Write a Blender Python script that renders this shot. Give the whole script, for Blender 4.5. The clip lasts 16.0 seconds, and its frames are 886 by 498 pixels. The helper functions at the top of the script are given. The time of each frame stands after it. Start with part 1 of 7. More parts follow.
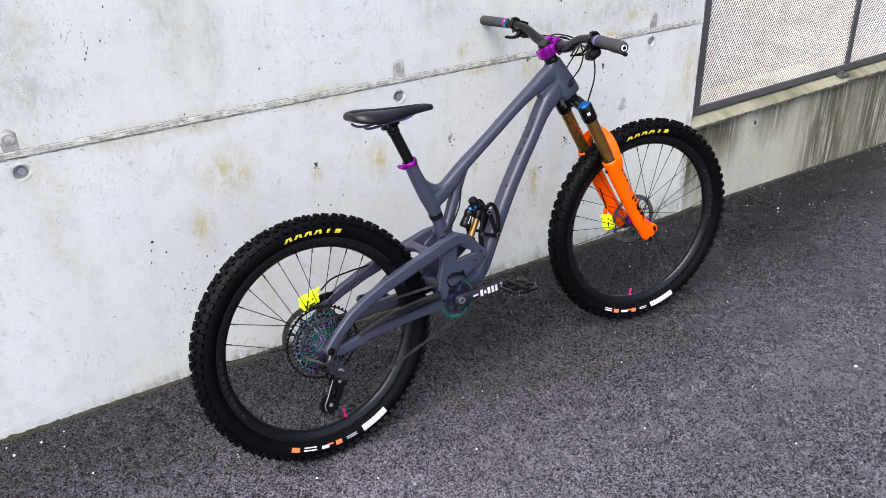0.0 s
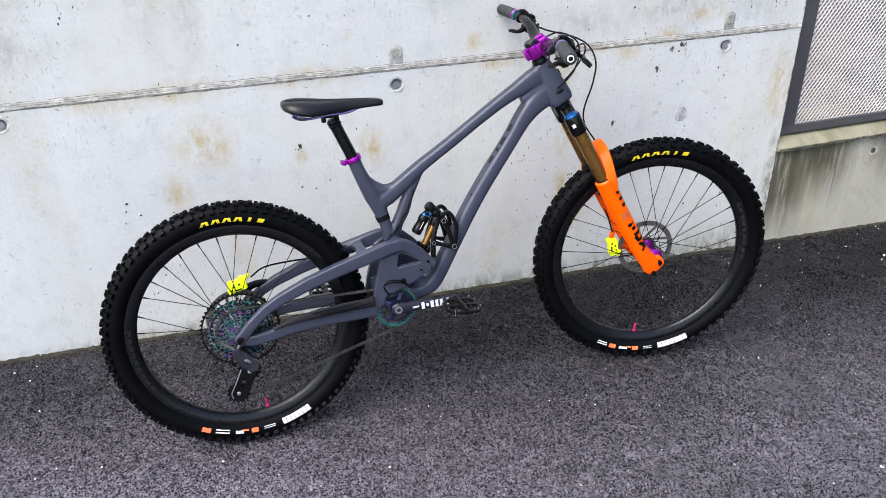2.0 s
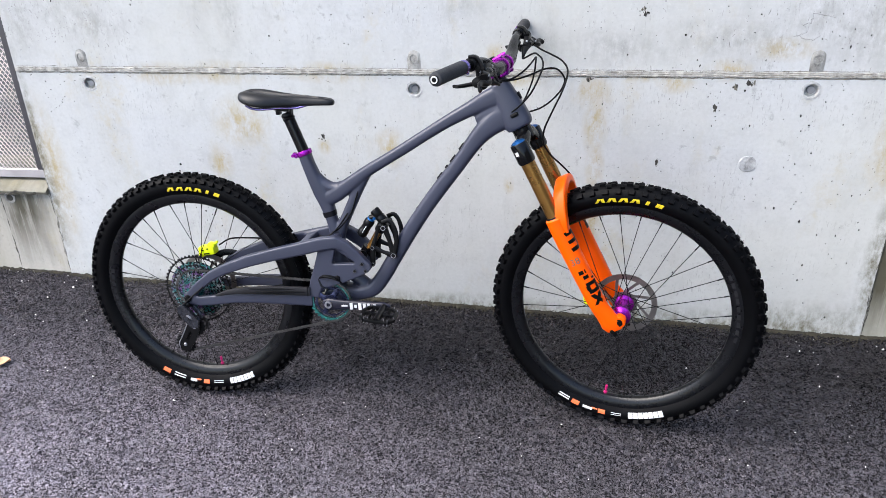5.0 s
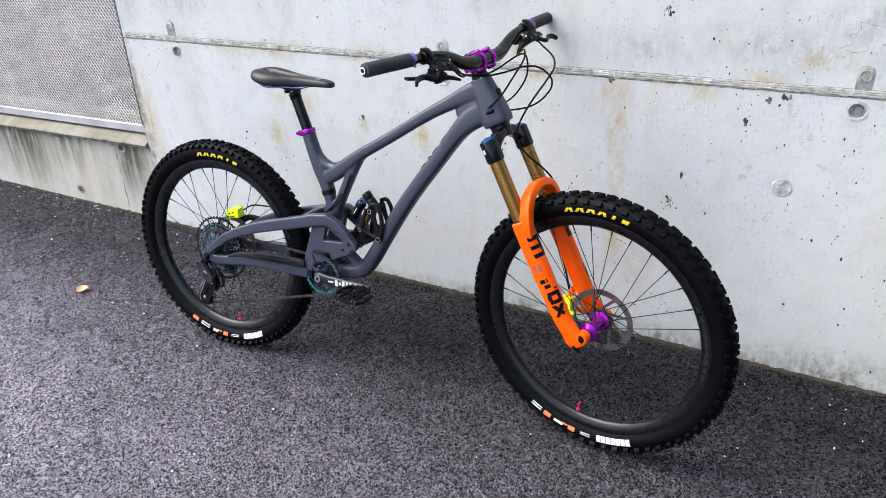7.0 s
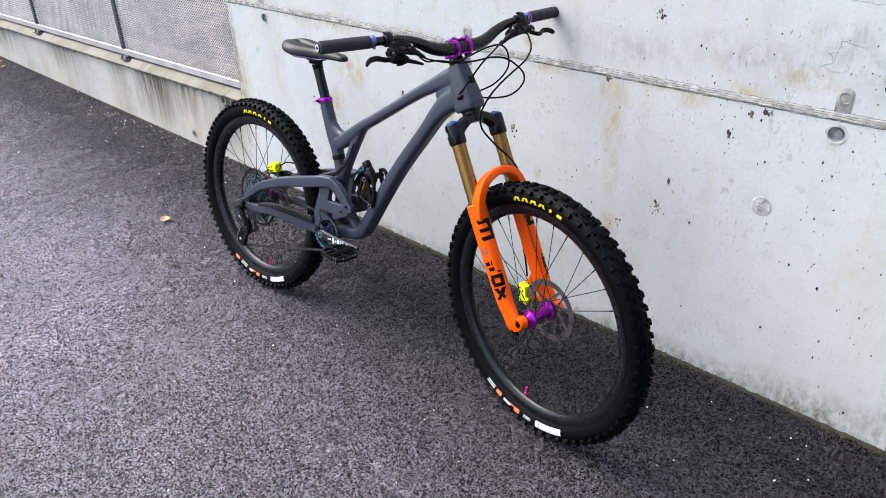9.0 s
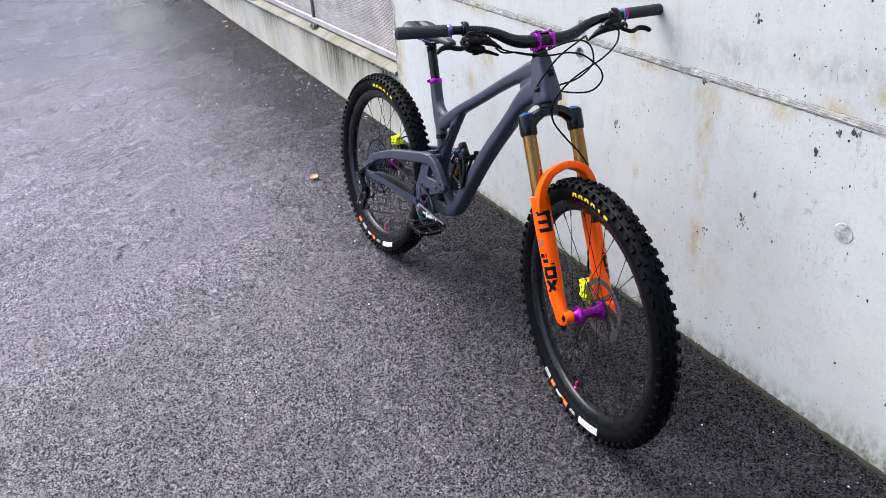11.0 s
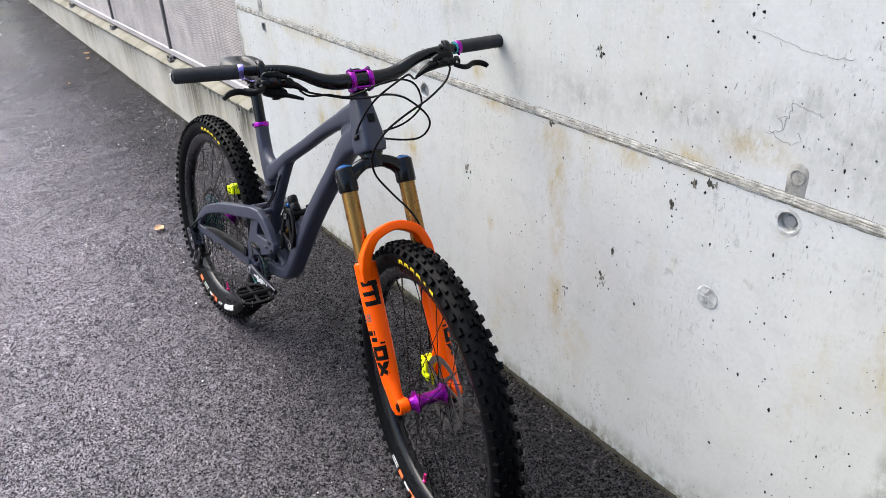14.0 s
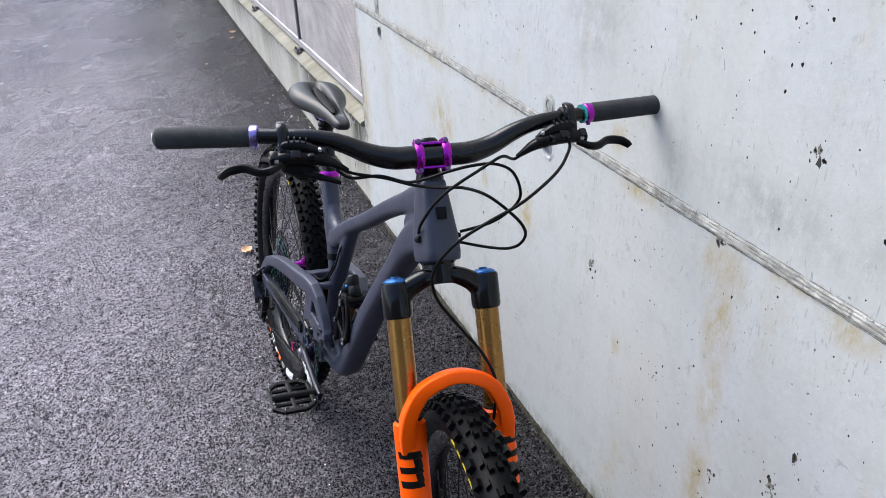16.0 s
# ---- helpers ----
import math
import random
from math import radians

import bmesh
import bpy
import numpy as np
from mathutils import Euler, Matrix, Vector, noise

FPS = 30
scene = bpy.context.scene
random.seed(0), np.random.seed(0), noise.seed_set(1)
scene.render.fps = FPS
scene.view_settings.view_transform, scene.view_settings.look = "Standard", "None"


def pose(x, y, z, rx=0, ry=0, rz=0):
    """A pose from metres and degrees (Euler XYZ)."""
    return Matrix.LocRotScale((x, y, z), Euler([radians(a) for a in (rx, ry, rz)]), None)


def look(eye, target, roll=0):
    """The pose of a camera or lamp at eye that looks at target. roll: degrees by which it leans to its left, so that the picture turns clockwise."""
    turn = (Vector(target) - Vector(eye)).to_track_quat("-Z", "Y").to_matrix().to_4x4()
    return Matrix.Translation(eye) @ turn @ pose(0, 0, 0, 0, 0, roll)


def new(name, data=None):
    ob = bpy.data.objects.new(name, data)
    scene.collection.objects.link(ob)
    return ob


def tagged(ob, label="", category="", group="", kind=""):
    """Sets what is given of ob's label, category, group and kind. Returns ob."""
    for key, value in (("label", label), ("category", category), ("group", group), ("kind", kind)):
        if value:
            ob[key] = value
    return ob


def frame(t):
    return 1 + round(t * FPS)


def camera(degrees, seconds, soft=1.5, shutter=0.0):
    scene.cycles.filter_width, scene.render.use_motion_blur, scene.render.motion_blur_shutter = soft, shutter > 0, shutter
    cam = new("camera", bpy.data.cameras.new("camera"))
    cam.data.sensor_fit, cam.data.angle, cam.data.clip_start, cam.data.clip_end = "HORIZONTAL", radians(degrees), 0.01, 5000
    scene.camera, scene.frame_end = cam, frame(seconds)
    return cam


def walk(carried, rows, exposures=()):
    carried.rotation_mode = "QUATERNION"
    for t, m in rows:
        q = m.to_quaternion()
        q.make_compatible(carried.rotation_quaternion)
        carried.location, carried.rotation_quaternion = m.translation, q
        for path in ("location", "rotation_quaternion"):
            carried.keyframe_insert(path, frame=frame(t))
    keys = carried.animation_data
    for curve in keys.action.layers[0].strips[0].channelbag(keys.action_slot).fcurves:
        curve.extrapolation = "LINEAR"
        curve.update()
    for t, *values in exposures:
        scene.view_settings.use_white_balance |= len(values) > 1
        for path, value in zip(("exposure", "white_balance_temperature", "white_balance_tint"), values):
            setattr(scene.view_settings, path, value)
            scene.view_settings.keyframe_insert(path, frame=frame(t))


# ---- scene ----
cam = camera(59.4, 16.0, soft=0.55)
PATH = [
    (0, (-1.258, -2.238, 1.457), (-0.296, -0.715, 0.59), -1.6),
    (0.5, (-1.1, -2.263, 1.473), (-0.239, -0.695, 0.578), -1.1),
    (1, (-0.914, -2.263, 1.477), (-0.174, -0.643, 0.567), -0.9),
    (1.5, (-0.735, -2.303, 1.488), (-0.13, -0.638, 0.561), -0.8),
    (2, (-0.511, -2.372, 1.482), (-0.04, -0.668, 0.547), -0.8),
    (2.5, (-0.337, -2.387, 1.476), (0.014, -0.658, 0.534), -0.8),
    (3, (-0.147, -2.367, 1.484), (0.065, -0.616, 0.542), -1.0),
    (3.5, (0.029, -2.377, 1.492), (0.093, -0.611, 0.556), -1.1),
    (4, (0.253, -2.406, 1.495), (0.168, -0.642, 0.556), -1.1),
    (4.2, (0.316, -2.411, 1.477), (0.178, -0.645, 0.549), -1.1),
    (6.3, (0.982, -2.231, 1.505), (0.292, -0.613, 0.555), -2.5),
    (6.5, (1.044, -2.21, 1.506), (0.305, -0.615, 0.552), -2.6),
    (7, (1.159, -2.148, 1.492), (0.309, -0.608, 0.541), -2.4),
    (7.5, (1.286, -2.087, 1.503), (0.337, -0.609, 0.546), -2.1),
    (8, (1.41, -2.038, 1.517), (0.366, -0.632, 0.551), -2.0),
    (8.5, (1.586, -1.97, 1.514), (0.454, -0.636, 0.544), -1.7),
    (9, (1.715, -1.908, 1.525), (0.501, -0.658, 0.543), -1.7),
    (9.5, (1.801, -1.815, 1.541), (0.503, -0.665, 0.546), -1.8),
    (10, (1.876, -1.741, 1.562), (0.49, -0.708, 0.555), -2.1),
    (10.2, (1.907, -1.717, 1.56), (0.484, -0.738, 0.553), -2.3),
    (12.3, (2.115, -1.501, 1.589), (0.553, -0.794, 0.559), -3.8),
    (12.5, (2.103, -1.479, 1.577), (0.553, -0.73, 0.558), -3.5),
    (13, (2.022, -1.417, 1.576), (0.532, -0.552, 0.561), -3.0),
    (13.5, (1.926, -1.336, 1.548), (0.48, -0.383, 0.546), -2.8),
    (14, (1.863, -1.232, 1.501), (0.422, -0.247, 0.526), -2.3),
    (14.5, (1.817, -1.097, 1.492), (0.338, -0.145, 0.539), -1.8),
    (15, (1.731, -0.977, 1.476), (0.194, -0.114, 0.532), -1.6),
    (15.5, (1.562, -0.869, 1.463), (-0.023, -0.113, 0.505), -1.5),
    (16, (1.365, -0.788, 1.458), (-0.244, -0.155, 0.452), -2.0),
]
walk(cam, [(t, look(eye, target, roll)) for t, eye, target, roll in PATH],
     exposures=((0.0, 1.72, 6750, 10), (10.0, 1.73, 6650, 10), (12.5, 1.72, 6880, 9.5), (13.5, 1.69, 7150, 9), (14.5, 1.64, 6800, 9), (16.0, 1.56, 6600, 9)))

# ---------------------------------------------------------------- light
world = bpy.data.worlds.new("overcast_sky")
scene.world = world
world.use_nodes = True
wn = world.node_tree
sky = wn.nodes.new("ShaderNodeTexSky")
sky.sky_type = "NISHITA"
sky.sun_disc = False
sky.sun_elevation = radians(52)
sky.sun_rotation = radians(243.4)
sky.air_density, sky.dust_density, sky.ozone_density = 1.0, 2.2, 1.2
SKY_STRENGTH = 0.14
wn.nodes["Background"].inputs["Strength"].default_value = SKY_STRENGTH
wn.links.new(sky.outputs[0], wn.nodes["Background"].inputs[0])
sun_data = bpy.data.lights.new("sun", "SUN")
sun_data.energy, sun_data.angle, sun_data.color = 1.5, radians(50), (0.98, 0.985, 1.0)
sun = new("sun", sun_data)
sun.matrix_world = look((-4.0, -2.0, 5.7), (0, 0, 0))

# ---------------------------------------------------------------- materials


class Nodes:
    """A short way to write a node tree."""

    def __init__(self, name):
        self.mat = bpy.data.materials.new(name)
        self.mat.use_nodes = True
        self.tree = self.mat.node_tree
        self.bsdf = self.tree.nodes["Principled BSDF"]

    def add(self, kind, sets=None, **ins):
        n = self.tree.nodes.new("ShaderNode" + kind)
        for k, v in (sets or {}).items():
            if k == "data_type":
                n.data_type = v
            elif k == "blend_type":
                n.blend_type = v
            elif k == "operation":
                n.operation = v
            elif k == "feature":
                n.feature = v
        for k, v in ins.items():
            self.put(n, k.replace("_", " "), v)
        return n

    def put(self, n, key, v):
        sock = n.inputs[int(key)] if key.isdigit() else n.inputs[key]
        if isinstance(v, bpy.types.NodeSocket):
            self.tree.links.new(v, sock)
        else:
            sock.default_value = v

    def coords(self, scale=(1, 1, 1), world_space=False):
        if world_space:
            src = self.add("NewGeometry").outputs["Position"]
        else:
            src = self.add("TexCoord").outputs["Object"]
        return self.add("Mapping", Vector=src, Scale=scale).outputs[0]

    def noise(self, vec, scale, detail=4.0, rough=0.55):
        return self.add("TexNoise", Vector=vec, Scale=scale, Detail=detail, Roughness=rough).outputs[0]

    def ramp(self, fac, lo, hi, a=(0, 0, 0, 1), b=(1, 1, 1, 1)):
        n = self.add("ValToRGB", Fac=fac)
        n.color_ramp.elements[0].position, n.color_ramp.elements[1].position = lo, hi
        n.color_ramp.elements[0].color, n.color_ramp.elements[1].color = a, b
        return n.outputs[0]

    def mix(self, fac, a, b, blend="MIX"):
        n = self.tree.nodes.new("ShaderNodeMix")
        n.data_type, n.blend_type = "RGBA", blend
        for sock, v in ((n.inputs[0], fac), (n.inputs[6], a), (n.inputs[7], b)):
            if isinstance(v, bpy.types.NodeSocket):
                self.tree.links.new(v, sock)
            else:
                sock.default_value = v
        return n.outputs[2]

    def math(self, op, a, b=0.0):
        n = self.tree.nodes.new("ShaderNodeMath")
        n.operation = op
        for sock, v in ((n.inputs[0], a), (n.inputs[1], b)):
            if isinstance(v, bpy.types.NodeSocket):
                self.tree.links.new(v, sock)
            else:
                sock.default_value = v
        return n.outputs[0]

    def finish(self, color, rough, metal=0.0, bumps=(), **more):
        self.put(self.bsdf, "Base Color", color)
        self.put(self.bsdf, "Roughness", rough)
        self.put(self.bsdf, "Metallic", metal)
        for k, v in more.items():
            self.put(self.bsdf, k.replace("_", " "), v)
        normal = None
        for height, strength, dist in bumps:
            n = self.add("Bump", Height=height, Strength=strength, Distance=dist)
            if normal:
                self.put(n, "Normal", normal)
            normal = n.outputs[0]
        if normal:
            self.put(self.bsdf, "Normal", normal)
        return self.mat


def rgba(c):
    return (c[0], c[1], c[2], 1.0)


def surface(name, color, rough, metal=0.0, vary=0.15, scale=60.0, bump=0.15, grime=0.25, **more):
    """Paint, plastic, rubber or metal with fine grain and faint wear at two scales."""
    n = Nodes(name)
    v = n.coords()
    fine, broad = n.noise(v, scale * 6, 3), n.noise(v, scale * 0.25, 3)
    dark = rgba([x * (1 - vary) for x in color])
    light = rgba([min(1, x * (1 + vary)) for x in color])
    col = n.mix(n.ramp(broad, 0.3, 0.7), dark, light)
    col = n.mix(n.math("MULTIPLY", n.ramp(fine, 0.45, 0.75), vary), col, light)
    r = n.add("MapRange", Value=n.noise(v, scale, 4), To_Min=max(0.03, rough - grime * rough), To_Max=min(1, rough + grime * rough)).outputs[0]
    return n.finish(col, r, metal, [(fine, bump, 0.0006)] if bump else (), **more)


def concrete(name, tone, stain, streaks, warm, runs=(), blooms=(), algae=(), scuffs=()):
    n = Nodes(name)
    v = n.coords(world_space=True)
    stretch = n.coords((1.0, 1.0, 0.22), True)
    cloud, mid, grain = n.noise(v, 1.6, 5, 0.6), n.noise(v, 14, 6, 0.6), n.noise(v, 240, 3)
    col = n.mix(n.ramp(cloud, 0.3, 0.72), rgba([c * 0.90 for c in tone]), rgba([min(1, c * 1.06) for c in tone]))
    col = n.mix(n.math("MULTIPLY", n.ramp(mid, 0.50, 0.72), 0.42), col, rgba([c * 0.70 for c in tone]))
    fine = n.noise(v, 90, 4, 0.65)
    col = n.mix(n.math("MULTIPLY", n.ramp(fine, 0.50, 0.72), 0.30), col, rgba([c * 0.66 for c in tone]))
    col = n.mix(n.math("MULTIPLY", n.ramp(fine, 0.30, 0.44, (1, 1, 1, 1), (0, 0, 0, 1)), 0.5), col, rgba([min(1, c * 1.1) for c in tone]))
    blot = n.math("MULTIPLY", n.ramp(n.noise(v, 26, 5, 0.7), 0.58, 0.66), n.ramp(n.noise(v, 4.3, 2), 0.46, 0.60))
    col = n.mix(n.math("MULTIPLY", blot, 0.6), col, rgba([c * 0.50 for c in tone]))
    # scratches and scuffs of the formwork
    scuff = n.math("MULTIPLY", n.ramp(n.noise(stretch, 150, 4, 0.7), 0.575, 0.62), n.ramp(n.noise(v, 3.4, 4, 0.6), 0.50, 0.62))
    col = n.mix(n.math("MULTIPLY", scuff, 0.55), col, rgba([c * 0.42 for c in tone]))
    # warm and greenish casts, and rust-yellow blooms
    cast = n.math("MULTIPLY", n.ramp(n.noise(v, 1.3, 3), 0.40, 0.64), 0.8 * warm)
    col = n.mix(cast, col, rgba((tone[0] * 1.0, tone[1] * 0.97, tone[2] * 0.84)))
    bloom = n.math("MULTIPLY", n.ramp(n.noise(n.coords((1.6, 1, 0.7), True), 3.1, 5, 0.65), 0.55, 0.70), n.ramp(n.noise(v, 24, 5, 0.75), 0.43, 0.62))
    col = n.mix(n.math("MULTIPLY", bloom, min(1.0, warm * 1.25)), col, rgba((0.46, 0.375, 0.20)))
    for places, tint, most in ((blooms, (0.40, 0.305, 0.135), 0.88), (scuffs, (0.27, 0.264, 0.245), 0.62), (algae, (0.12, 0.108, 0.058), 0.95)):
        spots = None
        for at, high, wide, tall in places:
            near = n.add("Mapping", Vector=v, Location=(-at / wide, 0, -high / tall), Scale=(1 / wide, 0, 1 / tall)).outputs[0]
            far = n.add("VectorMath", {"operation": "LENGTH"}, **{"0": near}).outputs["Value"]
            spot = n.add("MapRange", Value=far, From_Min=1.35, From_Max=0.2).outputs[0]
            spots = spot if spots is None else n.math("MAXIMUM", spots, spot)
        if spots is not None:
            broken = n.math("MULTIPLY", spots, n.ramp(n.noise(n.coords((1, 1, 0.55), True), 30, 5, 0.75), 0.38, 0.62))
            col = n.mix(n.math("MULTIPLY", broken, most), col, rgba(tint))
    # water streaks
    drip = n.math("ADD", n.noise(n.coords((1.0, 0.2, 0.05), True), 4.2, 5, 0.62), n.math("MULTIPLY", n.noise(n.coords((1, 1, 0.12), True), 26, 4), 0.10))
    flow = n.math("MULTIPLY", n.ramp(drip, 0.48, 0.62), n.ramp(n.noise(n.coords((1, 1, 0.5), True), 5, 4), 0.25, 0.6))
    col = n.mix(n.math("MULTIPLY", flow, streaks), col, rgba(stain))
    # broad dark run-offs with moss
    for at, width, low in runs:
        x = n.add("SeparateXYZ", Vector=v).outputs[0]
        off = n.math("ABSOLUTE", n.math("SUBTRACT", n.math("ADD", x, n.math("MULTIPLY", n.noise(n.coords((1, 1, 0.5), True), 7, 4), 0.14)), at + 0.07))
        run = n.math("MULTIPLY", n.add("MapRange", Value=off, From_Min=width, From_Max=width * 0.3).outputs[0], n.ramp(n.noise(n.coords((1, 1, 0.07), True), 38, 4, 0.7), 0.30, 0.52))
        up = n.add("SeparateXYZ", Vector=v).outputs[2]
        run = n.math("MULTIPLY", run, n.add("MapRange", Value=n.math("ADD", up, n.math("MULTIPLY", n.noise(n.coords((1, 1, 0.1), True), 30, 3), 0.16)), From_Min=low + 0.08, From_Max=low + 0.30).outputs[0])
        col = n.mix(n.math("MULTIPLY", run, 0.92), col, rgba((0.052, 0.046, 0.024)))
    # air pits, with the shade inside them painted as dark spots
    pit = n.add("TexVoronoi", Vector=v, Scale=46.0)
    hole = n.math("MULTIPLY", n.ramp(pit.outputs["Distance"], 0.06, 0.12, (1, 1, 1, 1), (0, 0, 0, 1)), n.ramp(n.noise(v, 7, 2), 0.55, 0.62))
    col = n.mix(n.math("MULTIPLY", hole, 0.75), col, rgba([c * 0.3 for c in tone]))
    height = n.math("SUBTRACT", n.math("ADD", n.math("MULTIPLY", grain, 0.25), n.math("MULTIPLY", mid, 0.8)), hole)
    return n.finish(col, n.add("MapRange", Value=mid, To_Min=0.62, To_Max=0.9).outputs[0], 0.0, [(height, 0.35, 0.003)])


M = {}
M["wall"] = concrete("cast_concrete", (0.54, 0.547, 0.542), (0.28, 0.27, 0.21), 0.12, 0.42, (), (
    (-0.61, 0.66, 0.09, 0.08), (-0.66, 0.83, 0.14, 0.035), (-0.87, 0.82, 0.12, 0.035), (-0.29, 0.84, 0.14, 0.03), (-0.09, 0.59, 0.05, 0.06), (-0.71, 0.50, 0.04, 0.07), (0.26, 0.91, 0.03, 0.03),
    (0.555, 0.80, 0.055, 0.05), (0.575, 0.70, 0.035, 0.09), (0.582, 0.56, 0.025, 0.08), (0.34, 0.835, 0.07, 0.02), (0.70, 0.855, 0.06, 0.015), (0.308, 0.482, 0.015, 0.03), (-0.57, 0.64, 0.04, 0.05), (-0.32, 0.59, 0.02, 0.03), (0.585, 0.36, 0.03, 0.11), (0.95, 0.88, 0.06, 0.03), (0.80, 0.84, 0.05, 0.03), (1.09, 0.945, 0.08, 0.03), (1.44, 0.66, 0.05, 0.14), (-1.39, 0.42, 0.06, 0.26)),
    ((1.30, 0.0, 0.30, 0.10), (1.08, 0.0, 0.30, 0.06), (0.80, 0.0, 0.34, 0.060), (0.25, 0.0, 0.50, 0.045), (-0.7, 0.0, 0.6, 0.036), (1.47, 0.25, 0.03, 0.25), (-1.42, 0.5, 0.02, 0.35)),
    ((-1.22, 1.13, 0.20, 0.17), (-1.10, 0.98, 0.16, 0.06), (-1.36, 0.98, 0.06, 0.10), (-0.72, 1.20, 0.06, 0.22), (-0.60, 1.05, 0.04, 0.14), (0.15, 1.10, 0.10, 0.10), (0.62, 0.94, 0.16, 0.05), (0.95, 0.97, 0.20, 0.06), (1.30, 1.00, 0.14, 0.10), (1.16, 1.04, 0.09, 0.06), (-1.41, 0.30, 0.03, 0.25), (0.42, 0.93, 0.03, 0.10)))
M["low_wall_pale"] = concrete("pale_low_concrete", (0.485, 0.462, 0.422), (0.20, 0.185, 0.12), 0.40, 0.5, ((-1.56, 0.12, 0.02), (-1.95, 0.18, 0.13), (-2.32, 0.28, 0.02), (-2.75, 0.14, 0.14), (-3.5, 0.35, 0.10), (-4.6, 0.5, 0.06), (-6.5, 0.9, 0.02)))
M["low_wall"] = concrete("weathered_concrete", (0.38, 0.367, 0.315), (0.16, 0.145, 0.09), 0.24, 0.6, ((1.54, 0.17, -0.02), (1.72, 0.18, 0.10), (2.10, 0.20, 0.20), (2.58, 0.34, -0.28), (3.00, 0.30, -0.28), (3.7, 0.3, -0.1)))
# near-black tone of the unseen blocks that hold back light
M["blocker"] = concrete("blocker_dark", (0.06, 0.059, 0.056), (0.04, 0.037, 0.03), 0.3, 0.2)
M["sill_pale"] = concrete("pale_mossy_sill", (0.215, 0.203, 0.165), (0.10, 0.09, 0.05), 0.7, 0.45)
M["patch"] = surface("patch_mortar", (0.27, 0.264, 0.245), 0.9, 0, 0.7, 110, 0.6)
# near-black shade painted into the pits and chips
M["pit"] = surface("pit_shade", (0.045, 0.042, 0.036), 0.95, 0, 0.3, 90, 0.3)
M["sill"] = concrete("mossy_sill_concrete", (0.225, 0.215, 0.155), (0.070, 0.064, 0.032), 0.85, 0.4)
M["joint"] = surface("joint_mortar", (0.365, 0.351, 0.318), 0.9, 0, 0.60, 150, 0.7)
M["joint_line"] = surface("joint_grime_and_shade", (0.15, 0.138, 0.112), 0.95, 0, 0.6, 90, 0.4)
M["collar"] = surface("mortar_collar", (0.40, 0.402, 0.395), 0.9, 0, 0.55, 120, 0.6)
M["crack"] = surface("cracked_concrete", (0.24, 0.236, 0.222), 0.9, 0, 0.5, 60, 0.2)
M["scratch"] = surface("scratched_concrete", (0.36, 0.356, 0.34), 0.9, 0, 0.5, 60, 0.2)
M["grime"] = surface("dark_grime", (0.050, 0.046, 0.036), 0.95, 0, 0.6, 90, 0.4)
M["plug"] = surface("tie_plug", (0.20, 0.203, 0.212), 0.7, 0, 0.25, 80, 0.3)


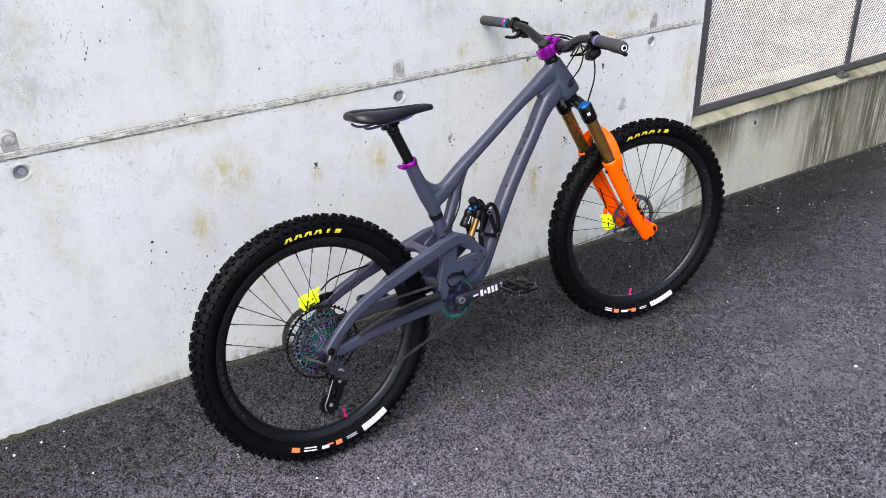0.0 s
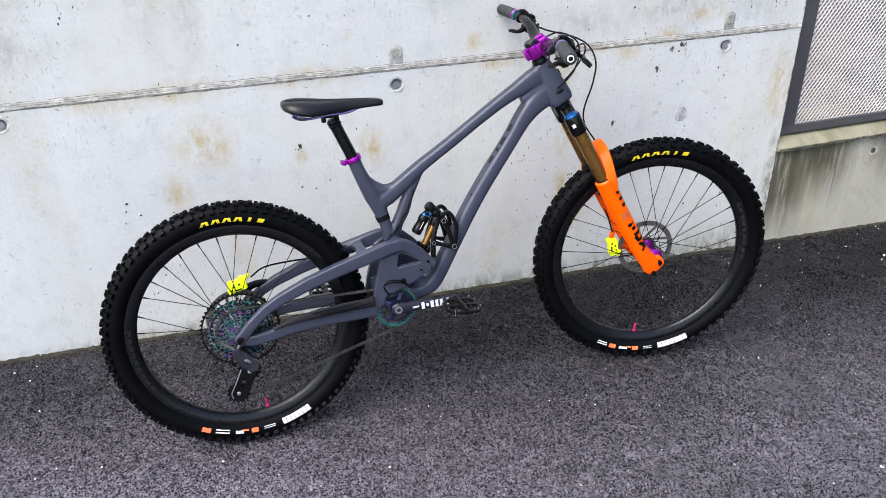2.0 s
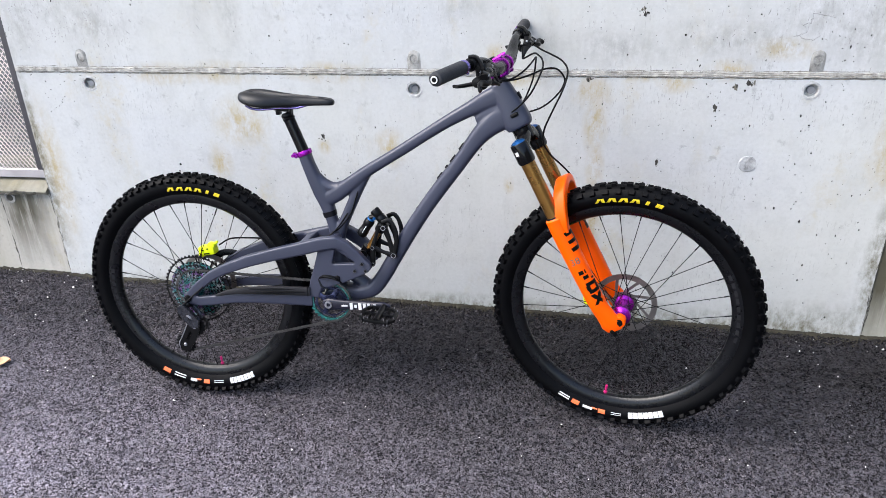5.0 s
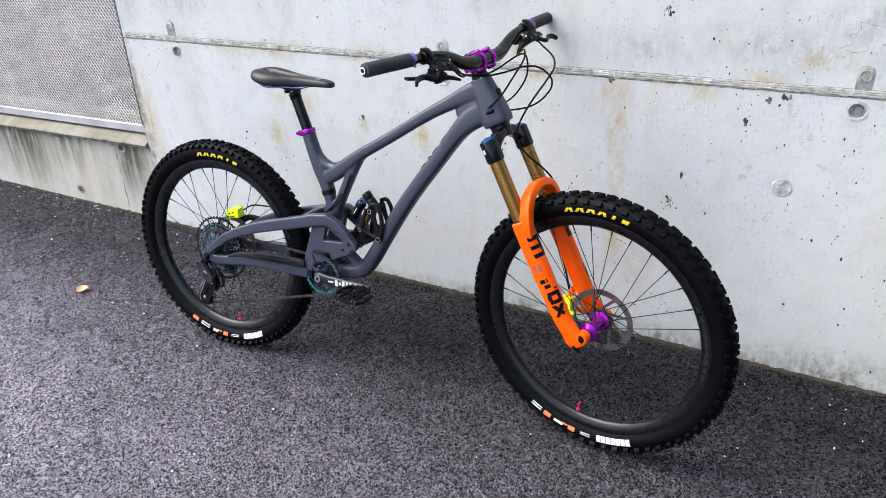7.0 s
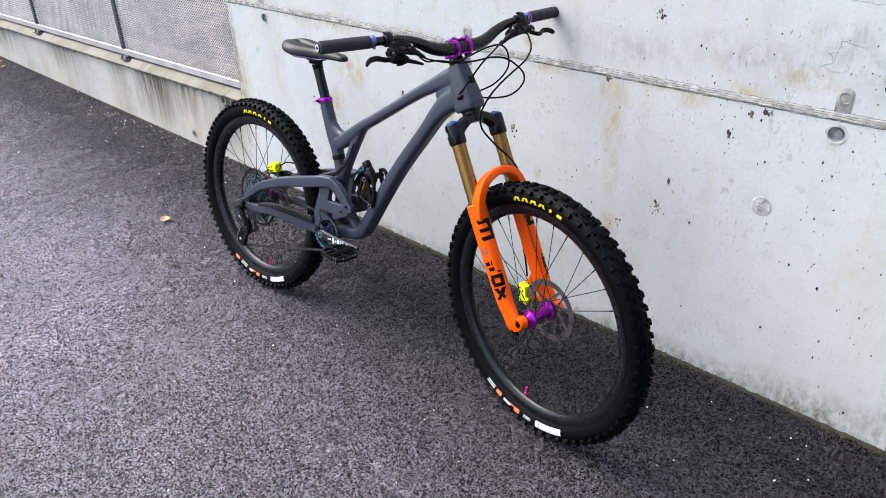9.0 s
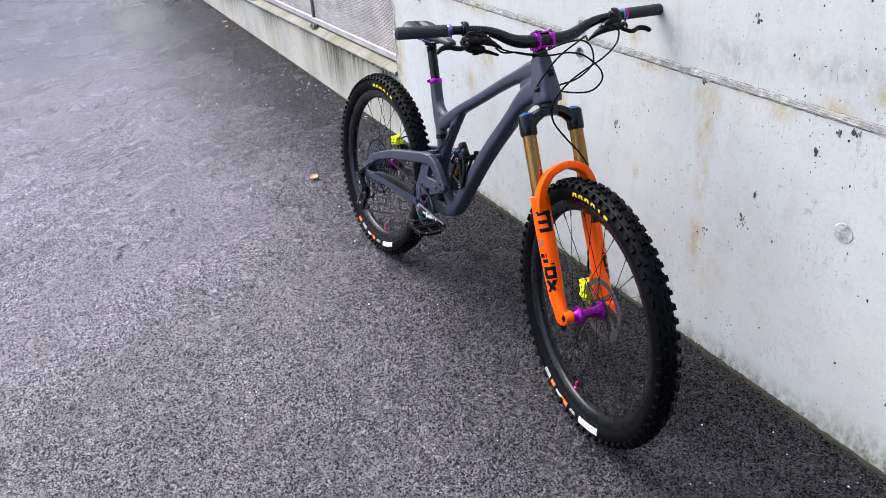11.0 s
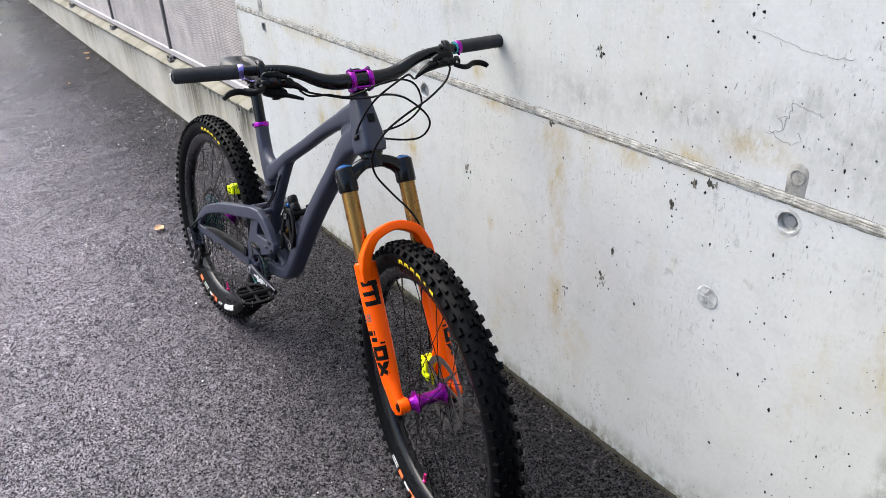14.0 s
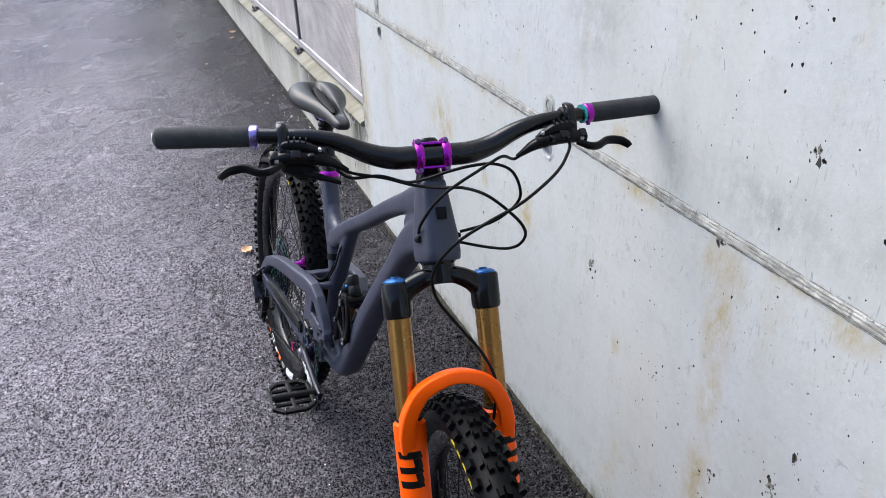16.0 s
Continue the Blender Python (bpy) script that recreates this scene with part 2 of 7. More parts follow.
def asphalt():
    """Coarse wet asphalt: a close bed of even grey stones; voids between them are dark with bitumen and painted shade.
    """
    n = Nodes("wet_asphalt")
    v = n.coords(world_space=True)
    warp = n.add("TexNoise", Vector=v, Scale=70.0, Detail=2.0).outputs[1]
    w = n.add("VectorMath", {"operation": "MULTIPLY_ADD"}, **{"0": warp, "1": (0.008, 0.008, 0.008), "2": v}).outputs[0]
    big = n.add("TexVoronoi", Vector=w, Scale=215.0)
    tone = n.add("SeparateColor", Color=big.outputs["Color"]).outputs[0]
    hue = n.add("SeparateColor", Color=big.outputs["Color"]).outputs[1]
    col = n.mix(tone, (0.080, 0.076, 0.080, 1), (0.182, 0.174, 0.183, 1))
    col = n.mix(n.math("MULTIPLY", n.ramp(hue, 0.90, 0.97), 0.8), col, (0.20, 0.193, 0.20, 1))
    # voids: lost stones and gaps between clumps, bitumen and shade in one dark colour
    lost = n.ramp(n.noise(w, 175, 3, 0.62), 0.405, 0.465, (1, 1, 1, 1), (0, 0, 0, 1))
    gap = n.math("MULTIPLY", n.ramp(big.outputs["Distance"], 0.50, 0.78), n.ramp(hue, 0.25, 0.6))
    clump = n.ramp(n.noise(w, 84, 3, 0.6), 0.37, 0.44, (0.85, 0.85, 0.85, 1), (0, 0, 0, 1))
    void = n.math("MAXIMUM", n.math("MAXIMUM", lost, clump), n.math("MULTIPLY", gap, 0.8))
    col = n.mix(n.math("MULTIPLY", void, 0.93), col, (0.006, 0.0058, 0.0066, 1))
    patch = n.noise(v, 1.3, 5, 0.65)
    col = n.mix(1.0, col, n.ramp(patch, 0.32, 0.68, (0.80, 0.80, 0.81, 1), (1.14, 1.12, 1.15, 1)), "MULTIPLY")
    col = n.mix(1.0, col, n.ramp(n.noise(v, 21, 3, 0.7), 0.36, 0.64, (0.84, 0.84, 0.84, 1), (1.12, 1.12, 1.12, 1)), "MULTIPLY")
    # damp and wall shade painted together: asphalt darkens towards the wall, pales outwards
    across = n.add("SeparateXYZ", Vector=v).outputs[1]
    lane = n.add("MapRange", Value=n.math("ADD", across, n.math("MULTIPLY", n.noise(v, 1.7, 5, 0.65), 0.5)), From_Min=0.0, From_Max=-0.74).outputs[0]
    col = n.mix(1.0, col, n.mix(lane, (0.25, 0.25, 0.26, 1), (UNSHADED_TONE, UNSHADED_TONE * 0.965, UNSHADED_TONE * 1.03, 1)), "MULTIPLY")
    # dry is only a noisy mask along x: colour turns twice as pale towards -x
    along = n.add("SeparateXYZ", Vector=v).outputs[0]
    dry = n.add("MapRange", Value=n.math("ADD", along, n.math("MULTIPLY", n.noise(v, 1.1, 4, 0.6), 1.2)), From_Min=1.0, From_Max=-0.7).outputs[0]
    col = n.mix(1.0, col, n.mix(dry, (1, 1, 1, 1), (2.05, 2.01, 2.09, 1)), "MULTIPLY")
    height = n.math("SUBTRACT", n.math("ADD", n.math("MULTIPLY", n.math("SUBTRACT", 1.0, big.outputs["Distance"]), 0.45), n.math("MULTIPLY", tone, 0.35)), n.math("MULTIPLY", void, 0.9))
    swell = n.noise(v, 38, 3, 0.6)
    rough = n.add("MapRange", Value=n.noise(v, 2.3, 4), From_Min=0.3, From_Max=0.7, To_Min=0.21, To_Max=0.32).outputs[0]
    wet = n.math("MULTIPLY", n.add("MapRange", Value=void, To_Min=0.75, To_Max=0.0).outputs[0], n.add("MapRange", Value=lane, To_Min=0.3, To_Max=1.0).outputs[0])
    return n.finish(col, rough, 0.0, [(swell, 0.75, 0.012), (height, 1.0, 0.0042)], **{"Specular_IOR_Level": wet})


UNSHADED_TONE = 0.97
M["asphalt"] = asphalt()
M["yard"] = concrete("yard_paving", (0.030, 0.029, 0.028), (0.40, 0.38, 0.33), 0.16, 0.1)
M["steel"] = surface("painted_fence_steel", (0.070, 0.068, 0.073), 0.42, 0.2, 0.2, 30, 0.1)
# same fence steel, with the west rail's sky reflection put into the colour
M["steel_lit"] = surface("lit_fence_steel", (0.43, 0.405, 0.41), 0.42, 0.2, 0.2, 30, 0.1)
M["mesh"] = surface("expanded_metal", (0.60, 0.525, 0.48), 0.6, 0.1, 0.2, 30, 0.1)
M["grit"] = surface("pale_grit", (0.62, 0.60, 0.57), 0.7, 0, 0.3, 60, 0.3)
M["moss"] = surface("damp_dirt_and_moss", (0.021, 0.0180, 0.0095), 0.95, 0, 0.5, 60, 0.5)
M["leaf"] = surface("dry_leaf", (0.60, 0.36, 0.20), 0.7, 0, 0.35, 60, 0.4)

M["frame"] = surface("matt_slate_paint", (0.028, 0.0315, 0.053), 0.42, 0.0, 0.06, 20, 0.04, Specular_IOR_Level=0.50)
M["rubber"] = surface("tyre_rubber", (0.0016, 0.0017, 0.0022), 0.50, 0, 0.4, 40, 0.25, Specular_IOR_Level=0.07)
M["rim"] = surface("satin_carbon_rim", (0.0024, 0.0027, 0.0037), 0.28, 0, 0.2, 30, 0.04, Specular_IOR_Level=0.32)
M["guard"] = surface("dark_grey_rubber", (0.0125, 0.0120, 0.0140), 0.6, 0, 0.2, 60, 0.2, Specular_IOR_Level=0.25)
M["black"] = surface("black_anodised", (0.0022, 0.0022, 0.0026), 0.34, 0.0, 0.2, 60, 0.08, Specular_IOR_Level=0.20)
M["gloss"] = surface("gloss_black", (0.0020, 0.0020, 0.0025), 0.18, 0, 0.15, 40, 0.03, Specular_IOR_Level=0.30)
M["plastic"] = surface("matt_black_plastic", (0.0028, 0.0028, 0.0032), 0.55, 0, 0.2, 60, 0.2, Specular_IOR_Level=0.14)
M["grip"] = surface("grip_rubber", (0.036, 0.037, 0.040), 0.72, 0, 0.2, 120, 0.5, Specular_IOR_Level=0.15)
M["bar"] = surface("satin_black_bar", (0.0030, 0.0030, 0.0036), 0.26, 0, 0.2, 60, 0.05, Specular_IOR_Level=0.36)
M["saddle"] = surface("saddle_cover", (0.0040, 0.0042, 0.0050), 0.42, 0, 0.15, 80, 0.15, Specular_IOR_Level=0.35)
M["orange"] = surface("orange_fork_paint", (1.0, 0.098, 0.0), 0.34, 0, 0.04, 20, 0.03, Specular_IOR_Level=0.2)
M["gold"] = surface("bronze_gold_coating", (0.30, 0.155, 0.042), 0.28, 0.85, 0.08, 30, 0.02)
M["neon"] = surface("neon_yellow_anodised", (0.78, 0.92, 0.01), 0.35, 0.0, 0.06, 60, 0.05)
M["purple"] = surface("purple_anodised", (0.32, 0.010, 0.34), 0.22, 0.75, 0.12, 60, 0.04)
M["violet"] = surface("oil_slick_violet", (0.22, 0.18, 0.42), 0.25, 0.85, 0.5, 90, 0.05)
M["teal"] = surface("oil_slick_teal", (0.04, 0.22, 0.20), 0.26, 0.8, 0.6, 90, 0.05)
M["blue"] = surface("blue_anodised", (0.004, 0.085, 0.27), 0.3, 0.6, 0.1, 60, 0.03)
M["pink"] = surface("pink_anodised", (0.75, 0.03, 0.22), 0.3, 0.6, 0.1, 60, 0.03)
M["silver"] = surface("bare_alloy", (0.42, 0.42, 0.45), 0.32, 0.9, 0.2, 60, 0.06)
M["rotor"] = surface("brake_rotor_steel", (0.22, 0.20, 0.19), 0.38, 0.9, 0.3, 90, 0.05)
M["mech"] = surface("dark_mech_metal", (0.050, 0.052, 0.062), 0.27, 0.75, 0.3, 90, 0.04)
M["spider"] = surface("oil_slick_spider", (0.022, 0.026, 0.060), 0.26, 0.7, 0.6, 90, 0.04)
M["chain"] = surface("dark_chain_steel", (0.085, 0.082, 0.080), 0.34, 0.8, 0.4, 120, 0.05)
M["crank"] = surface("dark_crank_carbon", (0.010, 0.010, 0.018), 0.3, 0.0, 0.3, 40, 0.03, Specular_IOR_Level=0.3)
M["yellow_print"] = surface("yellow_print", (0.62, 0.48, 0.015), 0.5, 0, 0.25, 90, 0.05)
M["white_print"] = surface("white_print", (0.60, 0.60, 0.60), 0.5, 0, 0.1, 60, 0.05)
M["orange_print"] = surface("orange_print", (0.85, 0.16, 0.05), 0.5, 0, 0.1, 60, 0.05)
M["dark_print"] = surface("dark_print", (0.0035, 0.0036, 0.005), 0.5, 0, 0.1, 60, 0.03, Specular_IOR_Level=0.14)
M["black_print"] = surface("black_print", (0.003, 0.003, 0.003), 0.35, 0, 0.1, 60, 0.03, Specular_IOR_Level=0.15)
M["faint_print"] = surface("faint_rim_print", (0.030, 0.030, 0.034), 0.45, 0, 0.1, 60, 0.03, Specular_IOR_Level=0.2)
M["grey_print"] = surface("grey_print", (0.12, 0.105, 0.095), 0.4, 0, 0.1, 60, 0.03)

M["bolt"] = surface("dark_bolt_steel", (0.13, 0.13, 0.14), 0.3, 0.8, 0.2, 60, 0.05)
M["ring"] = surface("oil_slick_ring", (0.03, 0.26, 0.28), 0.25, 0.8, 0.7, 45, 0.04)


def cassette_material():
    """Bright machined steel with teal and violet oil-slick colours and fine near-black specks."""
    n = Nodes("oil_slick_steel")
    v = n.coords()
    col = n.mix(n.ramp(n.noise(v, 55, 3, 0.6), 0.40, 0.56), (0.34, 0.37, 0.39, 1), (0.05, 0.26, 0.25, 1))
    col = n.mix(n.ramp(n.noise(v, 47, 2, 0.5), 0.52, 0.62), col, (0.27, 0.15, 0.38, 1))
    col = n.mix(n.ramp(n.noise(v, 260, 3, 0.7), 0.46, 0.58), col, (0.012, 0.012, 0.016, 1))
    return n.finish(col, 0.3, 0.85)


M["slick"] = cassette_material()

# ---------------------------------------------------------------- mesh helpers


def part(name, bm, material, parent=None, label="", smooth=True):
    """Links a bmesh as one mesh object under a thing or a part."""
    me = bpy.data.meshes.new(name)
    bmesh.ops.recalc_face_normals(bm, faces=bm.faces)
    bm.to_mesh(me)
    bm.free()
    for p in me.polygons:
        p.use_smooth = smooth
    if smooth:
        me.set_sharp_from_angle(angle=radians(38))
    me.materials.append(M[material])
    ob = new(name, me)
    ob.parent = parent
    return tagged(ob, label) if label else ob


def shared(name, me, parent, m=None):
    ob = new(name, me)
    ob.parent = parent
    if m is not None:
        ob.matrix_basis = m
    return ob


def curve_points(pts, secs, steps):
    """Catmull-Rom through points and sections."""
    P, S = [Vector(p) for p in pts], [Vector(s) for s in secs]
    P = [P[0] * 2 - P[1]] + P + [P[-1] * 2 - P[-2]]
    S = [S[0]] + S + [S[-1]]
    op, os = [], []

    def cr(a, b, c, d, t):
        return 0.5 * ((2 * b) + (c - a) * t + (2 * a - 5 * b + 4 * c - d) * t * t + (3 * b - a - 3 * c + d) * t ** 3)

    for i in range(1, len(P) - 2):
        for k in range(steps):
            t = k / steps
            op.append(cr(P[i - 1], P[i], P[i + 1], P[i + 2], t))
            os.append(S[i].lerp(S[i + 1], t))
    op.append(P[-2]), os.append(S[-2])
    return op, os


def tube(bm, pts, secs, n=14, side=(0, 1, 0), power=2.0, steps=0, caps=True):
    """Sweeps a (super)ellipse along a path. secs: a radius, or (half width along side, half height) for each point."""
    if not isinstance(secs, (list, tuple)):
        secs = [secs] * len(pts)
    secs = [(s, s) if not isinstance(s, (list, tuple)) else s for s in secs]
    if steps:
        P, S = curve_points(pts, secs, steps)
    else:
        P, S = [Vector(p) for p in pts], [Vector(s) for s in secs]
    rings, ref = [], Vector(side)
    for i, p in enumerate(P):
        tan = (P[min(i + 1, len(P) - 1)] - P[max(i - 1, 0)]).normalized()
        u = (ref - tan * ref.dot(tan))
        if u.length < 1e-4:
            u = tan.orthogonal()
        u.normalize()
        ref = u if side == "free" else ref
        w = tan.cross(u)
        ring = []
        for k in range(n):
            a = 2 * math.pi * k / n
            c, s = math.cos(a), math.sin(a)
            cx = math.copysign(abs(c) ** (2 / power), c) * S[i][0]
            sx = math.copysign(abs(s) ** (2 / power), s) * S[i][1]
            ring.append(bm.verts.new(p + u * cx + w * sx))
        rings.append(ring)
    for a, b in zip(rings, rings[1:]):
        for k in range(n):
            bm.faces.new((a[k], a[(k + 1) % n], b[(k + 1) % n], b[k]))
    if caps:
        bm.faces.new(rings[0]), bm.faces.new(rings[-1][::-1])
    return rings


def hose(pts, r=0.0025, n=8, steps=8):
    bm = bmesh.new()
    tube(bm, pts, r, n, (0.13, 0.3, 0.94), 2, steps)
    return bm


def box(bm, centre, size, m=None, bevel=0.0):
    x, y, z = [s / 2 for s in size]
    vs = [bm.verts.new(Vector((a * x, b * y, c * z))) for a in (-1, 1) for b in (-1, 1) for c in (-1, 1)]
    fs = [bm.faces.new([vs[i] for i in q]) for q in ((0, 1, 3, 2), (4, 6, 7, 5), (0, 4, 5, 1), (2, 3, 7, 6), (0, 2, 6, 4), (1, 5, 7, 3))]
    geo = vs
    if bevel:
        es = list({e for f in fs for e in f.edges})
        r = bmesh.ops.bevel(bm, geom=es, offset=bevel, segments=2, affect="EDGES", profile=0.6)
        geo = list({v for f in r["faces"] for v in f.verts} | {v for v in vs if v.is_valid})
    t = Matrix.Translation(centre) @ (m if m is not None else Matrix())
    for v in geo:
        v.co = t @ v.co


def ring_band(bm, centre, axis, profile, n=48):
    """Turns a closed profile of (along axis, radius) round an axis."""
    axis = Vector(axis).normalized()
    u = axis.orthogonal().normalized()
    w = axis.cross(u)
    c = Vector(centre)
    rows = []
    for k in range(n):
        a = 2 * math.pi * k / n
        d = u * math.cos(a) + w * math.sin(a)
        rows.append([bm.verts.new(c + axis * h + d * r) for h, r in profile])
    m = len(profile)
    for k in range(n):
        a, b = rows[k], rows[(k + 1) % n]
        for j in range(m):
            bm.faces.new((a[j], b[j], b[(j + 1) % m], a[(j + 1) % m]))


def lathe(bm, a, b, prof, n=20):
    """A turned solid from a to b. prof: (share of the way, radius)."""
    a, b = Vector(a), Vector(b)
    tube(bm, [a.lerp(b, t) for t, r in prof], [r for t, r in prof], n, (b - a).orthogonal())


def plate(bm, outline, y0, y1, holes=()):
    """A flat plate: an outline in x, z, from y0 to y1, with holes."""
    loops = [outline, *holes]
    front = []
    for y in (y0, y1):
        edges, vv = [], []
        for lp in loops:
            vs = [bm.verts.new((x, y, z)) for x, z in lp]
            vv.append(vs)
            edges += [bm.edges.new((vs[i], vs[(i + 1) % len(vs)])) for i in range(len(vs))]
        bmesh.ops.triangle_fill(bm, edges=edges, use_beauty=True)
        front.append(vv)
    for va, vb in zip(*front):
        for i in range(len(va)):
            j = (i + 1) % len(va)
            bm.faces.new((va[i], va[j], vb[j], vb[i]))


def arc_poly(cx, cz, r, n=24, start=0.0, end=360.0, close=False):
    k = n if not close else n - 1
    return [(cx + r * math.cos(radians(start + (end - start) * i / k)), cz + r * math.sin(radians(start + (end - start) * i / k))) for i in range(n)]


def spin(bm, m):
    bmesh.ops.transform(bm, matrix=m, verts=bm.verts)
    return bm

# ---------------------------------------------------------------- ground and walls
SLOPE = 0.084                      # the asphalt falls away from the wall
WALL_L, WALL_R, WALL_TOP, THICK = -1.432, 1.486, 2.7, 0.28


def ground_z(y):
    return SLOPE * max(-3.2, min(0.0, y))


def stones(X, Y, size, seed):
    """Heights of a packed layer of tilted, rounded stones, over arrays of places."""
    n = 1024
    rng = np.random.default_rng(seed)
    jx, jy, lift, tx, ty = (rng.random((n, n)) for k in range(5))
    cx, cy = np.floor(X / size).astype(int), np.floor(Y / size).astype(int)
    best = np.full(X.shape, 9.0)
    second = np.full(X.shape, 9.0)
    high = np.zeros(X.shape)
    for dx in (-1, 0, 1):
        for dy in (-1, 0, 1):
            i, j = (cx + dx) % n, (cy + dy) % n
            ex = X / size - (cx + dx + 0.5 + 0.9 * (jx[i, j] - 0.5))
            ey = Y / size - (cy + dy + 0.5 + 0.9 * (jy[i, j] - 0.5))
            d = np.hypot(ex, ey)
            h = 0.25 * lift[i, j] - 0.7 * (lift[i, j] < 0.16) + (tx[i, j] - 0.5) * 0.7 * ex + (ty[i, j] - 0.5) * 0.7 * ey - 0.5 * d * d
            near = d < best
            second = np.where(near, best, np.minimum(second, d))
            high = np.where(near, h, high)
            best = np.where(near, d, best)
    groove = np.clip((second - best) / 0.30, 0, 1)
    return high - 0.45 * (1 - groove) ** 1.5


def spread(lo, hi, step, reach, grow):
    """Even steps from lo to hi, then ever longer ones out to the reach."""
    mid = list(np.arange(lo, hi + step / 2, step))
    out, d, x = [], step, hi
    while x < reach:
        d *= grow
        x += d
        out.append(x)
    inn, d, x = [], step, lo
    while x > -reach:
        d *= grow
        x -= d
        inn.append(x)
    return np.array(inn[::-1] + mid + out)


def make_ground():
    """One sheet to the horizon, fine near the wall, where the stones stand out of it."""
    xs = spread(-4.4, 2.2, 0.0052, 700, 1.045)
    ys = spread(-2.1, 0.0, 0.0050, 700, 1.045)
    ys = np.append(ys[ys <= 0.001], 0.2)
    X, Y = np.meshgrid(xs, ys, indexing="ij")
    Z = SLOPE * np.clip(Y, -3.2, 0.0)
    step = np.maximum(np.gradient(xs)[:, None], np.abs(np.gradient(ys))[None, :])
    fade = np.clip((0.020 - step) / 0.014, 0, 1)
    Z = Z + fade * (0.0058 * stones(X, Y, 0.0094, 3) - 0.0010)
    nx, ny = X.shape
    me = bpy.data.meshes.new("ground")
    verts = np.stack([X, Y, Z], -1).reshape(-1, 3)
    idx = np.arange(nx * ny).reshape(nx, ny)
    quads = np.stack([idx[:-1, :-1], idx[1:, :-1], idx[1:, 1:], idx[:-1, 1:]], -1).reshape(-1, 4)
    me.vertices.add(len(verts))
    me.vertices.foreach_set("co", verts.ravel())
    me.loops.add(quads.size)
    me.loops.foreach_set("vertex_index", quads.ravel())
    me.polygons.add(len(quads))
    me.polygons.foreach_set("loop_start", np.arange(0, quads.size, 4))
    me.update(calc_edges=True)
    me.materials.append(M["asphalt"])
    return tagged(new("ground", me), "wet dark grey coarse asphalt surface", "asphalt", kind="structure")


make_ground()


def make_yard():
    bm = bmesh.new()
    vs = [bm.verts.new(p) for p in ((-600, 0.30, -0.02), (600, 0.30, -0.02), (600, 600, -0.02), (-600, 600, -0.02))]
    bm.faces.new(vs)
    return tagged(part("pavement", bm, "yard"), "pale paved yard behind the mesh fence", "pavement", kind="structure")


make_yard()


def make_light_blocker(name, x, x_back, high):
    """An unseen dark block across the lane, far outside the walk, added to cut light and reflections."""
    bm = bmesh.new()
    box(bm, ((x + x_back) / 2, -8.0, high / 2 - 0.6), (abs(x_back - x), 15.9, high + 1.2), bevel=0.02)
    return tagged(part(name, bm, "blocker", smooth=False), "plain dark unseen block added to cut light from the lane's end", "wall", kind="structure")


# both are added out of view to dim the low sky along x
make_light_blocker("light_blocker_west", -13.0, -13.4, 2.0)
make_light_blocker("light_blocker_east", 6.6, 7.0, 5.0)


def blob(cx, cz, r, rng, n=9, squash=1.0):
    return [(cx + r * rng.uniform(0.5, 1.25) * math.cos(6.283 * i / n), cz + squash * r * rng.uniform(0.5, 1.25) * math.sin(6.283 * i / n)) for i in range(n)]


TIES = [(-1.153, 0.778), (0.0, 0.793), (1.184, 0.826)]
PATCHES = [(-1.163, 0.870), (0.003, 0.892), (1.186, 0.917)]


def joint_z(x):
    return 0.8475 + 0.0190 * x


def bisect(lines, v):
    """The number of the field between two lines in which v lies."""
    return sum(1 for a in lines if a <= v) - 1


